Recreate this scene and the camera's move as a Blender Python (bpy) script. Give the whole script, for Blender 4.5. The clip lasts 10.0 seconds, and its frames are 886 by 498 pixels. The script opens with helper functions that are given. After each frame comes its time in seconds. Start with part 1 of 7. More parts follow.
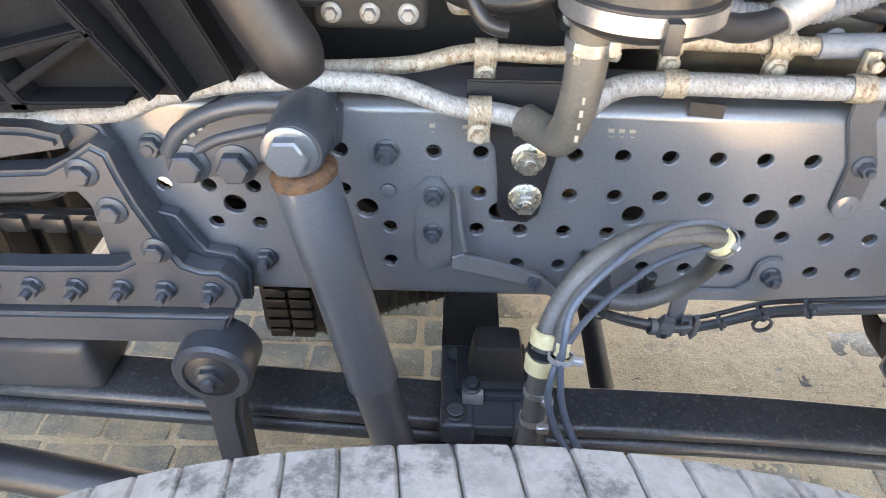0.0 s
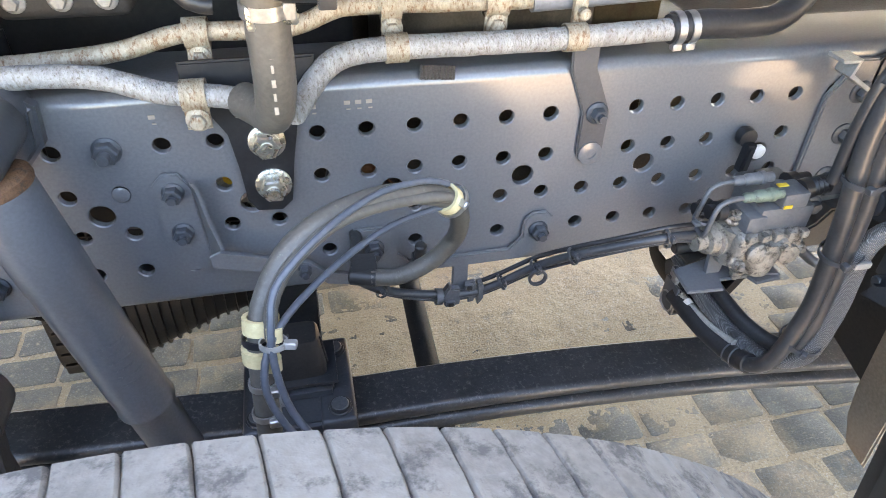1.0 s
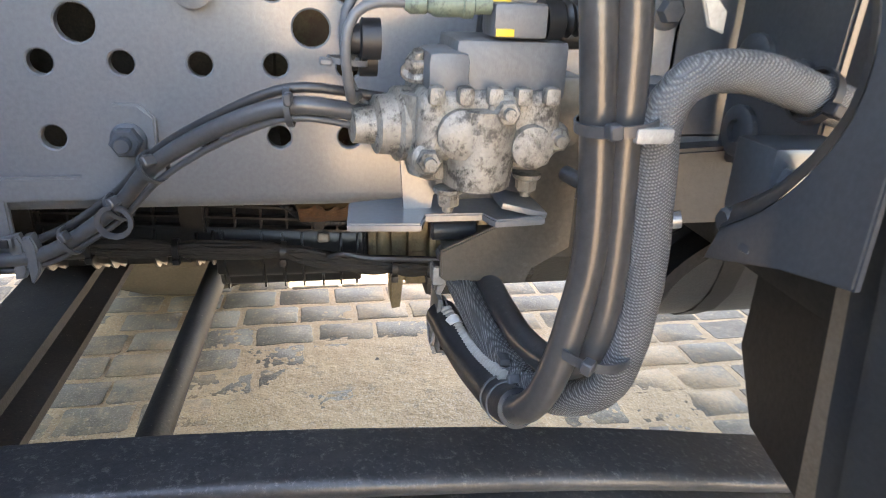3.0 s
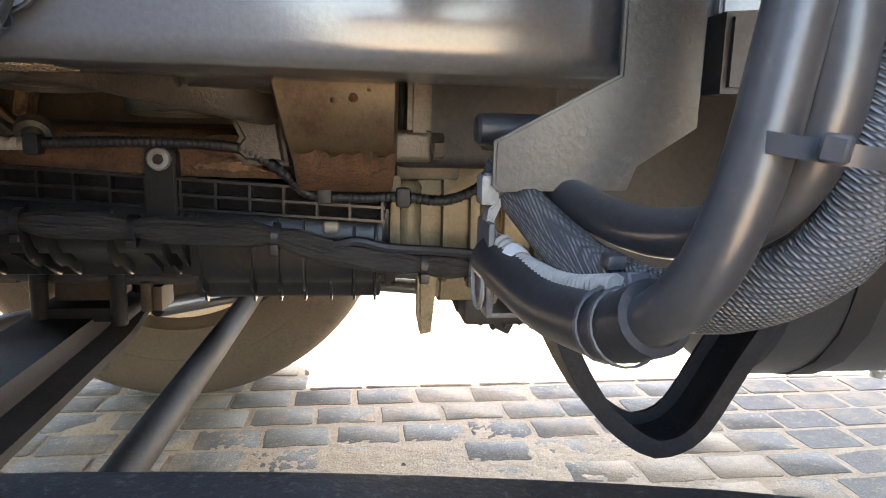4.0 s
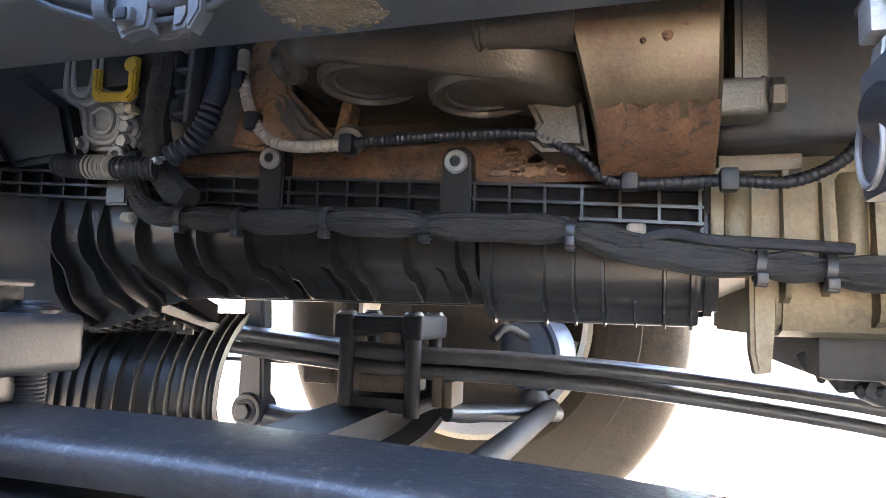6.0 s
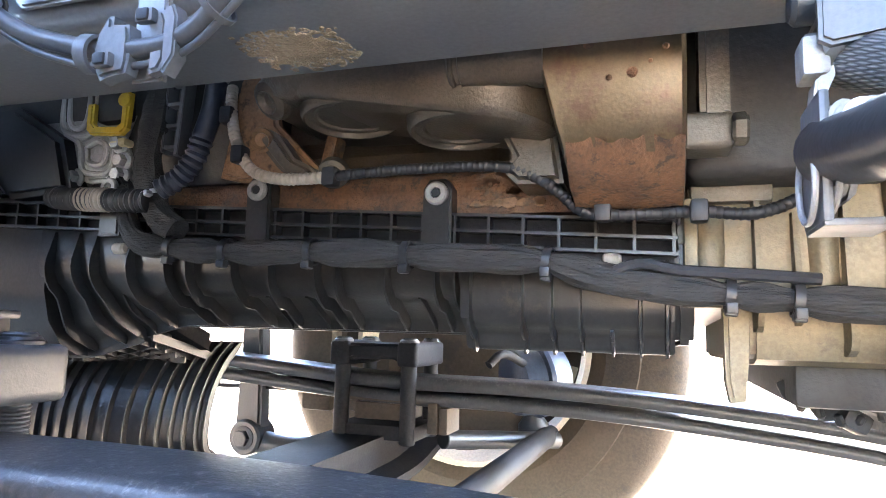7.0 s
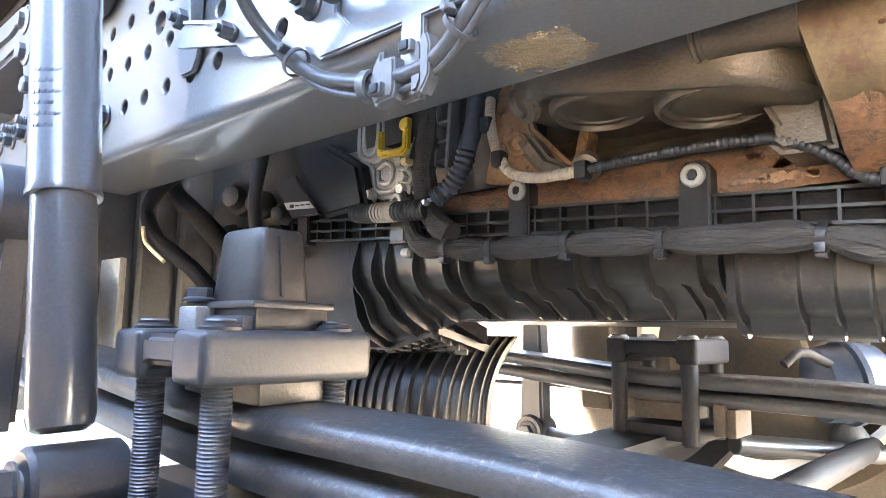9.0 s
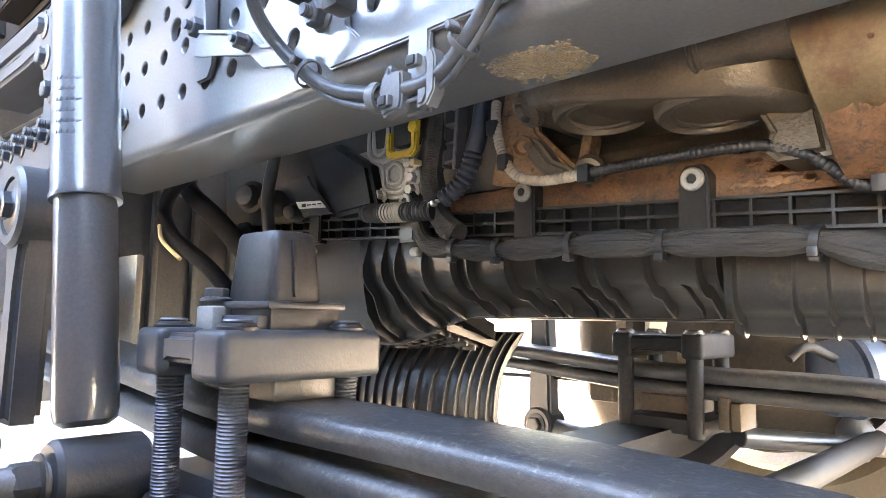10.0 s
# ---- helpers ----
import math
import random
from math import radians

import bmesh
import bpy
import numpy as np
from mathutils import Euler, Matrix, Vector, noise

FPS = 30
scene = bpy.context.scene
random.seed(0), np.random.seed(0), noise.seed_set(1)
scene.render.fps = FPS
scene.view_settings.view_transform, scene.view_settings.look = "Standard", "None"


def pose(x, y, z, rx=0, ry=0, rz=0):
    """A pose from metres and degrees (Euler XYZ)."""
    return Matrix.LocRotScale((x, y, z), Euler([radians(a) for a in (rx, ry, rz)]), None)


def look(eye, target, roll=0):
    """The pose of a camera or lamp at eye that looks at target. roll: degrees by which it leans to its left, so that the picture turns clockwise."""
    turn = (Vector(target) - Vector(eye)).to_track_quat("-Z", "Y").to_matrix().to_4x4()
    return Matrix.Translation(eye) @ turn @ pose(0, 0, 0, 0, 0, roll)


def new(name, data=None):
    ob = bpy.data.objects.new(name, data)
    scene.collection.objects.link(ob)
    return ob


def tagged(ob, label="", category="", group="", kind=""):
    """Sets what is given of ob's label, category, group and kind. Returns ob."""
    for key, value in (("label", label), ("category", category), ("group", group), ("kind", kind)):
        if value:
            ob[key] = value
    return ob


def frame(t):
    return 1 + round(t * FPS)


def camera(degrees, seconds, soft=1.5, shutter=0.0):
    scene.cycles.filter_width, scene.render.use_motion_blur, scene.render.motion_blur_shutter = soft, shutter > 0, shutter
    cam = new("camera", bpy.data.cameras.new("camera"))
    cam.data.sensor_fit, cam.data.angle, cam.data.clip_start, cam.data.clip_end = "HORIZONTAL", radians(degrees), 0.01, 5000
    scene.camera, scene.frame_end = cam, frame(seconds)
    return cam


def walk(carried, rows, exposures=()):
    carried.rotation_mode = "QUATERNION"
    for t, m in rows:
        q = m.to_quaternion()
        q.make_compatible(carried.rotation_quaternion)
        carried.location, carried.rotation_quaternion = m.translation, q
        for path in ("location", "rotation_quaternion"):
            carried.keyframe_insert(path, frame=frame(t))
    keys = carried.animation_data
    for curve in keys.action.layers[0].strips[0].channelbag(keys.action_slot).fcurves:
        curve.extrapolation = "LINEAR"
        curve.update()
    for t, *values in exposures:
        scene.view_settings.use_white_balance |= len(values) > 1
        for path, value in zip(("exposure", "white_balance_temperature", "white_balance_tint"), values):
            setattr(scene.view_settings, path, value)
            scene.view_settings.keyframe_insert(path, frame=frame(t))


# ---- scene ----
cam = camera(67.7, 10.0, soft=0.8, shutter=0.12)
PATH = [
    (0, (-0.13, -0.614, 1.256), (-0.151, 0.96, 0.022), 1.2),
    (0.5, (-0.07, -0.613, 1.23), (0.142, 0.945, -0.006), 1.3),
    (1, (-0.009, -0.611, 1.229), (0.349, 0.92, -0.007), 1.5),
    (1.5, (0.048, -0.607, 1.222), (0.463, 0.904, -0.021), 1.5),
    (2, (0.124, -0.609, 1.188), (0.699, 0.912, 0.024), 1.6),
    (2.5, (0.241, -0.583, 1.045), (0.88, 1.023, 0.039), 2.3),
    (2.7, (0.295, -0.54, 0.998), (0.877, 1.101, 0.014), 3.2),
    (3, (0.378, -0.484, 0.866), (0.736, 1.331, 0.106), 2.4),
    (3.2, (0.397, -0.439, 0.814), (0.637, 1.423, 0.124), 2.0),
    (4.3, (0.399, -0.336, 0.645), (0.674, 1.628, 0.381), 1.4),
    (4.5, (0.386, -0.333, 0.642), (0.662, 1.632, 0.387), 1.4),
    (5, (0.374, -0.333, 0.634), (0.189, 1.644, 0.399), 1.5),
    (5.5, (0.391, -0.293, 0.566), (-0.127, 1.638, 0.612), 2.0),
    (5.7, (0.387, -0.28, 0.535), (-0.192, 1.631, 0.644), 1.9),
    (6.8, (0.399, -0.271, 0.521), (-0.195, 1.622, 0.771), 1.4),
    (7, (0.411, -0.277, 0.531), (-0.204, 1.61, 0.774), 1.5),
    (7.5, (0.437, -0.282, 0.539), (-0.271, 1.557, 0.881), 1.2),
    (8, (0.434, -0.277, 0.525), (-0.292, 1.555, 0.864), 1.2),
    (8.5, (0.43, -0.278, 0.514), (-0.502, 1.465, 0.824), 1.0),
    (9, (0.438, -0.286, 0.517), (-0.894, 1.186, 0.759), 1.0),
    (9.5, (0.451, -0.29, 0.515), (-0.911, 1.157, 0.744), 0.9),
    (10, (0.454, -0.299, 0.524), (-0.904, 1.154, 0.738), 1.0),
]
EXPOSURES = [(0, 4.47, 8300, 14), (0.5, 4.41, 8200, 14), (1, 4.37, 8100, 14), (2, 4.45, 7800, 14), (2.5, 4.35, 7800, 14), (3, 4.42, 8300, 14), (4.3, 4.43, 7400, 14), (4.7, 4.5, 7200, 14), (5, 4.92, 7000, 14), (5.5, 5.14, 6500, 14), (5.7, 5.2, 6400, 14), (6.8, 5.92, 6500, 14), (7, 5.98, 6500, 14), (7.5, 5.5, 6600, 14), (8, 5.42, 6700, 14), (8.5, 6.11, 6700, 14), (9, 6.56, 7400, 14), (9.5, 6.27, 7700, 14), (10, 6.28, 7800, 14)]
walk(cam, [(t, look(eye, target, roll)) for t, eye, target, roll in PATH], EXPOSURES)

# ---- world and light ----
world = bpy.data.worlds.new("sky")
scene.world = world
world.use_nodes = True
wn = world.node_tree
sky = wn.nodes.new("ShaderNodeTexSky")
sky.sky_type = 'NISHITA'
sky.sun_disc = False
SUN_AZ, SUN_EL = radians(62), radians(58)     # azimuth from +y towards +x
sky.sun_elevation, sky.sun_rotation = SUN_EL, SUN_AZ
wn.links.new(sky.outputs[0], wn.nodes["Background"].inputs[0])
wn.nodes["Background"].inputs[1].default_value = 0.11
sun = new("sun", bpy.data.lights.new("sun", 'SUN'))
sun.data.energy, sun.data.angle, sun.data.color = 5.0, radians(0.6), (1.0, 0.95, 0.87)
sun.matrix_world = look((math.sin(SUN_AZ) * math.cos(SUN_EL) * 20, math.cos(SUN_AZ) * math.cos(SUN_EL) * 20, math.sin(SUN_EL) * 20), (0, 0, 0))


# ---- materials ----
def material(name, c1, c2, rough=0.5, metal=0.0, big=6.0, fine=120.0, bump=0.15, dust=None, dust_amount=0.0, spots=None, spot_amount=0.0,
             rough_var=0.12, random_tint=0.0, coat=0.0, stretch=(1, 1, 1), coat_rough=0.2, cover=None, cover_scale=2.2, grain=0.0, spec=0.5):
    """Two-scale noise paint or metal, with optional dust that settles on upward faces and optional spots of rust or dirt."""
    m = bpy.data.materials.new(name)
    m.use_nodes = True
    n, l = m.node_tree.nodes, m.node_tree.links
    b = n["Principled BSDF"]
    geo = n.new("ShaderNodeNewGeometry")
    mp = n.new("ShaderNodeMapping")
    mp.inputs["Scale"].default_value = stretch
    l.new(geo.outputs["Position"], mp.inputs[0])

    def nz(scale, detail=5.0, rough_=0.6):
        t = n.new("ShaderNodeTexNoise")
        t.inputs["Scale"].default_value, t.inputs["Detail"].default_value, t.inputs["Roughness"].default_value = scale, detail, rough_
        l.new(mp.outputs[0], t.inputs["Vector"])
        return t.outputs["Fac"]

    def ramp(src, a, z):
        r = n.new("ShaderNodeMapRange")
        r.inputs["From Min"].default_value, r.inputs["From Max"].default_value = a, z
        r.clamp = True
        l.new(src, r.inputs["Value"])
        return r.outputs[0]

    def mix(fac, a, z):
        x = n.new("ShaderNodeMix")
        x.data_type = 'RGBA'
        for sock, v in ((x.inputs[0], fac), (x.inputs[6], a), (x.inputs[7], z)):
            if isinstance(v, (tuple, float)):
                sock.default_value = (*v, 1) if isinstance(v, tuple) else v
            else:
                l.new(v, sock)
        return x.outputs[2]

    def times(a, z):
        x = n.new("ShaderNodeMath")
        x.operation = 'MULTIPLY'
        for sock, v in zip(x.inputs, (a, z)):
            if isinstance(v, float):
                sock.default_value = v
            else:
                l.new(v, sock)
        return x.outputs[0]

    large, small = nz(big), nz(fine, 3.0)
    col = mix(ramp(large, 0.3, 0.7), c1, c2)
    col = mix(times(ramp(small, 0.35, 0.75), 0.35), col, tuple(min(1.0, v * 1.5 + 0.01) for v in c2))
    if random_tint:
        oi = n.new("ShaderNodeObjectInfo")
        col = mix(times(oi.outputs["Random"], random_tint), col, tuple(v * 0.45 for v in c1))
    ro = n.new("ShaderNodeMath")
    ro.operation = 'MULTIPLY_ADD'
    l.new(large, ro.inputs[0])
    ro.inputs[1].default_value, ro.inputs[2].default_value = rough_var * 2, rough - rough_var
    rough_out = ro.outputs[0]
    if spots:
        f = times(ramp(nz(big * 2.3, 8.0, 0.75), 0.62 - spot_amount * 0.3, 0.70 - spot_amount * 0.25), 0.9)
        col = mix(f, col, spots)
    if cover:
        f = times(ramp(nz(cover_scale, 7.0, 0.68), 0.49, 0.62), 1.0)
        edge = ramp(nz(fine * 0.35, 5.0, 0.7), 0.30, 0.62)
        col = mix(times(f, edge), col, cover)
        col = mix(times(f, 0.45), col, cover)
    if dust:
        sep = n.new("ShaderNodeSeparateXYZ")
        l.new(geo.outputs["Normal"], sep.inputs[0])
        up = ramp(sep.outputs[2], 0.0, 0.9)
        sp = ramp(nz(fine * 0.6, 6.0, 0.8), 0.66 - dust_amount * 0.3, 0.78 - dust_amount * 0.2)
        f = times(times(up, sp), 0.85)
        col = mix(f, col, dust)
        grime = times(ramp(nz(big * 1.7, 6.0, 0.7), 0.42, 0.8), dust_amount * 0.5)
        col = mix(grime, col, dust)
    if grain:
        col = mix(times(ramp(nz(240.0, 3.0, 0.6), 0.54, 0.68), grain), col, (0.62, 0.60, 0.55))
        col = mix(times(ramp(nz(190.0, 3.0, 0.6), 0.52, 0.66), grain), col, (0.05, 0.05, 0.048))
    l.new(col, b.inputs["Base Color"])
    l.new(rough_out, b.inputs["Roughness"])
    b.inputs["Metallic"].default_value = metal
    b.inputs["Specular IOR Level"].default_value = spec
    b.inputs["Coat Weight"].default_value = coat
    b.inputs["Coat Roughness"].default_value = coat_rough
    bp = n.new("ShaderNodeBump")
    bp.inputs["Strength"].default_value, bp.inputs["Distance"].default_value = bump, 0.002
    l.new(small, bp.inputs["Height"])
    l.new(bp.outputs[0], b.inputs["Normal"])
    l.new(bp.outputs[0], b.inputs["Coat Normal"])
    return m


def woven(name, c1, c2, scale=260.0, rough=0.7):
    """Braided or woven sleeve: crossed fine waves over the colour, with relief."""
    m = material(name, c1, c2, rough, 0.0, 12.0, 200.0, 0.1)
    n, l = m.node_tree.nodes, m.node_tree.links
    b = n["Principled BSDF"]
    geo = n.new("ShaderNodeNewGeometry")
    hs = []
    for ang in (0.75, -0.75):
        mp = n.new("ShaderNodeMapping")
        mp.inputs["Rotation"].default_value = (0.5, ang, ang)
        l.new(geo.outputs["Position"], mp.inputs[0])
        w = n.new("ShaderNodeTexWave")
        w.inputs["Scale"].default_value, w.inputs["Distortion"].default_value = scale / 6.283, 0.6
        l.new(mp.outputs[0], w.inputs["Vector"])
        hs.append(w.outputs["Fac"])
    x = n.new("ShaderNodeMath")
    x.operation = 'MULTIPLY'
    l.new(hs[0], x.inputs[0]), l.new(hs[1], x.inputs[1])
    mx = n.new("ShaderNodeMix")
    mx.data_type = 'RGBA'
    mx.inputs[6].default_value, mx.inputs[7].default_value = (*c1, 1), (*c2, 1)
    l.new(x.outputs[0], mx.inputs[0])
    l.new(mx.outputs[2], b.inputs["Base Color"])
    bp = n.new("ShaderNodeBump")
    bp.inputs["Strength"].default_value, bp.inputs["Distance"].default_value = 0.7, 0.002
    l.new(x.outputs[0], bp.inputs["Height"])
    l.new(bp.outputs[0], b.inputs["Normal"])
    return m


DUST = (0.30, 0.27, 0.23)
M_CHASSIS = material("chassis_paint", (0.110, 0.114, 0.121), (0.135, 0.140, 0.147), 0.32, 0.0, 3.0, 300.0, 0.05, DUST, 0.06, rough_var=0.05, coat=1.0, coat_rough=0.13)
M_CAST = material("cast_paint", (0.030, 0.035, 0.043), (0.047, 0.053, 0.063), 0.45, 0.0, 9.0, 300.0, 0.12, DUST, 0.14, coat=0.25, coat_rough=0.4)
M_DARK = material("dark_steel_paint", (0.016, 0.018, 0.022), (0.028, 0.030, 0.034), 0.42, 0.0, 5.0, 260.0, 0.18, DUST, 0.14, coat=0.25, coat_rough=0.3)
M_SPRING = material("spring_paint", (0.026, 0.028, 0.032), (0.046, 0.047, 0.050), 0.40, 0.0, 9.0, 230.0, 0.28, (0.21, 0.205, 0.195), 0.42, coat=0.35, coat_rough=0.25, spots=(0.060, 0.054, 0.047), spot_amount=0.04)
M_BLACK = material("black_bracket", (0.008, 0.008, 0.010), (0.015, 0.015, 0.017), 0.5, 0.0, 8.0, 200.0, 0.1)
M_MATT = material("matt_black_plastic", (0.006, 0.006, 0.007), (0.011, 0.011, 0.012), 0.85, 0.0, 8.0, 260.0, 0.3, spec=0.12)
M_PLASTIC = material("black_plastic", (0.014, 0.014, 0.016), (0.026, 0.025, 0.025), 0.38, 0.0, 7.0, 260.0, 0.12, DUST, 0.08)
M_SUMP = material("sump_plastic", (0.0115, 0.0113, 0.0115), (0.024, 0.0225, 0.021), 0.34, 0.0, 9.0, 260.0, 0.10, rough_var=0.08, spec=0.42, spots=(0.060, 0.048, 0.034), spot_amount=0.05)
M_RUBBER = material("rubber", (0.018, 0.018, 0.020), (0.032, 0.032, 0.034), 0.36, 0.0, 10.0, 240.0, 0.10, DUST, 0.08)
M_HOSE = material("dusty_hose", (0.066, 0.061, 0.054), (0.125, 0.113, 0.096), 0.42, 0.0, 14.0, 260.0, 0.12, DUST, 0.30)
M_GREYHOSE = material("grey_hose", (0.15, 0.16, 0.18), (0.20, 0.21, 0.235), 0.38, 0.0, 14.0, 200.0, 0.05)
M_BLUE = material("blue_grey_line", (0.060, 0.070, 0.086), (0.10, 0.112, 0.132), 0.34, 0.0, 20.0, 200.0, 0.05)
M_GALV = material("weathered_galvanised", (0.25, 0.235, 0.22), (0.43, 0.42, 0.405), 0.6, 0.3, 120.0, 420.0, 1.0, spots=(0.19, 0.15, 0.115), spot_amount=0.32, stretch=(1.2, 0.7, 0.5))
M_YZINC = material("yellowed_zinc", (0.29, 0.225, 0.15), (0.47, 0.42, 0.335), 0.55, 0.35, 100.0, 420.0, 0.8, spots=(0.22, 0.115, 0.06), spot_amount=0.36, stretch=(1.2, 0.7, 0.5))
M_BOLT = material("plated_bolt", (0.48, 0.455, 0.39), (0.72, 0.70, 0.62), 0.28, 0.9, 90.0, 300.0, 0.4, spots=(0.30, 0.23, 0.12), spot_amount=0.22)
M_STEEL = material("bright_steel", (0.42, 0.43, 0.44), (0.58, 0.58, 0.58), 0.36, 0.9, 20.0, 300.0, 0.15)
M_THREAD = material("phosphated_steel", (0.10, 0.11, 0.125), (0.16, 0.17, 0.185), 0.42, 0.5, 20.0, 300.0, 0.15)
M_ALU = material("dirty_cast_aluminium", (0.16, 0.145, 0.125), (0.33, 0.30, 0.26), 0.5, 0.3, 40.0, 280.0, 0.7, DUST, 0.25, spots=(0.05, 0.045, 0.04), spot_amount=0.38)
M_ALUGREY = material("grey_cast_aluminium", (0.24, 0.24, 0.235), (0.36, 0.35, 0.33), 0.5, 0.3, 14.0, 280.0, 0.35, DUST, 0.3)
M_BELL = material("beige_cast_aluminium", (0.130, 0.104, 0.063), (0.215, 0.176, 0.112), 0.5, 0.3, 12.0, 330.0, 0.18, spots=(0.10, 0.082, 0.054), spot_amount=0.22)
M_BLOCK = material("dirty_engine_iron", (0.042, 0.034, 0.026), (0.098, 0.077, 0.055), 0.36, 0.25, 14.0, 420.0, 0.32, spots=(0.115, 0.096, 0.072), spot_amount=0.22)
M_BLOCKPAINT = material("golden_engine_paint", (0.046, 0.031, 0.0145), (0.090, 0.062, 0.029), 0.36, 0.25, 11.0, 420.0, 0.10, spots=(0.058, 0.024, 0.011), spot_amount=0.34)
M_RUST = material("rust", (0.050, 0.025, 0.014), (0.165, 0.080, 0.036), 0.7, 0.0, 34.0, 330.0, 0.7, spots=(0.042, 0.028, 0.020), spot_amount=0.36)
M_ORANGE = material("bare_orange_iron", (0.165, 0.088, 0.045), (0.27, 0.155, 0.082), 0.55, 0.1, 24.0, 300.0, 0.5, spots=(0.06, 0.04, 0.026), spot_amount=0.34)
M_DULLIRON = material("pale_dirty_iron", (0.055, 0.046, 0.035), (0.118, 0.100, 0.077), 0.42, 0.3, 18.0, 420.0, 0.25, spots=(0.075, 0.062, 0.047), spot_amount=0.18)
M_HARNESS = material("dark_grey_tubing", (0.042, 0.044, 0.048), (0.062, 0.064, 0.069), 0.34, 0.0, 20.0, 260.0, 0.08, DUST, 0.08)
M_SHOCK = material("shock_paint", (0.070, 0.076, 0.086), (0.092, 0.099, 0.110), 0.28, 0.0, 4.0, 300.0, 0.04, DUST, 0.06, coat=1.0, coat_rough=0.18, rough_var=0.04)
M_TYRE = material("dusty_tread_rubber", (0.168, 0.156, 0.138), (0.272, 0.254, 0.226), 0.8, 0.0, 16.0, 150.0, 0.5, spots=(0.098, 0.092, 0.086), spot_amount=0.36)
M_SIDE = material("tyre_sidewall", (0.055, 0.052, 0.048), (0.095, 0.085, 0.073), 0.75, 0.0, 5.0, 160.0, 0.3, (0.22, 0.16, 0.1), 0.2)
M_FARTYRE = material("brown_dusty_sidewall", (0.042, 0.031, 0.021), (0.072, 0.054, 0.037), 0.7, 0.0, 5.0, 160.0, 0.3, spots=(0.035, 0.03, 0.025), spot_amount=0.2)
M_RIM = material("dusty_rim", (0.46, 0.38, 0.28), (0.62, 0.54, 0.42), 0.6, 0.1, 8.0, 160.0, 0.3)
M_YELLOW = material("yellow_plastic", (0.62, 0.40, 0.03), (0.72, 0.48, 0.05), 0.4, 0.0, 20.0, 200.0, 0.05)
M_CREAM = material("cream_plastic", (0.60, 0.48, 0.25), (0.74, 0.61, 0.35), 0.45, 0.0, 40.0, 300.0, 0.1, DUST, 0.2)
M_GREEN = material("green_fitting", (0.085, 0.115, 0.09), (0.14, 0.175, 0.13), 0.45, 0.0, 60.0, 300.0, 0.2, DUST, 0.3, spots=(0.06, 0.07, 0.06), spot_amount=0.3)
M_WHITE = material("white_label", (0.68, 0.66, 0.62), (0.75, 0.73, 0.69), 0.6, 0.0, 30.0, 300.0, 0.05)
M_GREYPLASTIC = material("grey_plastic", (0.080, 0.083, 0.088), (0.115, 0.118, 0.123), 0.42, 0.0, 20.0, 260.0, 0.1, DUST, 0.12)
M_FABRIC = material("fabric_tape", (0.010, 0.0098, 0.0095), (0.036, 0.033, 0.030), 0.75, 0.0, 1.6, 6.0, 0.9, stretch=(14, 90, 90))
M_BRAID = woven("braided_sleeve", (0.075, 0.075, 0.076), (0.33, 0.33, 0.32), 1300.0, 0.38)
M_AIRHOSE = material("smooth_hose_rubber", (0.026, 0.026, 0.028), (0.045, 0.045, 0.047), 0.34, 0.0, 8.0, 240.0, 0.06, DUST, 0.22, coat=0.35, coat_rough=0.22)
M_GUARD = material("mudguard_plastic", (0.027, 0.032, 0.040), (0.042, 0.049, 0.058), 0.34, 0.0, 3.0, 300.0, 0.05, DUST, 0.08, coat=0.6, coat_rough=0.22)
M_TAN = material("dusty_flange", (0.25, 0.212, 0.168), (0.36, 0.31, 0.255), 0.6, 0.0, 6.0, 200.0, 0.2)
M_DEEP = material("dim_machine", (0.02, 0.02, 0.021), (0.04, 0.037, 0.034), 0.55, 0.0, 8.0, 150.0, 0.3)
M_BLUEPAINT = material("blue_paint", (0.020, 0.036, 0.070), (0.034, 0.056, 0.10), 0.4, 0.0, 10.0, 200.0, 0.1)
M_PAVER = material("concrete_paver", (0.095, 0.086, 0.076), (0.160, 0.145, 0.125), 0.9, 0.0, 26.0, 260.0, 1.0, spots=(0.29, 0.225, 0.150), spot_amount=0.22, random_tint=0.35, cover=(0.33, 0.238, 0.150), cover_scale=1.9, grain=0.18)
M_SAND = material("joint_sand", (0.27, 0.193, 0.120), (0.39, 0.290, 0.185), 0.95, 0.0, 7.0, 220.0, 1.0, spots=(0.23, 0.19, 0.14), spot_amount=0.22, grain=0.35)
# pale colour puts the sun's shine into a dark ribbed sleeve
M_SLEEVE = material("sunlit_sleeve", (0.30, 0.28, 0.24), (0.44, 0.415, 0.36), 0.45, 0.0, 40.0, 260.0, 0.1)
M_NAVY = material("dark_navy_pipe", (0.018, 0.022, 0.034), (0.03, 0.036, 0.052), 0.36, 0.0, 10.0, 200.0, 0.1)
M_BRKT = material("dusty_bracket_paint", (0.056, 0.050, 0.043), (0.086, 0.078, 0.067), 0.40, 0.0, 6.0, 300.0, 0.12, spots=(0.13, 0.125, 0.118), spot_amount=0.14, coat=0.3)
M_BUFFER = material("grey_brown_rubber", (0.020, 0.018, 0.018), (0.038, 0.034, 0.032), 0.45, 0.0, 25.0, 260.0, 0.15, DUST, 0.10)
M_GASKET = material("pale_cast_rim", (0.34, 0.34, 0.33), (0.48, 0.47, 0.45), 0.42, 0.5, 20.0, 260.0, 0.3)
# warm pale colour stands for sun reflected onto the rail's underside
M_GLINT = material("painted_sun_glint", (0.38, 0.30, 0.205), (0.58, 0.47, 0.33), 0.24, 0.5, 30.0, 330.0, 0.6, coat=0.7, coat_rough=0.14)
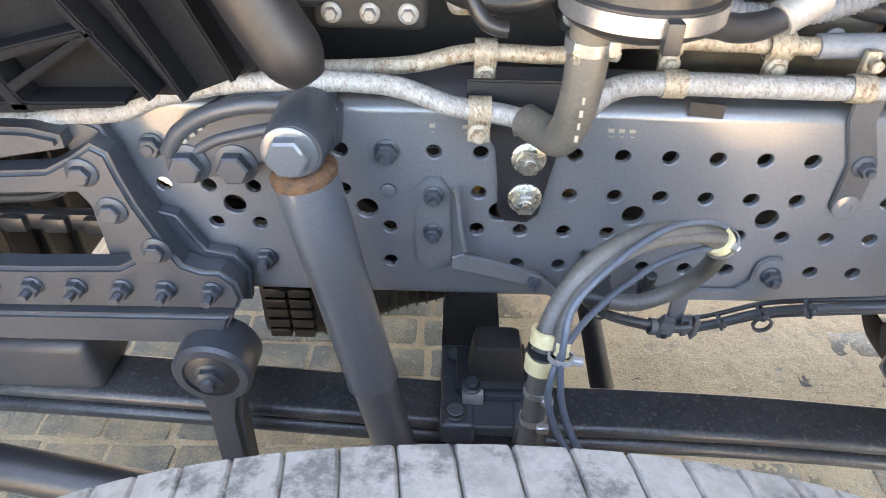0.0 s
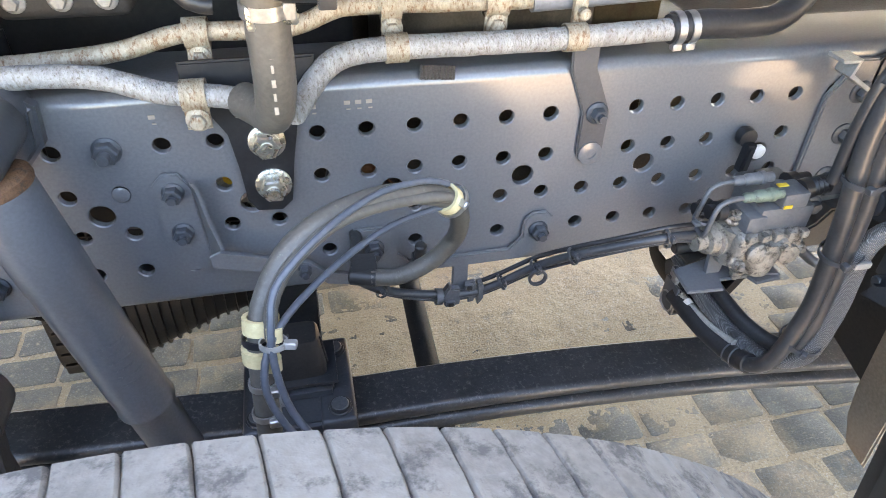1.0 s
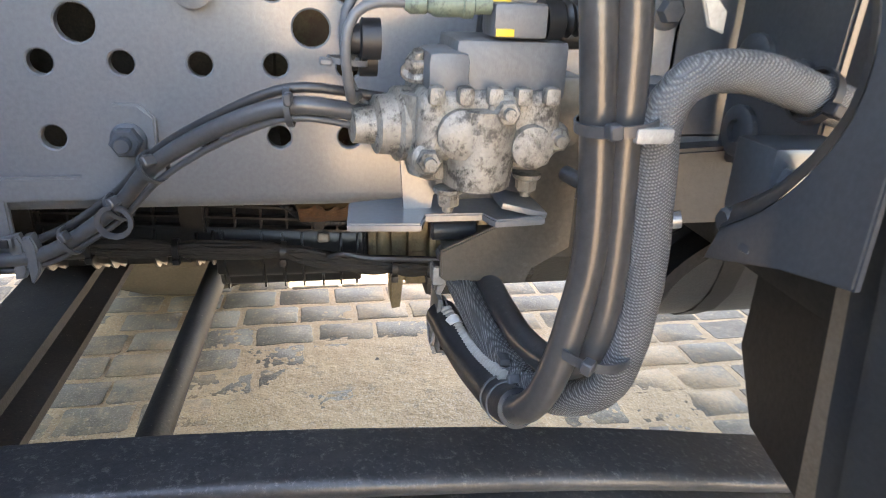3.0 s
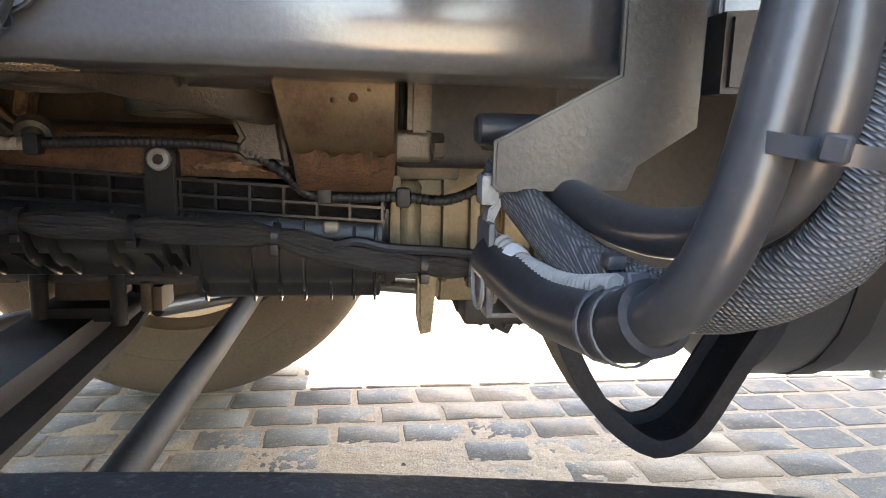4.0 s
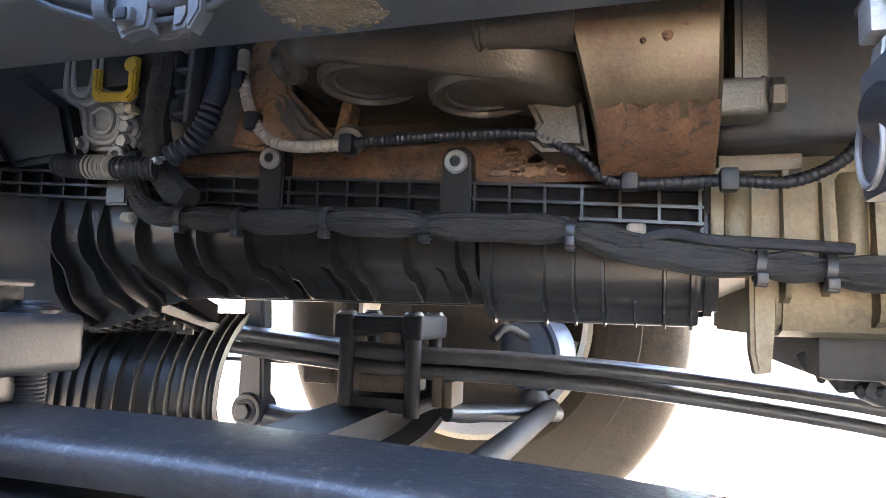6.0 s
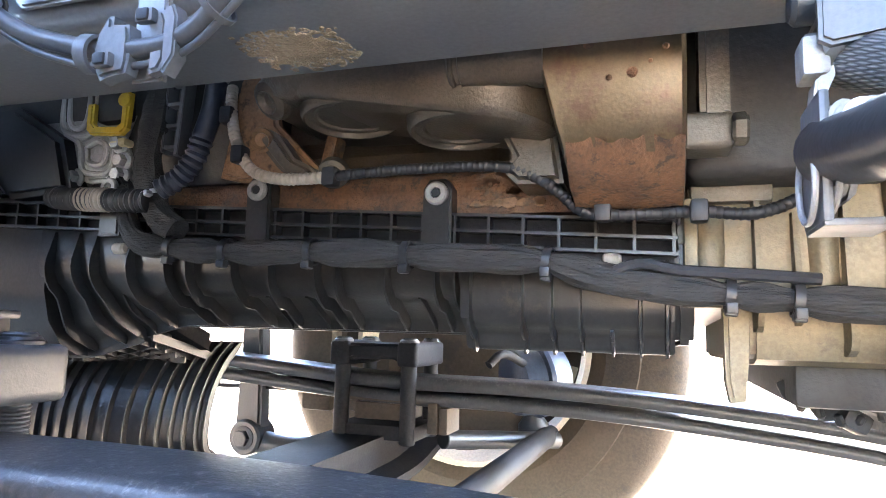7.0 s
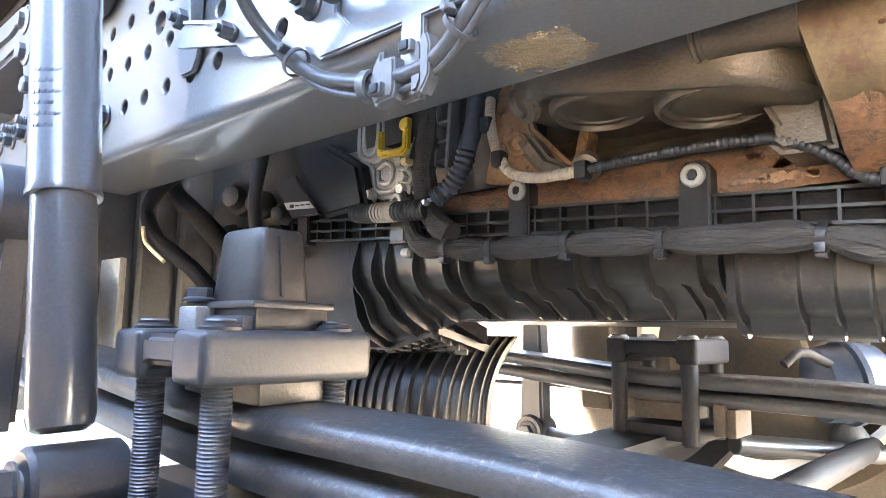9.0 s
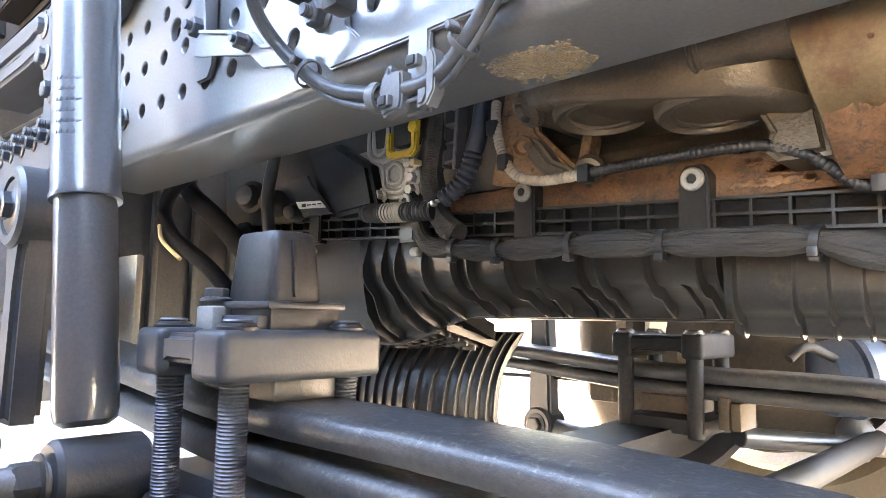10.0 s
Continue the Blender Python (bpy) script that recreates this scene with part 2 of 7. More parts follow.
M_STRAP = material("matt_strap_paint", (0.010, 0.011, 0.014), (0.018, 0.019, 0.022), 0.62, 0.0, 8.0, 240.0, 0.2, DUST, 0.10, spec=0.15)
# plain colour of the unseen boxes that block light
M_UNSEEN = material("unseen_panel", (0.10, 0.10, 0.11), (0.13, 0.13, 0.14), 0.5, 0.0, 3.0, 150.0, 0.05)


# ---- mesh tools ----
def link_mesh(name, bm, mat, sharp=38):
    me = bpy.data.meshes.new(name)
    bmesh.ops.recalc_face_normals(bm, faces=bm.faces[:])
    bm.to_mesh(me)
    bm.free()
    me.materials.append(mat)
    for p in me.polygons:
        p.use_smooth = True
    me.set_sharp_from_angle(angle=radians(sharp))
    return new(name, me)


def part(name, bm, mat, parent=None, label="", sharp=38):
    ob = link_mesh(name, bm, mat, sharp)
    if parent is not None:
        ob.parent = parent
        if parent.parent is None:
            ob.matrix_parent_inverse = Matrix.Translation(parent.location).inverted()
    if label:
        tagged(ob, label)
    return ob


def thing(name, at, label, category, group="", kind=""):
    ob = new(name)
    ob.empty_display_size = 0.05
    ob.location = at
    return tagged(ob, label, category, group, kind)


def solo(name, bm, mat, label, category, group="", kind=""):
    return tagged(link_mesh(name, bm, mat), label, category, group, kind)


def B():
    return bmesh.new()


def bevel(bm, geom_faces, r, seg=2):
    es = list({e for f in geom_faces for e in f.edges if e.is_valid})
    bmesh.ops.bevel(bm, geom=es, offset=r, segments=seg, affect='EDGES', profile=0.6, clamp_overlap=True)


def box(bm, c, s, r=0.003, rot=(0, 0, 0), seg=2):
    m = pose(*c, *rot) @ Matrix.Diagonal((*s, 1))
    vs = bmesh.ops.create_cube(bm, size=1, matrix=m)["verts"]
    if r:
        bevel(bm, {f for v in vs for f in v.link_faces}, min(r, min(s) * 0.45), seg)
    return bm


def prism(bm, pts, axis, a, z, r=0.0, seg=2):
    """A flat outline, extruded along an axis from a to z. axis y: points are (x, z); axis x: (y, z); axis z: (x, y)."""
    def at(u, v, w):
        return {'x': (w, u, v), 'y': (u, w, v), 'z': (u, v, w)}[axis]
    lo = [bm.verts.new(at(u, v, a)) for u, v in pts]
    hi = [bm.verts.new(at(u, v, z)) for u, v in pts]
    fs = [bm.faces.new(lo), bm.faces.new(hi[::-1])]
    k = len(pts)
    for i in range(k):
        fs.append(bm.faces.new((lo[i], lo[(i + 1) % k], hi[(i + 1) % k], hi[i])))
    bmesh.ops.recalc_face_normals(bm, faces=fs)
    if r:
        es = [e for f in fs[:2] for e in f.edges]
        bmesh.ops.bevel(bm, geom=es, offset=r, segments=seg, affect='EDGES', clamp_overlap=True)
    return bm


def frame_of(d):
    d = Vector(d).normalized()
    a = d.orthogonal().normalized()
    return d, a, d.cross(a)


def lathe(bm, at, d, profile, seg=28, cap=True):
    """Rings (distance along d, radius) round the axis d from the point at."""
    d, a, b = frame_of(d)
    at = Vector(at)
    rings = []
    for s, r in profile:
        rings.append([bm.verts.new(at + d * s + (a * math.cos(2 * math.pi * i / seg) + b * math.sin(2 * math.pi * i / seg)) * max(r, 1e-5)) for i in range(seg)])
    for p, q in zip(rings, rings[1:]):
        for i in range(seg):
            bm.faces.new((p[i], p[(i + 1) % seg], q[(i + 1) % seg], q[i]))
    if cap:
        bm.faces.new(rings[0][::-1])
        bm.faces.new(rings[-1])
    return bm


def rod(bm, p, q, r, seg=20, r2=None, ease=0.002):
    v = Vector(q) - Vector(p)
    r2 = r if r2 is None else r2
    e = min(ease, v.length * 0.3)
    return lathe(bm, p, v, [(0, r - e), (e, r), (v.length - e, r2), (v.length, r2 - e)], seg)


def spline(pts, step=0.008):
    P = [Vector(p) for p in pts]
    P = [P[0] * 2 - P[1]] + P + [P[-1] * 2 - P[-2]]
    out = []
    for i in range(1, len(P) - 2):
        k = max(2, int((P[i + 1] - P[i]).length / step))
        for j in range(k):
            t = j / k
            a, b, c, d = P[i - 1:i + 3]
            out.append(0.5 * ((2 * b) + (c - a) * t + (2 * a - 5 * b + 4 * c - d) * t * t + (3 * b - a - 3 * c + d) * t ** 3))
    out.append(P[-2])
    return out


def tube(bm, pts, r, seg=12, step=0.008, shape=None, flat=1.0, fold=0.0):
    """A hose along a smooth line. r: its radius; shape: radius factor by the length along it; flat: height over width of the section."""
    line = spline(pts, step)
    d = (line[1] - line[0]).normalized()
    a = d.cross(Vector((0, 0, 1)))
    a = a.normalized() if a.length > 1e-3 else d.orthogonal().normalized()
    rings, s = [], 0.0
    for i, p in enumerate(line):
        nd = (line[min(i + 1, len(line) - 1)] - line[max(i - 1, 0)]).normalized()
        a = (a - nd * a.dot(nd)).normalized()
        b = nd.cross(a)
        if i:
            s += (p - line[i - 1]).length
        k = r * (shape(s) if shape else 1.0)
        ring = []
        for j in range(seg):
            c, e = math.cos(2 * math.pi * j / seg), math.sin(2 * math.pi * j / seg)
            f = k * (1 + fold * noise.noise((c * 3.2, e * 3.2, s * 14)) + fold * 0.6 * noise.noise((c * 7, e * 7, s * 30))) if fold else k
            ring.append(bm.verts.new(p + (a * c + b * flat * e) * f))
        rings.append(ring)
    for p, q in zip(rings, rings[1:]):
        for j in range(seg):
            bm.faces.new((p[j], p[(j + 1) % seg], q[(j + 1) % seg], q[j]))
    bm.faces.new(rings[0][::-1])
    bm.faces.new(rings[-1])
    return bm


def convoluted(pitch, depth):
    return lambda s: 1 + depth * math.sin(2 * math.pi * s / pitch)


def wrinkled(seed, depth=0.12):
    return lambda s: 1 + depth * noise.noise((s * 30 + seed, seed, 0.3)) + depth * 0.5 * noise.noise((s * 90, seed, 2.3))


def band(bm, centre, d, r, w=0.006, t=0.0015, head=None):
    """A cable tie or hose clamp: a ring round a hose with its little lock."""
    lathe(bm, Vector(centre) - Vector(d).normalized() * w / 2, d, [(0, r), (0, r + t), (w, r + t), (w, r)], 20, cap=False)
    if head is not None:
        h = Vector(head).normalized()
        q = Vector(centre) + h * (r + 0.003)
        m = Matrix.LocRotScale(q, Vector(d).to_track_quat('X', 'Z'), (w * 1.3, 0.009, 0.007))
        vs = bmesh.ops.create_cube(bm, size=1, matrix=m)["verts"]
        bevel(bm, {f for v in vs for f in v.link_faces}, 0.001, 1)
    return bm


def bolt_mesh(at, d, flats=0.018, high=0.010, flange=0.016, stud=0.0, turn=0.3):
    bm = B()
    d, a, b = frame_of(d)
    at = Vector(at)
    f = flange
    lathe(bm, at, d, [(0, f), (0.002, f), (0.0035, f * 0.86), (0.004, flats * 0.52)], 24)
    rings = []
    R = flats / 2 / math.cos(math.pi / 6)
    for s, k in ((0.003, 1), (0.003 + high * 0.85, 1), (0.003 + high, 0.86)):
        rings.append([bm.verts.new(at + d * s + (a * math.cos(turn + i * math.pi / 3) + b * math.sin(turn + i * math.pi / 3)) * R * k) for i in range(6)])
    for p, q in zip(rings, rings[1:]):
        for i in range(6):
            bm.faces.new((p[i], p[(i + 1) % 6], q[(i + 1) % 6], q[i]))
    bm.faces.new(rings[-1])
    if stud:
        r = flats * 0.29
        prof = [(0.003 + high, r)]
        k = int(stud / 0.0022)
        for i in range(k):
            prof += [(0.003 + high + (i + 0.5) * stud / k, r * 1.03), (0.003 + high + (i + 1) * stud / k, r * 0.9)]
        lathe(bm, at + d * 0, d, prof, 14)
    return bm


def bolt(at, d, parent, mat=None, **kw):
    return part("bolt", bolt_mesh(at, d, **kw), mat or M_CAST, parent)


def nut_stack(at, d, parent, mat=None, stud=0.018, flats=0.021):
    return part("bolt", bolt_mesh(at, d, flats=flats, high=0.010, flange=flats * 0.66, stud=stud * 0.6), mat or M_CAST, parent)


OUT = (0, -1, 0)
ZB = 0.70                                # underside of the chassis rail
ROWS = {'A': ZB + 0.205, 'B': ZB + 0.155, 'C': ZB + 0.105, 'D': ZB + 0.055}


def hole(row, col, y=0.0):
    return (col * 0.05, y, ROWS[row])


# ---- ground ----
bm = B()
for q in [[(-400, -400), (400, -400), (400, 400), (-400, 400)]]:
    bm.faces.new([bm.verts.new((x, y, -0.0018)) for x, y in q])
tagged(link_mesh("ground", bm, M_SAND), "sandy yard ground between worn concrete pavers", "ground", kind="structure")
ground = bpy.data.objects["ground"]


# ---- chassis rails ----
def rail_mesh(y, side, x0, x1, holes):
    """A C-shaped rail. side: +1 when its flanges point towards +y."""
    t, h, w, rr = 0.008, 0.26, 0.100, 0.013
    outer = [(w, 0)] + [(rr - rr * math.sin(a), rr - rr * math.cos(a)) for a in [i * math.pi / 12 for i in range(7)]]
    outer += [(rr - rr * math.cos(a), h - rr + rr * math.sin(a)) for a in [i * math.pi / 12 for i in range(7)]] + [(w, h)]
    inner = [(w, h - t), (t, h - t), (t, t), (w, t)]
    bm = B()
    prism(bm, [(y + side * u, ZB + v) for u, v in outer + inner], 'x', x0, x1)
    ob = link_mesh("rail_body", bm, M_CHASSIS, 50)
    if holes:
        cb = B()
        for x, z, r in holes:
            lathe(cb, (x, y - 0.0012, z), (0, 1, 0), [(0, r + 0.0024), (0.0024, r), (0.05, r)], 20)
        cut = link_mesh("cutter", cb, M_CHASSIS)
        md = ob.modifiers.new("holes", 'BOOLEAN')
        md.operation, md.solver, md.object = 'DIFFERENCE', 'EXACT', cut
        deps = bpy.context.evaluated_depsgraph_get()
        me = bpy.data.meshes.new_from_object(ob.evaluated_get(deps))
        ob.modifiers.clear()
        ob.data = me
        bpy.data.objects.remove(cut)
        for p in me.polygons:
            p.use_smooth = True
        me.set_sharp_from_angle(angle=radians(40))
    return ob


def hang(ob, parent):
    ob.parent = parent
    ob.matrix_parent_inverse = Matrix.Translation(parent.location).inverted()
    return ob


RAIL_HOLES = [(c * 0.05, ROWS[r], 0.0082) for r in 'ABCD' for c in range(-10, 14)]
RAIL_HOLES += [(c * 0.05, ZB + 0.13, 0.0125) for c in (-7.5, -4.5, -1.5, 1.5, 4.5, 7.5, 10.5)]
rail = thing("chassis_rail", (0, 0, ZB), "grey painted steel chassis rail with rows of punched holes", "chassis rail")
hang(rail_mesh(0.0, 1, -0.525, 3.2, RAIL_HOLES), rail)
rail_far = thing("chassis_rail", (0, 0.96, ZB), "far grey chassis rail behind the engine", "chassis rail")
hang(rail_mesh(0.96, -1, -1.7, 3.2, None), rail_far)
# bolts that pass through the rail
for r, c, k in (('A', -4, 1), ('A', -9, 0), ('D', -7, 1)):
    nut_stack(hole(r, c), OUT, rail, stud=0.016 if k else 0.004)
# plugged slot and faint stamped marks
bm = B()
lathe(bm, hole('B', -4, -0.001), OUT, [(0, 0.0085), (0.0015, 0.0085), (0.003, 0.006)], 18)
part("plug", bm, M_CHASSIS, rail)
for x0, z0, n_ in ((-0.118, 0.936, 3), (-0.002, 0.934, 1), (0.032, 0.936, 3), (-0.152, 0.936, 1)):
    bm = B()
    for i in range(n_):
        box(bm, (x0 + i * 0.011, -0.0006, z0), (0.006, 0.0012, 0.004), 0)
        box(bm, (x0 + i * 0.011 + 0.001, -0.0006, z0 - 0.007), (0.004, 0.0012, 0.0012), 0)
    part("stamped_mark", bm, M_TAN, rail)
bm = B()
for k in range(26):
    box(bm, (0.106 + 0.0014 * k, -0.0004, 0.9625 - 0.00012 * k), (0.0010, 0.0012, 0.015 + 0.003 * noise.noise((k * 0.7, 1, 0))), 0)
part("scuff", bm, M_DARK, rail, "dark streaked patch")
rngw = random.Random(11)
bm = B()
for k in range(900):                        # flakes painted as a patch of reflected sun, thinning towards its edge
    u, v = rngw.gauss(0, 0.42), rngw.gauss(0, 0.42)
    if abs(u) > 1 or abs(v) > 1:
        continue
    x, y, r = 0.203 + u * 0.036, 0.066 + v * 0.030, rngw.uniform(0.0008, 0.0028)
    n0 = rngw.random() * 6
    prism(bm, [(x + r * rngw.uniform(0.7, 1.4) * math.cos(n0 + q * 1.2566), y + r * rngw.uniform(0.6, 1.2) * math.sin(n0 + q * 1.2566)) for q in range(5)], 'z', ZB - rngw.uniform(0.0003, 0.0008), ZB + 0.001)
tagged(part("wax_film", bm, M_GLINT, rail, "warm glossy flakes that stand for reflected sun"), kind="stuff")
# overlapping plate where the cross member meets the rail
bm = B()
prism(bm, [(0.587, 0.715), (0.80, 0.715), (0.80, 0.945), (0.615, 0.945), (0.587, 0.90)], 'y', -0.009, 0.0, 0.002)
part("joint_plate", bm, M_CHASSIS, rail)
for z in (0.745, 0.79, 0.85, 0.905):
    bolt((0.63, -0.009, z), OUT, rail, flats=0.016, flange=0.014)

# strap with two bolts
strap = thing("pipe_strap", (0.30, -0.004, 0.84), "grey steel strap bolted over the rail edge", "bracket")
bm = B()
prism(bm, [(0.262, 0.985), (0.292, 0.985), (0.293, 0.955), (0.315, 0.905), (0.315, 0.855), (0.309, 0.845), (0.299, 0.841), (0.289, 0.845), (0.284, 0.855), (0.284, 0.905), (0.264, 0.955)], 'y', -0.006, -0.001, 0.0015)
box(bm, (0.277, 0.012, 0.983), (0.03, 0.04, 0.005), 0.001)
part("plate", bm, M_CAST, strap)
bolt(hole('A', 6, -0.006), OUT, strap, flats=0.015, flange=0.0125, stud=0.006)
bm = B()
lathe(bm, hole('B', 6, -0.006), OUT, [(0, 0.014), (0.002, 0.014), (0.0035, 0.009), (0.0035, 0.006), (0.0015, 0.006)], 22)
part("rivet", bm, M_CHASSIS, strap)

# stepped cable bracket with a flange
step = thing("cable_bracket", (-0.13, -0.005, 0.75), "grey bent steel bracket with folded edge bolted to the rail", "bracket")
bm = B()
prism(bm, [(-0.170, 0.862), (-0.157, 0.876), (-0.142, 0.875), (-0.131, 0.858), (-0.127, 0.765), (-0.135, 0.752), (-0.158, 0.752), (-0.170, 0.765)], 'y', -0.006, -0.001, 0.0015)
part("plate", bm, M_CHASSIS, step)
bm = B()
leg = [(-0.134, 0.862), (-0.131, 0.855), (-0.129, 0.82), (-0.127, 0.765)]
out = [(-0.130, 0.872), (-0.126, 0.866), (-0.121, 0.825), (-0.114, 0.787)]

rows_ = []
for (x0, z0), (x1, z1) in zip(leg, out):
    rows_.append([(x0, -0.0045, z0), (x1, -0.022, z1), (x1 + 0.0035, -0.022, z1 + 0.001), (x0 + 0.0035, -0.0040, z0 + 0.001)])
vs_ = [[bm.verts.new(p) for p in r] for r in rows_]
for a, c in zip(vs_, vs_[1:]):
    for k in range(4):
        bm.faces.new((a[k], a[(k + 1) % 4], c[(k + 1) % 4], c[k]))
bm.faces.new(vs_[0])
bm.faces.new(vs_[-1])
bmesh.ops.recalc_face_normals(bm, faces=bm.faces)
part("folded_edge", bm, M_CHASSIS, step)
bm = B()
prism(bm, [(-0.127, 0.781), (-0.114, 0.787), (-0.024, 0.760), (-0.006, 0.743), (0.034, 0.733), (0.032, 0.716), (-0.006, 0.724), (-0.026, 0.740), (-0.117, 0.763), (-0.127, 0.766)], 'y', -0.0245, -0.0205, 0.0006, 1)
part("arm", bm, M_CHASSIS, step)
bm = B()
prism(bm, [(-0.114, 0.787), (-0.024, 0.760), (-0.006, 0.743), (0.034, 0.733), (0.034, 0.730), (-0.007, 0.740), (-0.025, 0.757), (-0.114, 0.784)], 'y', -0.0275, -0.0205)
part("arm_lip", bm, M_CHASSIS, step)
nut_stack((-0.030, -0.0245, 0.751), OUT, step, flats=0.012, stud=0.006)
for r in 'BC':
    nut_stack(hole(r, -3, -0.006), OUT, step, flats=0.017, stud=0.010)

# low plate with the hanging tab
low = thing("harness_bracket", (0.15, -0.005, 0.70), "grey sheet steel bracket along the lower rail edge", "bracket")
bm = B()
prism(bm, [(0.028, 0.782), (0.074, 0.782), (0.078, 0.742), (0.092, 0.728), (0.215, 0.729), (0.230, 0.744), (0.232, 0.770), (0.242, 0.779), (0.258, 0.779), (0.268, 0.770), (0.268, 0.742),
           (0.250, 0.722), (0.230, 0.712), (0.165, 0.711), (0.165, 0.657), (0.145, 0.657), (0.145, 0.711), (0.060, 0.711), (0.020, 0.740)], 'y', -0.007, -0.001, 0.0015)
part("plate", bm, M_CHASSIS, low)
for c in (1, 5):
    nut_stack(hole('D', c, -0.007), OUT, low, flats=0.018, stud=0.012)

# ---- black bracket with bright bolts, pipes over the rail ----
blk = thing("pipe_bracket", (-0.045, -0.006, 0.84), "black painted bracket held by two bright plated bolts", "bracket")
bm = B()
prism(bm, [(-0.118, 0.99), (-0.118, 0.947), (-0.099, 0.937), (-0.086, 0.914), (-0.081, 0.875), (-0.0785, 0.836), (-0.070, 0.823), (-0.045, 0.821), (-0.033, 0.832), (-0.026, 0.880), (-0.016, 0.932), (0.002, 0.960), (0.004, 0.99)], 'y', -0.008, -0.001, 0.002)
part("plate", bm, M_BLACK, blk)
for r in 'AB':
    part("bolt", bolt_mesh(hole(r, -1, -0.008), OUT, flats=0.024, high=0.014, flange=0.0185, stud=0.006), M_BOLT, blk, "bright plated flange bolt")


def pipe(name, pts, r, mat, label, shape=None):
    ob = thing(name, pts[0], label, "pipe")
    part("pipe_run", tube(B(), pts, r, 14, 0.006, shape), mat, ob)
    return ob


def rough_pipe(seed):
    return lambda s: 1 + 0.05 * noise.noise((s * 60, seed, 0)) + 0.03 * noise.noise((s * 220, seed, 5))


pipe_low = pipe("coolant_pipe", [(-1.1, -0.01, 0.93), (-0.594, -0.012, 0.937), (-0.522, -0.012, 0.943), (-0.465, -0.012, 0.949), (-0.430, -0.012, 0.964), (-0.391, -0.012, 0.974), (-0.340, -0.012, 0.983), (-0.254, -0.012, 0.987),
                                 (-0.188, -0.012, 0.983), (-0.132, -0.02, 0.968), (-0.085, -0.03, 0.966), (-0.055, -0.045, 0.966)], 0.0105, M_GALV,
                "weathered galvanised coolant pipe lying along the rail edge", rough_pipe(1))
pipe_low2 = pipe("coolant_pipe", [(-0.020, -0.055, 0.955), (-0.006, -0.02, 0.958), (0.012, -0.006, 0.974), (0.035, -0.004, 0.986), (0.082, -0.004, 0.990), (0.224, -0.004, 0.989), (0.372, -0.004, 0.992)],
                 0.0115, M_GALV, "weathered galvanised coolant pipe clipped above the rail", rough_pipe(2))
pipe_up = pipe("coolant_pipe", [(-0.60, 0.035, 0.978), (-0.319, 0.03, 0.981), (-0.226, 0.03, 0.984), (-0.168, 0.03, 0.990), (-0.111, 0.03, 1.003), (-0.03, 0.03, 1.002), (0.0, 0.03, 1.007), (0.033, 0.03, 1.019),
                                (0.087, 0.03, 1.020), (0.2, 0.03, 1.018), (0.235, 0.03, 1.018)], 0.009, M_YZINC, "thin yellowed zinc pipe behind the larger one", rough_pipe(3))
bm = B()
tube(bm, [(0.225, 0.03, 1.018), (0.30, 0.03, 1.021), (0.42, 0.03, 1.028), (0.52, 0.03, 1.05), (0.62, 0.05, 1.08)], 0.0125, 14)
part("hose", bm, M_GREYHOSE, pipe_up, "grey rubber hose")
bm = B()
tube(bm, [(0.365, -0.004, 0.992), (0.40, -0.003, 0.995), (0.46, 0.0, 0.992), (0.505, 0.01, 0.995), (0.545, 0.03, 1.02), (0.57, 0.06, 1.06)], 0.0150, 16)
part("hose", bm, M_RUBBER, pipe_low2, "black rubber hose")
for x, mat in ((0.373, M_STEEL), (0.388, M_STEEL)):
    part("hose_clamp", band(B(), (x, -0.004, 0.993), (1, 0, 0.05), 0.0155, 0.008, 0.0015, (0, -0.4, -1)), mat, pipe_low2)
bm = B()
tube(bm, [(-0.062, -0.042, 0.966), (-0.045, -0.066, 0.966), (-0.036, -0.088, 0.972), (-0.031, -0.105, 0.995), (-0.029, -0.118, 1.03), (-0.029, -0.122, 1.07), (-0.028, -0.124, 1.10)], 0.0165, 18)
elbow = part("elbow_hose", bm, M_HOSE, pipe_low, "dusty black rubber elbow hose")
for i in range(7):                        # unreadable marking along the hose
    bm = B()
    box(bm, (-0.0305 + 0.0004 * i, -0.1355 + 0.0, 0.998 + i * 0.011), (0.002 if i % 2 else 0.003, 0.0008, 0.006), 0)
    part("marking", bm, M_TAN, elbow)
part("hose_clamp", band(B(), (-0.029, -0.121, 1.072), (0, -0.05, 1), 0.017, 0.010, 0.0015, (1, -0.6, 0)), M_STEEL, elbow)
bm = B()
box(bm, (-0.034, -0.128, 1.068), (0.018, 0.016, 0.018), 0.003)
rod(bm, (-0.026, -0.128, 1.068), (-0.006, -0.128, 1.066), 0.006, 10)
part("clamp_screw", bm, M_BOLT, elbow)


def pipe_clip(at, parent, mat, w=0.020, tall=0.034, r=0.0125):
    ob = part("clip", band(B(), at, (1, 0, 0), r, w, 0.0018), mat, parent)
    bm = B()
    box(bm, (at[0], at[1] - r * 0.4, at[2] - r - tall * 0.2), (w, 0.004, tall * 0.7), 0.001)
    part("tab", bm, mat, ob)
    part("bolt", bolt_mesh((at[0], at[1] - r * 0.4 - 0.003, at[2] - r - 0.008), OUT, flats=0.013, high=0.007, flange=0.011), M_YZINC, ob)


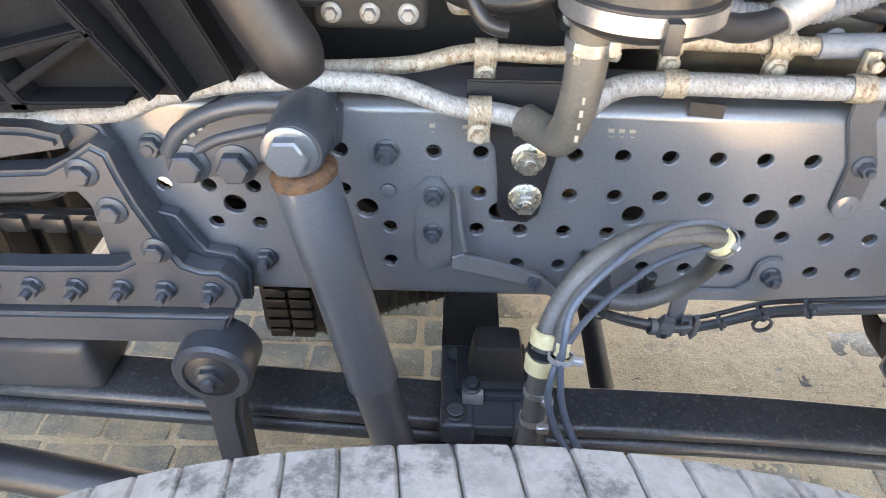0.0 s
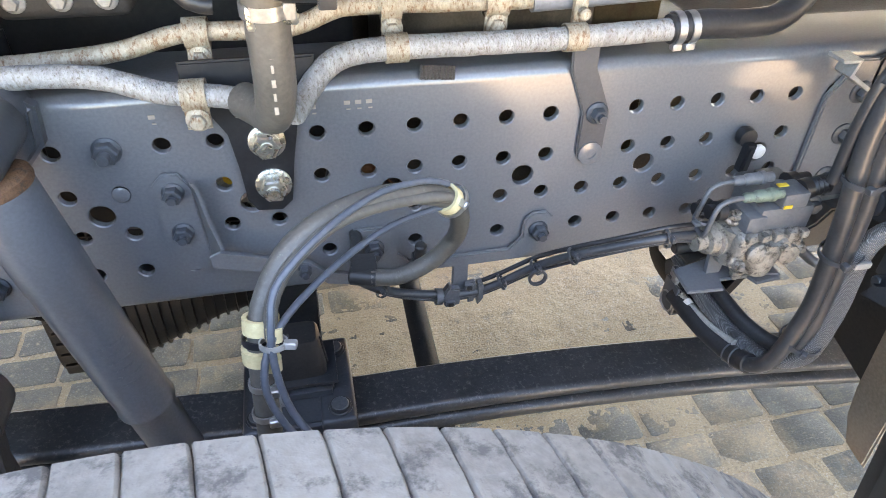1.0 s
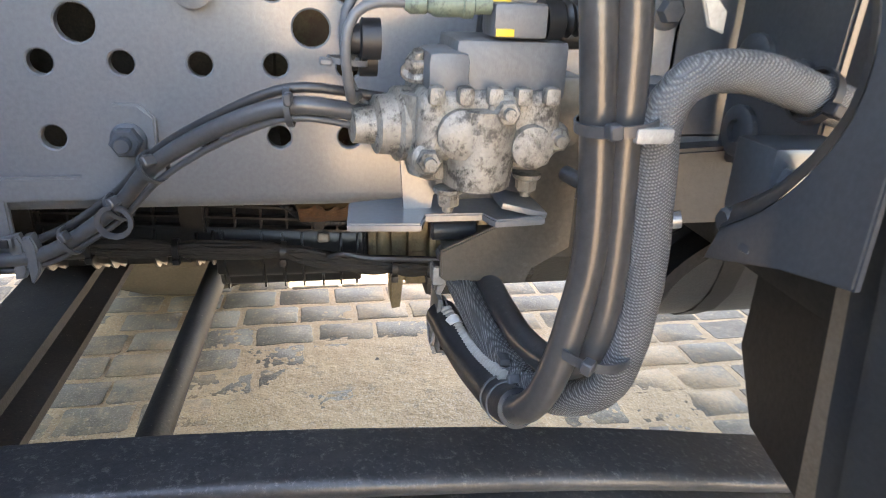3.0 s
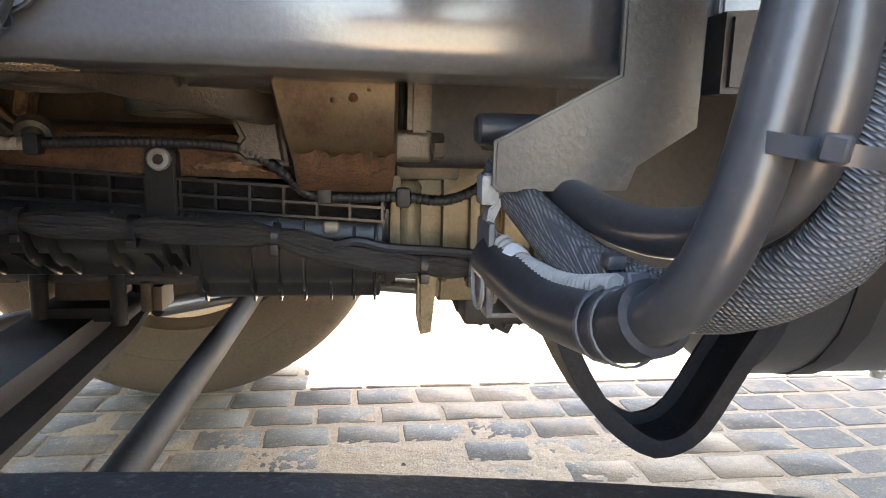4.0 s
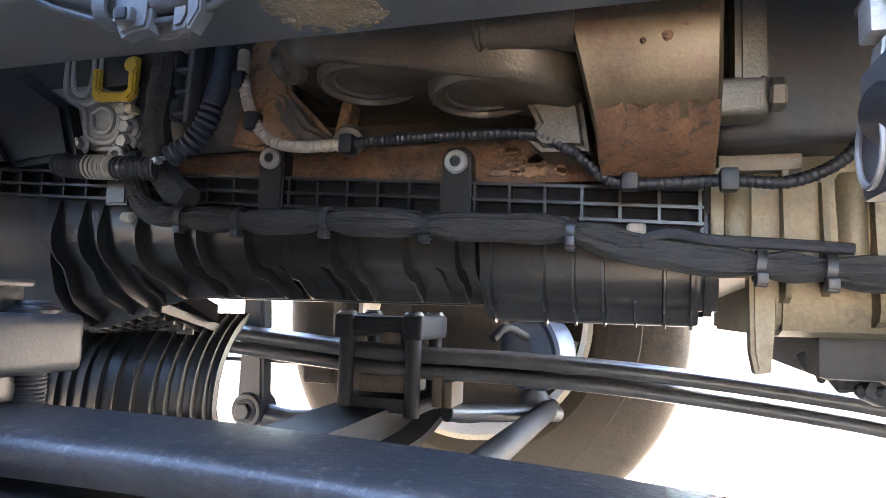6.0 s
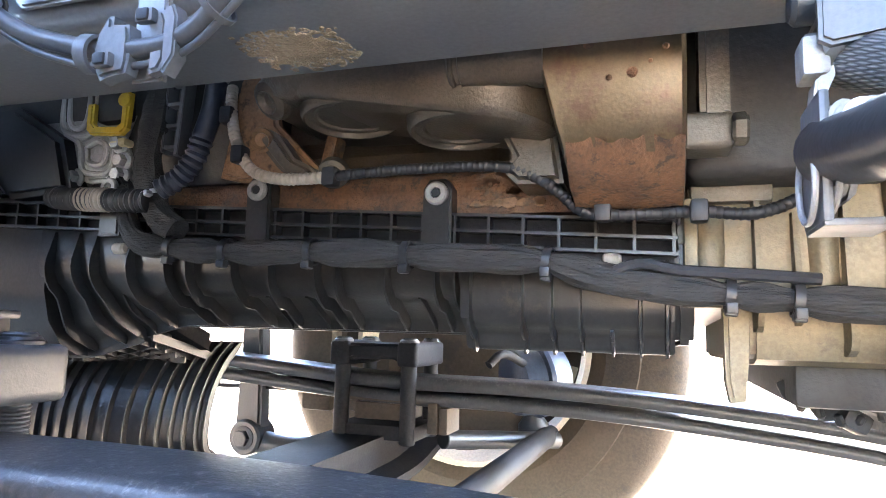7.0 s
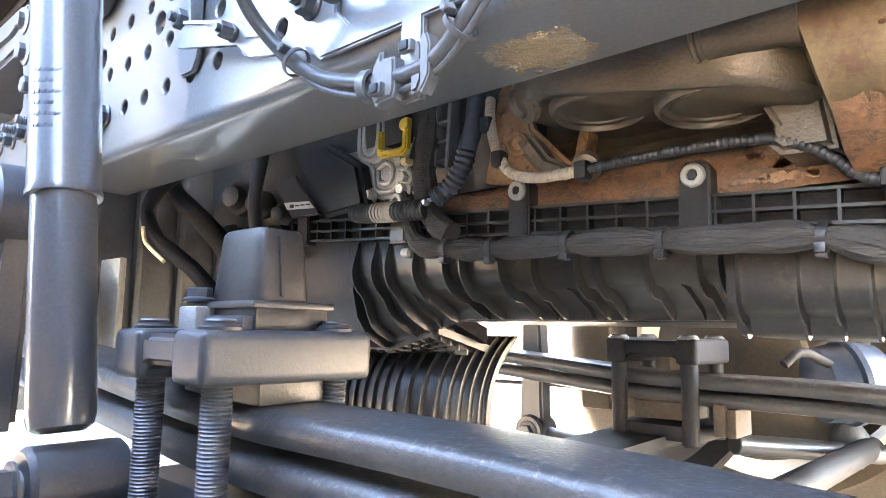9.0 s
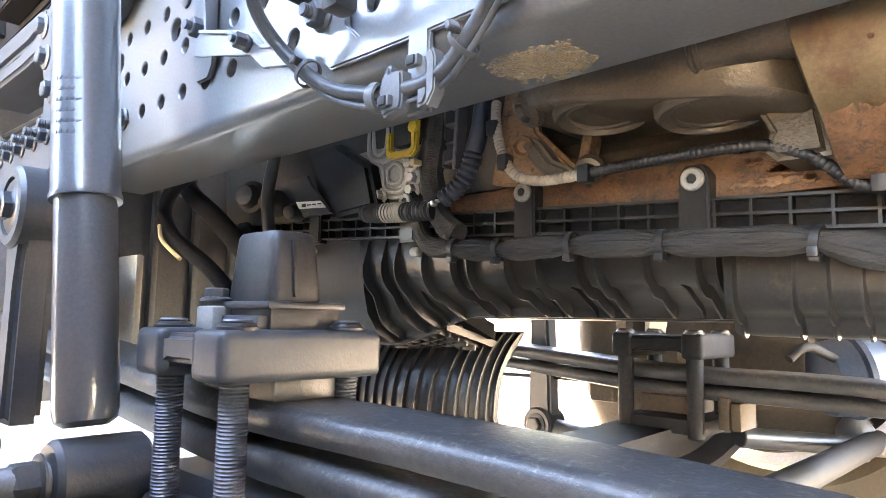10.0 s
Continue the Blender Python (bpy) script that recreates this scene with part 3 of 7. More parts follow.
pipe_clip((-0.10, 0.03, 1.003), pipe_up, M_YZINC, 0.022)
pipe_clip((-0.105, -0.026, 0.967), pipe_low, M_YZINC, 0.022)
pipe_clip((0.082, 0.03, 1.020), pipe_up, M_YZINC, 0.020)
pipe_clip((0.188, 0.03, 1.018), pipe_up, M_YZINC, 0.024)
for x in (0.082, 0.262):
    part("saddle", band(B(), (x, -0.004, 0.990), (1, 0, 0), 0.0125, 0.022, 0.0015), M_YZINC, pipe_low2, "rusty saddle clip")
bm = B()
box(bm, (0.27, 0.01, 1.008), (0.014, 0.008, 0.03), 0.001)
rod(bm, (0.27, 0.004, 1.012), (0.27, -0.008, 1.012), 0.006, 10)
part("saddle_screw", bm, M_YZINC, pipe_low2)
bm = B()
box(bm, (-0.055, -0.036, 0.948), (0.020, 0.010, 0.012), 0.002, (0, 25, 0))
box(bm, (-0.066, -0.038, 0.957), (0.016, 0.012, 0.012), 0.002, (0, -20, 0))
part("clamp_screw", bm, M_BOLT, pipe_low)

# separator bowl above the elbow hose
bowl = thing("separator_bowl", (0.005, -0.12, 1.085), "black separator bowl with a bright metal band", "filter bowl")
bm = B()
lathe(bm, (0.005, -0.12, 1.083), (0, 0, 1), [(0, 0.02), (0.004, 0.045), (0.010, 0.056), (0.014, 0.059), (0.030, 0.059), (0.032, 0.055), (0.075, 0.053)], 40)
part("bowl", bm, M_PLASTIC, bowl)
bm = B()
lathe(bm, (0.005, -0.12, 1.098), (0, 0, 1), [(0, 0.0595), (0.0, 0.0605), (0.013, 0.0605), (0.013, 0.0595)], 40, cap=False)
part("band", bm, M_STEEL, bowl)
bm = B()
box(bm, (0.012, -0.183, 1.100), (0.012, 0.012, 0.022), 0.002)
part("latch", bm, M_PLASTIC, bowl)
bm = B()
tube(bm, [(0.055, -0.12, 1.09), (0.085, -0.11, 1.082), (0.115, -0.10, 1.085), (0.14, -0.09, 1.10), (0.17, -0.08, 1.12)], 0.011, 12, shape=convoluted(0.006, 0.06))
part("hose", bm, M_RUBBER, bowl)
bm = B()
rod(bm, (0.118, -0.10, 1.086), (0.150, -0.088, 1.104), 0.0145, 14)
part("coupling", bm, M_ALUGREY, bowl)
# convoluted loom behind it
loom = thing("cable_loom", (0.2, 0.05, 1.05), "grey convoluted cable loom over the rail", "cable")
bm = B()
tube(bm, [(0.10, 0.06, 1.05), (0.16, 0.05, 1.04), (0.22, 0.05, 1.045), (0.28, 0.05, 1.07), (0.31, 0.05, 1.12)], 0.012, 12, 0.0015, convoluted(0.006, 0.09))
part("sleeve", bm, M_GREYHOSE, loom)
bm = B()
tube(bm, [(-0.13, 0.05, 1.10), (-0.118, 0.03, 1.06), (-0.10, 0.02, 1.035), (-0.08, 0.02, 1.03)], 0.008, 12)
part("cable", bm, M_RUBBER, loom)

# ---- cast front bracket on the rail ----
cast = thing("spring_hanger_bracket", (-0.5, -0.03, 0.66), "grey cast spring hanger with a window and studs", "bracket")
bm = B()
prism(bm, [(-1.0, 0.905), (-0.62, 0.893), (-0.545, 0.898), (-0.512, 0.915), (-0.490, 0.930), (-0.474, 0.920), (-0.470, 0.894), (-0.462, 0.858), (-0.446, 0.812), (-0.430, 0.778), (-0.412, 0.770), (-0.390, 0.770),
           (-0.374, 0.752), (-0.371, 0.728), (-0.380, 0.712), (-1.0, 0.700), (-1.0, 0.765), (-0.60, 0.768), (-0.505, 0.772), (-0.487, 0.782), (-0.487, 0.800), (-0.505, 0.845), (-0.520, 0.872), (-0.60, 0.868), (-1.0, 0.872)],
      'y', -0.050, -0.018, 0.005, 3)
part("casting", bm, M_CAST, cast)
bm = B()
prism(bm, [(-1.0, 0.66), (-0.415, 0.663), (-0.400, 0.672), (-0.383, 0.712), (-1.0, 0.702)], 'y', -0.062, -0.012, 0.005, 3)
part("lower_flange", bm, M_CAST, cast)
bm = B()
prism(bm, [(-0.53, 0.943), (-0.515, 0.945), (-0.490, 0.935), (-0.478, 0.910), (-0.470, 0.868), (-0.455, 0.832), (-0.436, 0.826), (-0.424, 0.800), (-0.412, 0.778), (-0.380, 0.772), (-0.366, 0.748), (-0.372, 0.70), (-0.53, 0.69)],
      'y', -0.020, -0.001, 0.004, 3)
part("back_plate", bm, M_CAST, cast)
bm = B()
prism(bm, [(-1.0, 0.948), (-0.55, 0.942), (-0.52, 0.935), (-0.52, 0.92), (-0.60, 0.905), (-1.0, 0.91)], 'y', -0.045, 0.07, 0.006)
part("top_web", bm, M_CAST, cast)
for x, z in ((-0.504, 0.899), (-0.487, 0.853), (-0.453, 0.801)):
    bolt((x, -0.050, z), OUT, cast, flats=0.019, high=0.009, flange=0.0165)
for x in (-0.611, -0.560, -0.507, -0.456, -0.403, -0.662, -0.713):
    nut_stack((x, -0.050, 0.744), OUT, cast, flats=0.019, stud=0.022)
cabs = thing("cable_run", (-0.6, 0.03, 0.82), "black cables running behind the hanger window", "cable")
for i in range(4):
    part("cable", tube(B(), [(-0.95, 0.03 - i * 0.004, 0.81 + i * 0.012), (-0.64, 0.028, 0.812 + i * 0.011), (-0.57, 0.03, 0.835 + i * 0.006), (-0.50, 0.03, 0.85)], 0.006, 8), M_RUBBER, cabs)
bm = B()
box(bm, (-0.76, 0.025, 0.785), (0.46, 0.018, 0.025), 0.006)
for i in range(9):
    box(bm, (-0.95 + i * 0.05, 0.012, 0.786), (0.03, 0.012, 0.022), 0.005)
solo("terminal_strip", bm, M_PLASTIC, "black plastic strip behind the hanger window", "cable duct")

# spring shackle with its link
shk = thing("stabiliser_link", (-0.41, -0.065, 0.42), "dark forged stabiliser link with a rubber bushed eye", "link")
bm = B()
lathe(bm, (-0.411, -0.035, 0.644), OUT, [(0, 0.045), (0.004, 0.048), (0.055, 0.048), (0.060, 0.044), (0.060, 0.034), (0.050, 0.033)], 36)
part("eye", bm, M_CAST, shk)
bm = B()
lathe(bm, (-0.411, -0.07, 0.644), OUT, [(0, 0.034), (0.020, 0.034), (0.024, 0.028)], 30)
part("bush", bm, M_RUBBER, shk, "rubber bush")
nut_stack((-0.411, -0.092, 0.644), OUT, shk, flats=0.030, stud=0.012)
bm = B()
prism(bm, [(-0.444, 0.615), (-0.380, 0.615), (-0.392, 0.555), (-0.396, 0.40), (-0.440, 0.40), (-0.434, 0.555)], 'y', -0.088, -0.048, 0.008, 3)
part("arm", bm, M_CAST, shk)
bm = B()
tube(bm, [(-1.2, -0.10, 0.50), (-0.85, -0.10, 0.475), (-0.62, -0.11, 0.435), (-0.45, -0.12, 0.40), (-0.36, -0.125, 0.385)], 0.030, 20, 0.02)
stab = thing("stabiliser_bar", (-0.6, -0.11, 0.44), "thick dark steel stabiliser bar behind the tyre", "bar")
part("bar", bm, M_DARK, stab)
part("end_collar", band(B(), (-0.47, -0.118, 0.404), (0.17, -0.02, -0.04), 0.030, 0.03, 0.004), M_CAST, stab)

# ---- upper shock bracket and shock absorber ----
sbr = thing("shock_bracket", (-0.35, -0.01, 0.88), "grey curved cast shock bracket with three large bolts", "bracket")
bm = B()
prism(bm, [(-0.430, 0.905), (-0.418, 0.925), (-0.392, 0.950), (-0.352, 0.972), (-0.305, 0.980), (-0.262, 0.980), (-0.240, 0.962), (-0.244, 0.925), (-0.262, 0.905), (-0.300, 0.902), (-0.335, 0.893), (-0.360, 0.878), (-0.385, 0.878), (-0.408, 0.872), (-0.428, 0.885)],
      'y', -0.024, -0.001, 0.006, 3)
part("casting", bm, M_CAST, sbr)
bm = B()
tube(bm, [(-0.424, -0.022, 0.908), (-0.405, -0.026, 0.935), (-0.37, -0.028, 0.957), (-0.325, -0.028, 0.968), (-0.275, -0.028, 0.968)], 0.009, 10)
tube(bm, [(-0.400, -0.022, 0.908), (-0.372, -0.024, 0.925), (-0.335, -0.026, 0.936), (-0.300, -0.028, 0.945)], 0.006, 10)
part("rib", bm, M_CAST, sbr)
for i in range(7):                       # raised casting mark that cannot be read
    bm = B()
    a = 0.5 + i * 0.11
    box(bm, (-0.402 + i * 0.0095, -0.0265, 0.925 + 0.033 * math.sin(i / 4.2)), (0.006, 0.003, 0.005), 0.0008, (0, -35 + i * 4, 0))
    part("casting_mark", bm, M_ALUGREY, sbr)
for x, z in ((-0.405, 0.897), (-0.355, 0.898)):
    part("bolt", bolt_mesh((x, -0.024, z), OUT, flats=0.030, high=0.014, flange=0.023), M_CAST, sbr)
bm = B()
lathe(bm, (-0.270, 0.0, 0.962), OUT, [(0, 0.024), (0.034, 0.023), (0.040, 0.021), (0.100, 0.012)], 30)
part("pivot_boss", bm, M_CAST, sbr)
part("pivot_bolt", bolt_mesh((-0.2745, -0.104, 0.960), OUT, flats=0.034, high=0.013, flange=0.0255), M_SHOCK, sbr, "large grey pivot bolt")

shock = thing("shock_absorber", (-0.20, -0.09, 0.40), "grey tubular shock absorber leaning against the rail", "shock absorber")
S0, S1 = Vector((-0.272, -0.080, 0.934)), Vector((-0.180, -0.075, 0.395))
ax = (S1 - S0).normalized()
Ls = (S1 - S0).length
bm = B()
lathe(bm, S0, ax, [(0.006, 0.025), (0.010, 0.0305), (0.014, 0.0315), (0.115, 0.0315), (0.118, 0.0308), (0.300, 0.0308), (0.304, 0.0322), (0.308, 0.0318), (0.309, 0.02)], 44)
part("upper_tube", bm, M_SHOCK, shock)
bm = B()
lathe(bm, S0, ax, [(0.300, 0.0275), (Ls - 0.045, 0.0275), (Ls - 0.035, 0.0255), (Ls - 0.03, 0.018)], 36)
part("lower_tube", bm, M_SHOCK, shock)
bm = B()
lathe(bm, S0, ax, [(0.000, 0.018), (0.002, 0.028), (0.006, 0.0325), (0.011, 0.0330), (0.0145, 0.0318)], 40)
part("rusty_cap", bm, M_RUST, shock, "rust ringed top cap")
bm = B()
lathe(bm, (-0.272, -0.036, 0.960), OUT, [(0, 0.0265), (0.004, 0.029), (0.062, 0.029), (0.068, 0.026), (0.068, 0.020)], 32)
part("upper_eye", bm, M_CAST, shock)
bm = B()
lathe(bm, S1 + Vector((0.0, 0.05, -0.012)), OUT, [(0, 0.030), (0.004, 0.034), (0.075, 0.034), (0.08, 0.030)], 30)
part("lower_eye", bm, M_CAST, shock)
bm = B()
lathe(bm, S1 + Vector((0, 0.06, -0.012)), OUT, [(0, 0.016), (0.16, 0.016), (0.165, 0.013)], 24)
part("lower_pin", bm, M_THREAD, shock)
part("pin_nut", bolt_mesh(S1 + Vector((0, -0.035, -0.012)), OUT, flats=0.034, high=0.02, flange=0.024), M_CAST, shock)
for i in range(6):                       # pressed lettering that cannot be read
    bm = B()
    p = S0 + ax * (0.19 + i * 0.011)
    n_ = Vector((0.6, -0.8, 0)).normalized()
    for j in range(4 if i % 2 else 5):
        s = Vector((0.8, 0.6, 0)) * (j - 2) * 0.008
        q = p + (n_ * 0.0311 + s * 0.8)
        q = p + (q - p).normalized() * 0.0309
        box(bm, q, (0.005, 0.0007, 0.0040), 0.0003, (0, 0, 37 + (j - 2) * 13))
    part("pressed_mark", bm, M_SHOCK, shock)

# ---- leaf spring, clamp plate, U-bolts, bump stop ----
SPRING_LINE = [(-1.35, 0.545), (-1.0, 0.522), (-0.60, 0.498), (-0.26, 0.472), (-0.05, 0.457), (0.15, 0.455), (0.30, 0.450), (0.45, 0.440), (0.67, 0.418), (0.90, 0.384), (1.2, 0.35), (1.5, 0.34)]


def leaf(y0, y1, drop, thick, bow=0.0, x0=-1.4, x1=1.55):
    """A parabolic leaf with rounded sides along the spring line."""
    pts = [p for p in spline([(x, 0, z) for x, z in SPRING_LINE], 0.06) if x0 <= p.x <= x1]
    bm = B()
    rings = []
    for p in pts:
        k = thick * (1.0 - 0.28 * min(1, abs(p.x + 0.1) / 1.3))
        top = p.z - drop - bow * (p.x + 0.1) ** 2
        w = y1 - y0
        e = 0.012
        prof = [(y0 + e, top), (y0 + e * 0.55, top - k * 0.06), (y0 + e * 0.2, top - k * 0.2), (y0, top - k * 0.45), (y0 + 0.001, top - k * 0.7), (y0 + e * 0.35, top - k * 0.92), (y0 + e, top - k), (y1 - e, top - k), (y1, top - k * 0.5), (y1 - e, top)]
        rings.append([bm.verts.new((p.x, a, b)) for a, b in prof])
    for a, b in zip(rings, rings[1:]):
        for i in range(10):
            bm.faces.new((a[i], a[(i + 1) % 10], b[(i + 1) % 10], b[i]))
    bm.faces.new(rings[0])
    bm.faces.new(rings[-1][::-1])
    return bm


spring = thing("leaf_spring", (-0.14, 0.035, 0.38), "dark parabolic leaf spring of two leaves with dusty top", "leaf spring")
part("leaf", leaf(-0.012, 0.078, 0.0, 0.026), M_SPRING, spring)
part("leaf", leaf(-0.012, 0.078, 0.033, 0.028, 0.006), M_SPRING, spring)
bm = B()
box(bm, (-0.08, 0.033, 0.376), (0.20, 0.088, 0.022), 0.004)
part("spacer", bm, M_CAST, spring)
bm = B()
box(bm, (-0.066, 0.034, 0.4655), (0.118, 0.066, 0.018), 0.0015)
part("shim", bm, M_SPRING, spring, "thin steel shim on the leaf")


def clamp_plate(x0, x1, y0, y1, z0, z1, label, near, lobe=0.062, inset=0.032, rim=0.026):
    # far plate and legs are coloured darker to carry the shade there
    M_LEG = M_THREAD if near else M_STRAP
    ob = thing("clamp_plate", ((x0 + x1) / 2, (y0 + y1) / 2, z0), label, "clamp plate")
    xm, ym = (x0 + x1) / 2, (y0 + y1) / 2
    bm = B()
    for xa, xb in ((x0, x0 + lobe), (x1 - lobe, x1)):
        box(bm, ((xa + xb) / 2, ym, (z0 + z1) / 2), (xb - xa, y1 - y0, z1 - z0), 0.008, seg=3)
    prism(bm, [(x0 + lobe - 0.012, z0 + 0.002), (x0 + lobe + 0.008, z0 + 0.012), (x1 - lobe - 0.008, z0 + 0.012), (x1 - lobe + 0.012, z0 + 0.002), (x1 - lobe + 0.012, z1 - 0.004), (x0 + lobe - 0.012, z1 - 0.004)], 'y', y0 + 0.004, y1 - 0.004, 0.005, 3)
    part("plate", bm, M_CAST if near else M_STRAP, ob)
    for x in (x0 + inset, x1 - inset):
        for y in (y0 + rim, y1 - rim - 0.002):
            bm = B()
            if near:
                prof = [(0.0, 0.011)]
                L_, k = z1 - 0.27 + 0.008, int((z1 - 0.27) / 0.0028)
                for i in range(k):
                    prof += [(L_ * (i + 0.5) / k, 0.0118), (L_ * (i + 1) / k, 0.0105)]
                lathe(bm, (x, y, 0.27), (0, 0, 1), prof, 16)
            else:
                rod(bm, (x, y, 0.338), (x, y, z1 + 0.006), 0.0135, 16)
            part("u_bolt_leg", bm, M_LEG, ob, "threaded U-bolt leg")
            bm = B()
            lathe(bm, (x, y, z1 - 0.002), (0, 0, 1), [(0, 0.0165), (0.004, 0.0165), (0.005, 0.0145), (0.007, 0.0140)], 24)
            part("washer", bm, M_DARK, ob)
    return ob


plate = clamp_plate(-0.137, 0.012, -0.057, 0.098, 0.474, 0.514, "grey cast spring clamp plate on threaded U-bolts", True, 0.048, 0.021, 0.024)
bump = thing("bump_stop", (-0.06, 0.03, 0.512), "grey ribbed rubber bump stop on a steel foot", "bump stop")
bm = B()
rings = []
for z, k in ((0.536, 1.0), (0.540, 1.02), (0.588, 0.88), (0.595, 0.85), (0.598, 0.78)):
    rings.append([bm.verts.new((-0.060 + 0.0385 * k * math.copysign(abs(math.cos(a)) ** 0.34, math.cos(a)), 0.031 + 0.0265 * k * math.copysign(abs(math.sin(a)) ** 0.34, math.sin(a)), z)) for a in [i * math.pi / 14 for i in range(28)]])
for a, b in zip(rings, rings[1:]):
    for i in range(28):
        bm.faces.new((a[i], a[(i + 1) % 28], b[(i + 1) % 28], b[i]))
bm.faces.new(rings[0])
bm.faces.new(rings[-1])
part("buffer", bm, M_BUFFER, bump, "grey brown moulded rubber buffer")
bm = B()
box(bm, (-0.0225, 0.026, 0.566), (0.003, 0.003, 0.050), 0.001, (0, -7, 0))
part("seam", bm, M_BUFFER, bump)
bm = B()
box(bm, (-0.062, 0.034, 0.522), (0.096, 0.070, 0.021), 0.003)
part("base_block", bm, M_DARK, bump)
bm = B()
box(bm, (-0.062, 0.032, 0.534), (0.108, 0.078, 0.006), 0.002)
part("foot_plate", bm, M_DARK, bump)
bm = B()
box(bm, (-0.046, -0.006, 0.519), (0.058, 0.010, 0.012), 0.002)
part("spacer_block", bm, M_CAST, bump)
bm = B()
box(bm, (-0.092, -0.007, 0.522), (0.030, 0.022, 0.022), 0.003)
part("spacer_block", bm, M_ALUGREY, bump, "worn bare metal spacer")
part("bolt", bolt_mesh((-0.094, -0.006, 0.537), (0, 0, 1), flats=0.018, high=0.009, flange=0.014), M_CAST, bump)

# ---- axle, track rod ----
axle = thing("front_axle", (-0.12, 0.48, 0.22), "dark forged I-section front axle beam under the springs", "axle")
bm = B()
yy = [-0.35, -0.10, 0.0, 0.10, 0.22, 0.36, 0.60, 0.74, 0.86, 0.96, 1.06, 1.25]
zz = [0.42, 0.372, 0.355, 0.352, 0.350, 0.348, 0.348, 0.350, 0.352, 0.355, 0.372, 0.42]
rings = []
for p in spline([(0, a, b) for a, b in zip(yy, zz)], 0.04):
    x = -0.085
    prof = [(-0.055, 0), (0.055, 0), (0.055, -0.018), (0.014, -0.030), (0.014, -0.070), (0.055, -0.082), (0.055, -0.098), (-0.055, -0.098), (-0.055, -0.082), (-0.014, -0.070), (-0.014, -0.030), (-0.055, -0.018)]
    rings.append([bm.verts.new((x + a, p.y, p.z + b)) for a, b in prof])
for a, b in zip(rings, rings[1:]):
    for i in range(12):
        bm.faces.new((a[i], a[(i + 1) % 12], b[(i + 1) % 12], b[i]))
bm.faces.new(rings[0])
bm.faces.new(rings[-1])
part("beam", bm, M_STRAP, axle)
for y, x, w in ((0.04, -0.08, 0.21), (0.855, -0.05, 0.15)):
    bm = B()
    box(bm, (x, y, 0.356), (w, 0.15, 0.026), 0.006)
    # far seat has the far side's shade put into its colour
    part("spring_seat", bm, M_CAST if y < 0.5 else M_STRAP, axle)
rodt = thing("track_rod", (0.15, 0.1, 0.31), "dark steel track rod crossing under the engine", "rod")
bm = B()
rod(bm, (0.146, -0.25, 0.312), (0.182, 1.22, 0.308), 0.0215, 24)
part("bar", bm, M_STRAP, rodt)
for y in (-0.24, 1.2):
    bm = B()
    lathe(bm, (0.15, y, 0.27), (0, 0, 1), [(0, 0.02), (0.02, 0.034), (0.06, 0.034), (0.08, 0.02), (0.10, 0.012)], 20)
    part("ball_joint", bm, M_CAST, rodt)

# ---- brake chamber side of the near hub: hose loop ----
loop = thing("brake_hose", (-0.05, -0.28, 0.86), "dusty grey brake hose loop with thin blue sensor lines", "hose")
HL = [(-0.066, -0.300, 0.72), (-0.063, -0.291, 0.80), (-0.060, -0.282, 0.865), (-0.058, -0.274, 0.892), (-0.053, -0.262, 0.915), (-0.039, -0.246, 0.936), (-0.022, -0.231, 0.947), (0.005, -0.211, 0.951), (0.042, -0.187, 0.945), (0.078, -0.168, 0.931),
      (0.104, -0.155, 0.912), (0.120, -0.125, 0.872), (0.123, -0.098, 0.828), (0.104, -0.088, 0.795), (0.070, -0.090, 0.780), (0.038, -0.086, 0.778)]
part("hose", tube(B(), HL, 0.0092, 18), M_HOSE, loop)
S1 = [(0.098, -0.166, 0.937), (0.081, -0.172, 0.946), (0.048, -0.190, 0.954), (0.021, -0.212, 0.957), (-0.004, -0.235, 0.955), (-0.027, -0.255, 0.947), (-0.043, -0.272, 0.937), (-0.047, -0.284, 0.924), (-0.049, -0.294, 0.905), (-0.047, -0.303, 0.880), (-0.041, -0.312, 0.860), (-0.029, -0.320, 0.838), (-0.005, -0.335, 0.79)]
S2 = [(0.110, -0.158, 0.910), (0.088, -0.166, 0.914), (0.047, -0.190, 0.919), (0.015, -0.215, 0.918), (-0.011, -0.240, 0.916), (-0.031, -0.262, 0.913), (-0.043, -0.280, 0.911), (-0.052, -0.292, 0.902), (-0.056, -0.300, 0.890), (-0.056, -0.306, 0.875), (-0.049, -0.313, 0.855), (-0.037, -0.320, 0.835), (-0.012, -0.335, 0.79)]
S3 = [(0.098, -0.170, 0.927), (0.076, -0.178, 0.934), (0.036, -0.200, 0.945), (0.003, -0.224, 0.951), (-0.021, -0.244, 0.946), (-0.038, -0.259, 0.936), (-0.047, -0.272, 0.922), (-0.049, -0.282, 0.905)]
for line_, r_ in ((S1, 0.0027), (S2, 0.0027), (S3, 0.0048)):
    part("sensor_line", tube(B(), line_, r_, 10), M_BLUE if r_ < 0.004 else M_HOSE, loop)
for p, d in (((-0.0560, -0.268, 0.9055), (0.1, 0.35, 1)), ((-0.0590, -0.276, 0.886), (0.05, 0.2, 1))):
    part("cream_sleeve", band(B(), p, d, 0.0094, 0.011, 0.0034), M_CREAM, loop, "cream plastic holder sleeve")
    part("cream_sleeve", band(B(), (p[0] + 0.009, p[1] - 0.014, p[2] + 0.002), d, 0.0032, 0.010, 0.0024), M_CREAM, loop)
part("cable_tie", band(B(), (-0.0575, -0.272, 0.896), (0.05, 0.25, 1), 0.0115, 0.005, 0.0015, (1, -0.3, 0)), M_BLACK, loop)
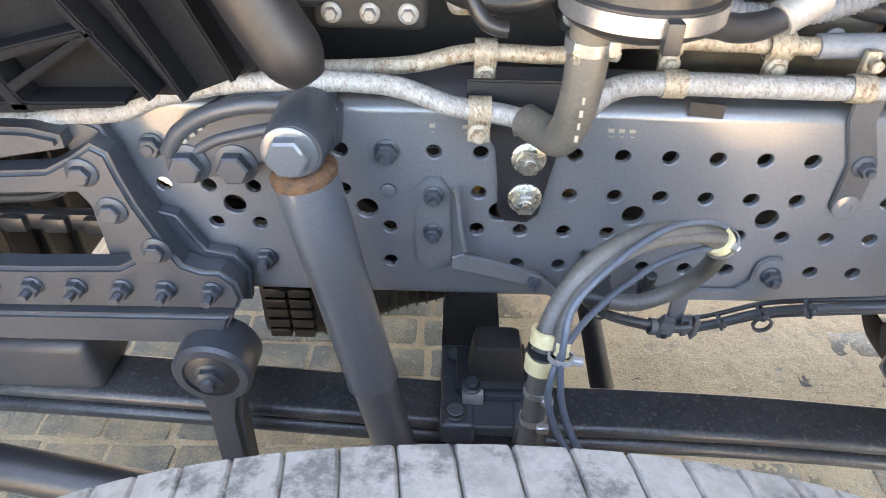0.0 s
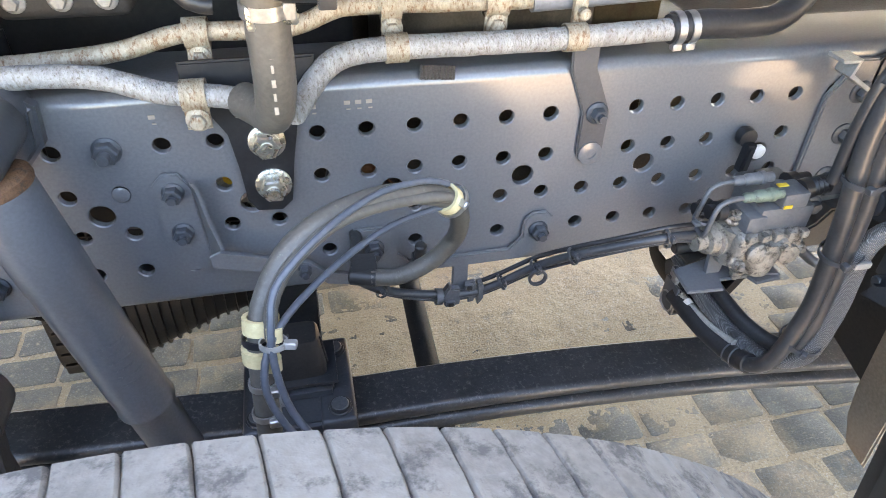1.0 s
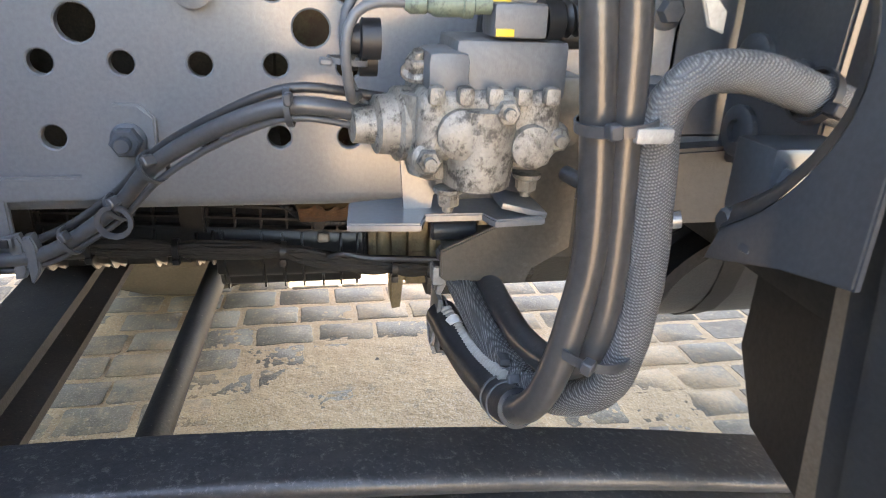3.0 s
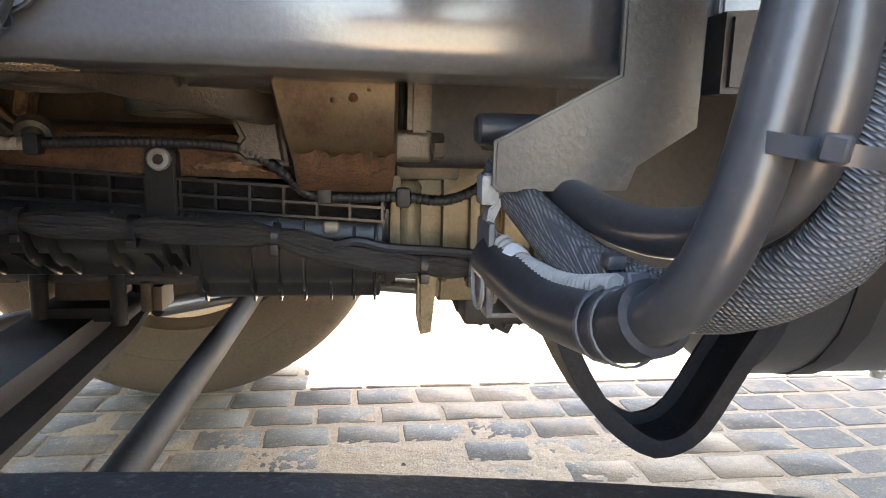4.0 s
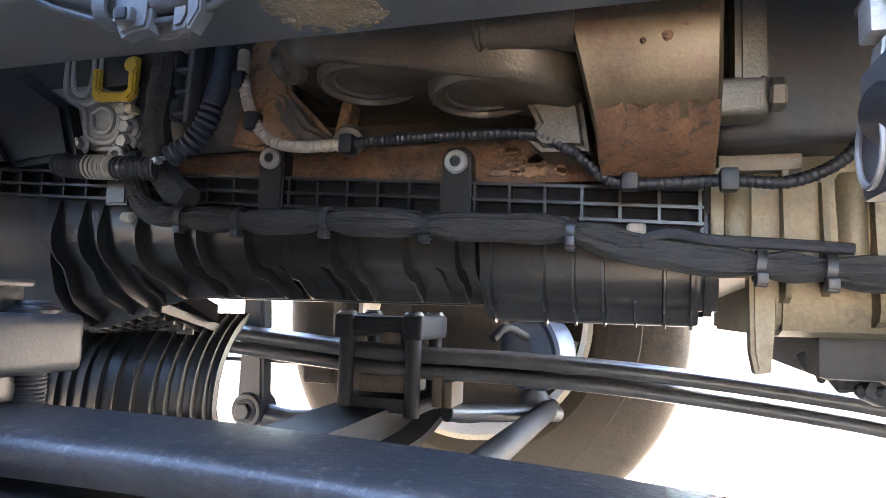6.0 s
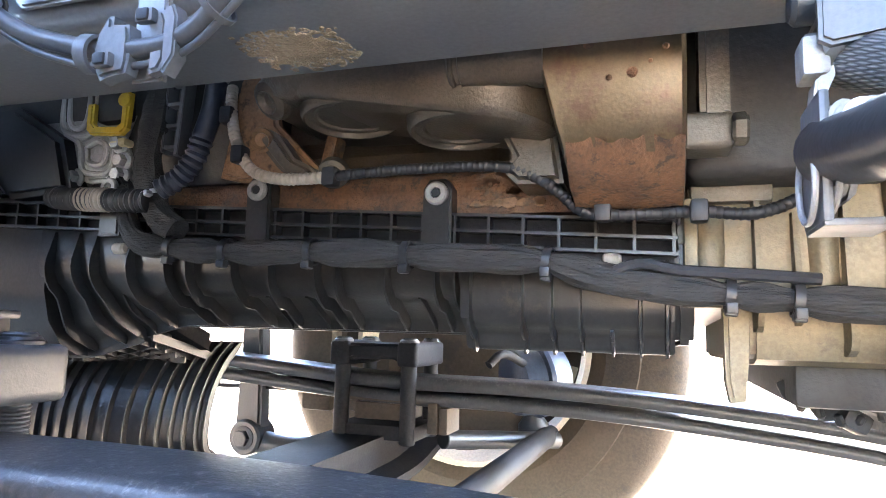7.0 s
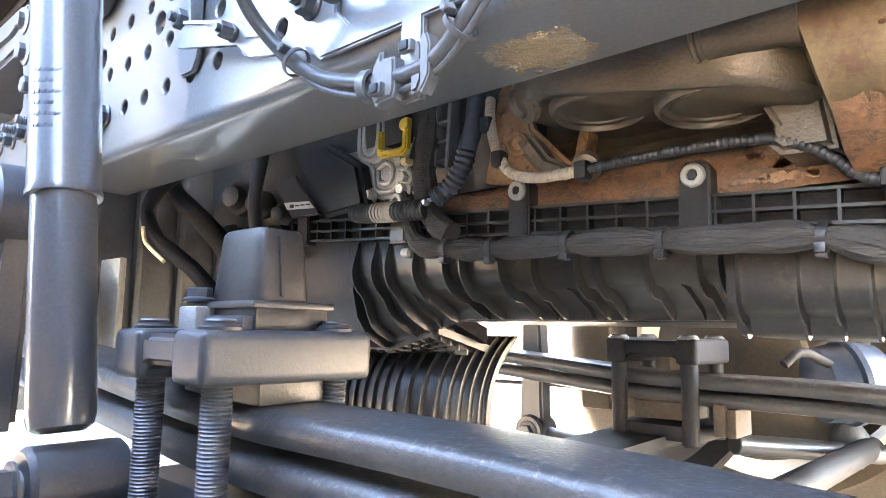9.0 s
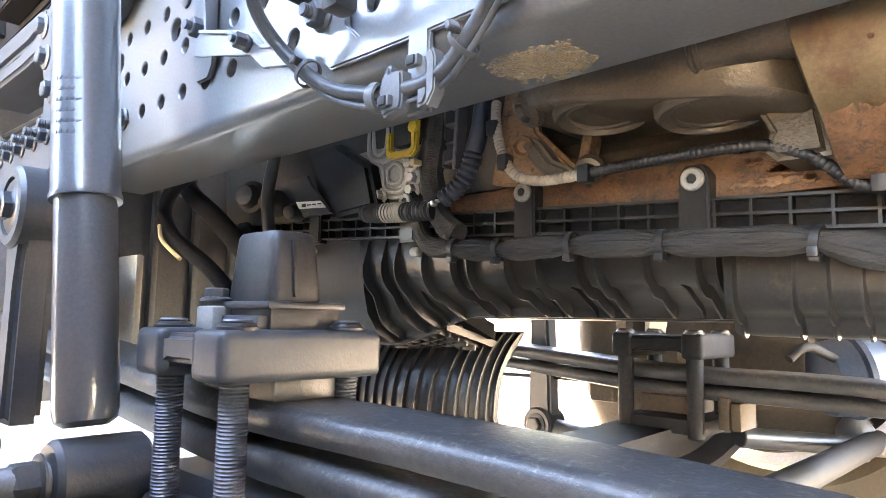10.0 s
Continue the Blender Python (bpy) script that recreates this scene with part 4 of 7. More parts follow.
part("cable_tie", band(B(), (-0.048, -0.287, 0.904), (0.05, 0.25, 1), 0.0085, 0.004, 0.0012, (1, -0.3, 0)), M_GASKET, loop)
part("cream_sleeve", band(B(), (0.100, -0.157, 0.916), (0.6, 0.3, -0.7), 0.0102, 0.009, 0.003), M_CREAM, loop)
part("cream_sleeve", band(B(), (0.103, -0.160, 0.911), (1, 0.4, -0.2), 0.0045, 0.009, 0.003), M_CREAM, loop)
part("cable_tie", band(B(), (0.105, -0.153, 0.911), (0.6, 0.3, -0.7), 0.0145, 0.004, 0.0012, (0.4, -1, 0.4)), M_STEEL, loop)
bm = B()
lathe(bm, (-0.067, -0.302, 0.70), (0.02, 0.05, 1), [(0, 0.011), (0.004, 0.015), (0.03, 0.015), (0.034, 0.012), (0.08, 0.012), (0.085, 0.014), (0.10, 0.014), (0.105, 0.0095)], 20)
part("coupling", bm, M_BLACK, loop)
for z_ in (0.862, 0.836):
    part("clip_ring", band(B(), (-0.0605 - (0.862 - z_) * 0.05, -0.2825 - (0.862 - z_) * 0.2, z_), (0.0, 0.15, 1), 0.0094, 0.005, 0.0012, (0.6, -1, 0)), M_STEEL, loop)
bm = B()
box(bm, (0.032, -0.07, 0.778), (0.028, 0.03, 0.020), 0.004)
rod(bm, (0.016, -0.078, 0.778), (0.045, -0.088, 0.778), 0.0095, 10)
rod(bm, (0.03, -0.07, 0.778), (0.03, 0.0, 0.775), 0.007, 12)
part("connector_block", bm, M_PLASTIC, loop, "dark brake line connector")

# harness along the rail's lower edge
hrn = thing("wiring_harness", (0.15, -0.03, 0.68), "grey tubing and wires clipped along the lower rail edge", "cable")
H1 = [(0.030, -0.062, 0.772), (0.028, -0.050, 0.748), (0.038, -0.032, 0.722), (0.070, -0.018, 0.693), (0.110, -0.014, 0.679), (0.140, -0.014, 0.673), (0.176, -0.014, 0.673), (0.205, -0.018, 0.686), (0.244, -0.030, 0.716), (0.276, -0.059, 0.751), (0.32, -0.086, 0.780), (0.362, -0.101, 0.796), (0.405, -0.096, 0.791),
      (0.432, -0.094, 0.787)]
part("tube_line", tube(B(), H1, 0.0053, 16), M_HARNESS, hrn)
part("wire", tube(B(), [(x + 0.002, y + 0.0005, z - 0.0085 + 0.0015 * math.sin(x * 40)) for x, y, z in H1], 0.0021, 10), M_HARNESS, hrn)
part("wire", tube(B(), [(x, y + 0.006, z + 0.008 + 0.002 * math.sin(x * 33 + 1)) for x, y, z in H1[6:]], 0.0030, 10), M_RUBBER, hrn)
for p, d in (((0.056, -0.023, 0.704), (1, 0.2, -0.8)), ((0.206, -0.018, 0.687), (1, -0.2, 0.6)), ((0.244, -0.030, 0.715), (1, -0.4, 0.9)), ((0.276, -0.059, 0.750), (1, -0.7, 0.8)), ((0.362, -0.101, 0.795), (1, -0.1, 0.1))):
    part("cable_tie", band(B(), p, d, 0.0098, 0.0035, 0.0012, (0, -1, 0.6)), M_HARNESS, hrn)
bm = B()
lathe(bm, (0.243, -0.040, 0.708), OUT, [(0, 0.009), (0, 0.012), (0.004, 0.012), (0.004, 0.009)], 16, cap=False)
part("cable_loop", bm, M_HARNESS, hrn)
# two moulded clamp halves, one each side of the tab
bm = B()
prism(bm, [(0.131, 0.672), (0.133, 0.681), (0.139, 0.690), (0.142, 0.690), (0.142, 0.685), (0.1525, 0.684), (0.1535, 0.676), (0.1535, 0.664), (0.152, 0.658), (0.141, 0.657), (0.136, 0.655), (0.133, 0.660)], 'y', -0.0195, -0.008, 0.0018)
part("clamp_jaw", bm, M_GREYPLASTIC, hrn)
bm = B()
prism(bm, [(0.160, 0.688), (0.172, 0.691), (0.1745, 0.684), (0.1745, 0.664), (0.171, 0.658), (0.1645, 0.657), (0.1645, 0.680)], 'y', -0.0170, -0.008, 0.0018)
part("clamp_jaw", bm, M_GREYPLASTIC, hrn)
bm = B()
prism(bm, [(0.1755, 0.690), (0.181, 0.691), (0.1835, 0.684), (0.183, 0.664), (0.177, 0.655), (0.1755, 0.656)], 'y', -0.0200, -0.009, 0.0014)
part("jaw_flange", bm, M_GREYPLASTIC, hrn)
part("jaw_flange", band(B(), (0.1265, -0.014, 0.672), (1, 0, -0.15), 0.0085, 0.008, 0.0022), M_GREYPLASTIC, hrn)
for c_ in ((0.1405, -0.0212, 0.6645), (0.164, -0.0190, 0.6865)):
    bm = B()
    box(bm, c_, (0.011, 0.005, 0.0075), 0.0014)
    part("clamp_latch", bm, M_GREYPLASTIC, hrn)
for p in ((0.1405, -0.0232, 0.6645), (0.164, -0.0210, 0.6865)):
    bm = B()
    box(bm, p, (0.007, 0.004, 0.006), 0.001)
    part("lock", bm, M_BLACK, hrn)
bm = B()
box(bm, (0.10, -0.03, 0.745), (0.018, 0.02, 0.02), 0.004)
rod(bm, (0.10, -0.03, 0.75), (0.10, -0.036, 0.775), 0.007, 10)
part("sensor", bm, M_PLASTIC, hrn, "small black plug")

# ---- air valve on its bracket ----
vbr = thing("valve_bracket", (0.53, -0.03, 0.64), "plain grey steel plate bracket hanging below the rail", "bracket")
bm = B()
prism(bm, [(0.470, 0.666), (0.470, 0.643), (0.474, 0.640), (0.536, 0.643), (0.540, 0.655), (0.567, 0.675), (0.567, 0.80), (0.529, 0.80), (0.529, 0.700)], 'y', -0.034, -0.028, 0.0015)
for v in bm.verts:
    v.co.y += (0.567 - v.co.x) * 0.24
part("plate", bm, M_BRKT, vbr)
bm = B()
box(bm, (0.50, 0.022, 0.662), (0.05, 0.06, 0.004), 0.001)
part("foot", bm, M_BRKT, vbr)
bm = B()
box(bm, (0.548, -0.016, 0.78), (0.035, 0.034, 0.05), 0.003)
part("upper_foot", bm, M_BRKT, vbr)
bm = B()
rod(bm, (0.466, 0.022, 0.672), (0.505, 0.022, 0.672), 0.009, 16)
box(bm, (0.4695, 0.004, 0.645), (0.006, 0.012, 0.009), 0.002)
part("spacer", bm, M_DARK, vbr)
flap = thing("valve_flap", (0.45, -0.10, 0.725), "grey bent sheet guard below the air valve", "guard")
bm = B()
prism(bm, [(0.392, -0.125), (0.435, -0.128), (0.440, -0.112), (0.475, -0.112), (0.480, -0.125), (0.512, -0.122), (0.516, -0.095), (0.500, -0.080), (0.46, -0.082), (0.455, -0.07), (0.395, -0.085)], 'z', 0.728, 0.733, 0.001)
box(bm, (0.50, -0.10, 0.736), (0.03, 0.036, 0.004), 0.001, (0, 14, 0))
part("sheet", bm, M_CHASSIS, flap)
bm = B()
prism(bm, [(0.428, 0.733), (0.445, 0.733), (0.450, 0.77), (0.425, 0.77)], 'y', -0.10, -0.094)
part("stay", bm, M_CHASSIS, flap)

valve = thing("air_valve", (0.47, -0.11, 0.755), "dirty cast aluminium air valve block with electric plugs", "valve")
bm = B()
box(bm, (0.472, -0.095, 0.790), (0.082, 0.075, 0.040), 0.010, seg=3)
lathe(bm, (0.445, -0.105, 0.755), (0, 0, 1), [(0, 0.008), (0.003, 0.016), (0.02, 0.019), (0.05, 0.021)], 20)
lathe(bm, (0.468, -0.118, 0.752), (0, -0.1, 1), [(0, 0.010), (0.004, 0.020), (0.03, 0.022), (0.05, 0.020)], 20)
lathe(bm, (0.498, -0.110, 0.762), (0, 0, 1), [(0, 0.008), (0.004, 0.016), (0.04, 0.018)], 20)
lathe(bm, (0.430, -0.095, 0.785), (-1, -0.2, 0), [(0, 0.022), (0.008, 0.022), (0.010, 0.018), (0.020, 0.017), (0.022, 0.011), (0.034, 0.010)], 20)
lathe(bm, (0.455, -0.13, 0.787), OUT, [(0, 0.014), (0.008, 0.014), (0.011, 0.010)], 18)
lathe(bm, (0.495, -0.128, 0.780), OUT, [(0, 0.013), (0.010, 0.012), (0.012, 0.007)], 18)
part("body", bm, M_ALU, valve)
for p, d in (((0.437, -0.127, 0.772), OUT), ((0.512, -0.122, 0.783), OUT), ((0.433, -0.105, 0.815), (0, -0.5, 1)), ((0.478, -0.133, 0.800), OUT), ((0.452, -0.118, 0.752), (0, 0, -1)), ((0.505, -0.1, 0.755), (0, 0, -1))):
    part("bolt", bolt_mesh(p, d, flats=0.012, high=0.008, flange=0.009, stud=0.004), M_ALU, valve)
for i in range(5):
    bm = B()
    box(bm, (0.440 + i * 0.016, -0.134, 0.808), (0.009, 0.010, 0.010), 0.003)
    part("lug", bm, M_ALU, valve)
bm = B()
box(bm, (0.484, -0.096, 0.820), (0.064, 0.056, 0.032), 0.004)
box(bm, (0.448, -0.105, 0.818), (0.024, 0.046, 0.024), 0.006)
part("solenoid_block", bm, M_GREYPLASTIC, valve, "grey dusty solenoid housing")
bm = B()
for y in (-0.112, -0.090):
    lathe(bm, (0.412, y, 0.834 if y < -0.1 else 0.822), (-1, 0, 0), [(0, 0.011), (0.010, 0.011), (0.011, 0.008), (0.018, 0.008)], 14)
part("port", bm, M_BLACK, valve)
for y, z, x0 in ((-0.120, 0.853, 0.424), (-0.098, 0.860, 0.424)):
    bm = B()
    lathe(bm, (x0, y, z), (1, 0, 0.02), [(0, 0.0035), (0.003, 0.0055), (0.011, 0.0055), (0.012, 0.0045), (0.016, 0.0068), (0.030, 0.0068), (0.031, 0.0076), (0.036, 0.0076), (0.037, 0.0055), (0.046, 0.0055)], 16)
    part("plug", bm, M_GREEN if y < -0.11 else M_GREYPLASTIC, valve, "dusty green push-in fitting" if y < -0.11 else "")
    bm = B()
    tube(bm, [(x0 + 0.002, y, z), (x0 - 0.014, y - 0.002, z), (x0 - 0.026, y - 0.002, z - 0.006), (x0 - 0.031, y - 0.003, z - 0.022), (x0 - 0.028, y + 0.006, z - 0.05), (0.402, -0.09, 0.80), (0.412, -0.085, 0.788)], 0.0028, 10)
    part("air_line", bm, M_GREYPLASTIC, valve, "thin grey air line")
part("cable_tie", band(B(), (0.3945, -0.108, 0.822), (0.1, 0, 1), 0.010, 0.003, 0.0012, (-1, -0.5, 0)), M_GREYPLASTIC, valve)
bm = B()
box(bm, (0.486, -0.112, 0.846), (0.030, 0.030, 0.018), 0.003)
part("plug_housing", bm, M_GREYPLASTIC, valve)
for c_, s_ in (((0.477, -0.1275, 0.840), (0.010, 0.0015, 0.004)), ((0.478, -0.108, 0.8555), (0.012, 0.006, 0.0015))):
    bm = B()
    box(bm, c_, s_, 0.0004)
    part("yellow_mark", bm, M_YELLOW, valve, "yellow stripe")
bm = B()
lathe(bm, (0.511, -0.016, 0.842), OUT, [(0, 0.009), (0.004, 0.009), (0.006, 0.006)], 18)
part("white_cap", bm, M_WHITE, valve)
bm = B()
lathe(bm, (0.503, -0.108, 0.846), (1, 0.1, 0.1), [(0, 0.012), (0.01, 0.012)] + [(0.012 + i * 0.003, 0.011 if i % 2 else 0.0085) for i in range(8)], 16)
lathe(bm, (0.512, -0.075, 0.835), (1, 0.1, 0), [(0, 0.011), (0.012, 0.011), (0.013, 0.008), (0.03, 0.008)], 16)
part("connector", bm, M_PLASTIC, valve)
bm = B()
lathe(bm, (0.494, -0.018, 0.860), (0, 1, 0), [(0, 0.007), (0.001, 0.011), (0.010, 0.012), (0.014, 0.010)], 20)
prism(bm, [(0.489, 0.856), (0.500, 0.856), (0.498, 0.822), (0.486, 0.822)], 'y', -0.030, -0.014, 0.003)
part("mount_lug", bm, M_BLACK, valve)

# white disc painted in place of the light behind this rail hole
bm = B()
lathe(bm, (0.452, 0.022, 0.853), (0, 1, 0), [(0, 0.012), (0.006, 0.012)], 18)
solo("white_cable_tag", bm, M_WHITE, "white disc standing for light seen through a rail hole", "tag")

# ---- hoses between rail and mudguard ----
twin = thing("air_hose_pair", (0.53, -0.14, 0.57), "pair of thick grey rubber hoses strapped together in a loop", "hose")
HA = [(0.80, -0.150, 0.985), (0.74, -0.155, 1.010), (0.676, -0.160, 1.027), (0.613, -0.160, 1.030), (0.558, -0.160, 1.025), (0.531, -0.160, 1.014), (0.514, -0.160, 1.000), (0.505, -0.160, 0.978), (0.503, -0.160, 0.939), (0.508, -0.162, 0.89), (0.514, -0.164, 0.846), (0.522, -0.165, 0.775),
      (0.524, -0.166, 0.726), (0.519, -0.166, 0.687), (0.513, -0.166, 0.657), (0.505, -0.162, 0.630), (0.498, -0.148, 0.612), (0.496, -0.120, 0.600)]
HB = [(0.82, -0.165, 0.96), (0.76, -0.165, 0.993), (0.722, -0.165, 1.006), (0.676, -0.165, 1.015), (0.612, -0.166, 1.018), (0.569, -0.167, 1.011), (0.543, -0.167, 1.000), (0.529, -0.167, 0.990), (0.5205, -0.166, 0.975), (0.519, -0.166, 0.939), (0.525, -0.166, 0.89), (0.531, -0.166, 0.847), (0.534, -0.166, 0.80),
      (0.538, -0.166, 0.726), (0.536, -0.166, 0.68), (0.530, -0.160, 0.655), (0.522, -0.140, 0.640), (0.515, -0.10, 0.633), (0.512, -0.06, 0.634), (0.510, -0.02, 0.638), (0.506, 0.03, 0.645)]
for H in (HA, HB):
    part("hose", tube(B(), H, 0.0098, 18), M_AIRHOSE, twin)
bm = B()
tube(bm, [(0.80, -0.14, 1.005), (0.70, -0.145, 1.036), (0.62, -0.148, 1.044), (0.558, -0.150, 1.036), (0.527, -0.150, 1.022), (0.508, -0.150, 1.006), (0.498, -0.150, 0.98), (0.496, -0.148, 0.93), (0.50, -0.145, 0.88)], 0.006, 14)
part("hose", bm, M_RUBBER, twin)
for p, d, rr in (((0.516, -0.164, 0.893), (0.1, 0, -1), 0.0195), ((0.529, -0.166, 0.80), (0.12, 0, -1), 0.0205), ((0.513, -0.163, 0.985), (0.4, 0, 0.9), 0.020), ((0.533, -0.166, 0.668), (0.1, -0.1, 1), 0.0225)):
    part("strap", band(B(), p, d, rr, 0.006, 0.0014, (-0.5, -1, 0)), M_HARNESS, twin, "dark plastic hose strap")
bm = B()
box(bm, (0.540, -0.186, 0.798), (0.020, 0.006, 0.008), 0.002)
part("strap_lock", bm, M_ALUGREY, twin)
braid = thing("braided_hose", (0.56, -0.16, 0.60), "grey braided sleeve hose curving down beside the hoses", "hose")
HC = [(0.76, -0.13, 0.785), (0.692, -0.155, 0.800), (0.637, -0.168, 0.816), (0.597, -0.170, 0.827), (0.566, -0.170, 0.824), (0.552, -0.170, 0.803), (0.554, -0.170, 0.761), (0.557, -0.170, 0.70), (0.546, -0.170, 0.645), (0.528, -0.150, 0.620),
      (0.512, -0.115, 0.610), (0.502, -0.07, 0.613), (0.494, -0.03, 0.624), (0.488, 0.0, 0.636), (0.484, 0.03, 0.65)]
part("sleeve", tube(B(), HC, 0.0115, 18, shape=wrinkled(4, 0.08)), M_BRAID, braid)
part("cable_tie", band(B(), (0.640, -0.167, 0.815), (1, 0.1, -0.4), 0.0138, 0.006, 0.0018, (0, -1, -0.3)), M_BLACK, braid)
spi = thing("spiral_cable", (0.48, -0.03, 0.60), "smooth black cable hose beside a pale ribbed sleeve", "cable")
SL = [(0.475, 0.004, 0.603), (0.478, -0.012, 0.600), (0.481, -0.03, 0.597), (0.487, -0.06, 0.593), (0.492, -0.09, 0.595), (0.496, -0.120, 0.600), (0.498, -0.145, 0.611)]
part("sleeve", tube(B(), SL, 0.0134, 20), M_RUBBER, spi)
TL = [(0.476, -0.010, 0.614), (0.480, -0.022, 0.6085), (0.4865, -0.05, 0.6055), (0.492, -0.08, 0.607), (0.498, -0.112, 0.614)]
part("thin_sleeve", tube(B(), TL, 0.0046, 14, 0.0009, convoluted(0.0036, 0.10)), M_SLEEVE, spi, "thin convoluted sleeve, coloured pale for the sun on it")
part("collar", band(B(), (0.4805, -0.024, 0.608), (0.25, -0.9, -0.3), 0.0055, 0.008, 0.001), M_WHITE, spi, "white collar")
for p, d in (((0.4955, -0.113, 0.599), (0.15, -1, 0.2)), ((0.4965, -0.126, 0.602), (0.15, -1, 0.35))):
    part("steel_ring", band(B(), p, d, 0.0142, 0.002, 0.0009, (0.3, 0.2, 1)), M_GREYPLASTIC, spi, "thin grey tie")
bm = B()
box(bm, (0.499, -0.104, 0.622), (0.008, 0.010, 0.006), 0.002)
part("clamp_screw", bm, M_HARNESS, spi)
conn = thing("harness_connector", (0.473, 0.002, 0.575), "grey flat plug connector with a metal strap", "connector")
bm = B()
box(bm, (0.4705, 0.006, 0.5985), (0.0040, 0.034, 0.050), 0.0018)
part("housing", bm, M_GREYPLASTIC, conn)
bm = B()
prism(bm, [(-0.013, 0.586), (-0.008, 0.582), (0.012, 0.582), (0.017, 0.588), (0.017, 0.609), (0.012, 0.616), (-0.008, 0.616), (-0.013, 0.611)], 'x', 0.4755, 0.4800, 0.0016)
part("cover", bm, M_ALUGREY, conn, "pale plug cover")
bm = B()
prism(bm, [(0.4690, 0.606), (0.4720, 0.606), (0.4735, 0.624), (0.4770, 0.632), (0.4765, 0.636), (0.4700, 0.630), (0.4690, 0.622)], 'y', -0.002, 0.012, 0.001)
box(bm, (0.4705, 0.005, 0.640), (0.010, 0.016, 0.016), 0.002)
part("strap", bm, M_ALUGREY, conn)
for x_, z_, r_ in ((0.4738, 0.5985, 0.0205), (0.4665, 0.590, 0.0150)):
    bm = B()
    tube(bm, [(x_, 0.004 + r_ * math.cos(a * 0.449), z_ + r_ * math.sin(a * 0.449)) for a in range(15)], 0.0013, 8, 0.004)
    part("wire_ring", bm, M_ALUGREY, conn)
bm = B()
box(bm, (0.481, 0.006, 0.5735), (0.024, 0.032, 0.003), 0.001)
part("foot", bm, M_GREYPLASTIC, conn)
bm = B()
lathe(bm, (0.474, 0.004, 0.640), (0.4, -0.8, 0.4), [(0, 0.005), (0.010, 0.005), (0.012, 0.0035)], 6)
part("bolt", bm, M_STEEL, conn)

# ---- mudguard and its bracket behind the wheel ----
arch = thing("mudguard_bracket", (0.61, -0.2, 0.73), "dark painted plate bracket with a round cutout", "bracket")
bm = B()
LIP = [(-0.072, 0.912), (-0.107, 0.909), (-0.145, 0.908), (-0.182, 0.900), (-0.207, 0.880), (-0.221, 0.850), (-0.220, 0.822), (-0.205, 0.796), (-0.182, 0.772), (-0.152, 0.752)]
lip = [Vector((0, y, z)) for y, z in LIP]
lip = spline([tuple(p) for p in lip], 0.008)
outer = []
for i, p in enumerate(lip):
    d = (lip[min(i + 1, len(lip) - 1)] - lip[max(i - 1, 0)]).normalized()
    outer.append((p, Vector((0, d.z, -d.y)) * (1 if Vector((0, d.z, -d.y)).dot(p - Vector((0, -0.13, 0.84))) > 0 else -1)))
rows = [[p + n_ * k + Vector((x, 0, 0)) for k, x in ((0, 0.630), (0.001, 0.620), (0.004, 0.612), (0.009, 0.607), (0.016, 0.6042))] for p, n_ in outer]
vs = [[bm.verts.new(p) for p in r] for r in rows]
for a, b in zip(vs, vs[1:]):
    for i in range(4):
        bm.faces.new((a[i], a[i + 1], b[i + 1], b[i]))
bmesh.ops.solidify(bm, geom=bm.faces[:], thickness=-0.003)
part("rolled_edge", bm, M_GUARD, arch, "smooth flared lip", 70)
bm = B()
prism(bm, [(-0.072, 0.950), (-0.106, 0.950), (-0.177, 0.974), (-0.244, 0.992), (-0.262, 0.995), (-0.262, 0.746), (-0.215, 0.736), (-0.150, 0.715)] + [(r[-1].y, r[-1].z) for r in rows[::-1]], 'x', 0.604, 0.609, 0.0012)
part("plate", bm, M_GUARD, arch)
bm = B()
prism(bm, [(-0.055, 1.02), (-0.075, 0.94), (-0.078, 0.90), (-0.072, 0.90), (-0.068, 0.94), (-0.045, 1.02)], 'x', 0.600, 0.640, 0.001)
part("edge_strip", bm, M_CHASSIS, arch)
for y, z in ((-0.134, 0.943), (-0.180, 0.943)):
    part("bolt", bolt_mesh((0.604, y, z), (-1, 0, 0), flats=0.016, high=0.008, flange=0.013, stud=0.020), M_GUARD, arch)
bm = B()
prism(bm, [(-0.02, 0.74), (-0.125, 0.76), (-0.130, 0.87), (-0.095, 0.90), (-0.02, 0.90)], 'x', 0.684, 0.692, 0.002)
part("back_plate", bm, M_GUARD, arch)
for y, z, r in ((-0.050, 0.819, 0.020), (-0.098, 0.810, 0.017), (-0.048, 0.770, 0.019)):
    bm = B()
    lathe(bm, (0.684, y, z), (-1, 0, 0), [(0, r), (0.004, r), (0.006, r * 0.85), (0.006, r * 0.45), (0.001, r * 0.45)], 24)
    part("washer", bm, M_CAST, arch)
bm = B()
prism(bm, [(0.578, 0.692), (0.578, 0.731), (0.600, 0.733), (0.612, 0.723), (0.626, 0.731), (0.642, 0.752), (0.715, 0.756), (0.715, 0.692)], 'y', -0.034, -0.010, 0.003)
part("foot_plate", bm, M_DEEP, arch, "dim dark foot plate against the rail")
bm = B()
prism(bm, [(0.640, 0.757), (0.640, 0.944), (0.652, 0.954), (0.800, 0.954), (0.800, 0.757)], 'y', -0.011, -0.001, 0.002)
part("rail_plate", bm, M_GUARD, arch)
bm = B()
box(bm, (0.64, -0.165, 0.768), (0.055, 0.036, 0.044), 0.003)
box(bm, (0.625, -0.186, 0.752), (0.03, 0.01, 0.05), 0.002, (0, 20, 0))
rod(bm, (0.605, -0.16, 0.742), (0.635, -0.16, 0.742), 0.008, 12)
part("pipe_holder", bm, M_GUARD, arch)
bm = B()
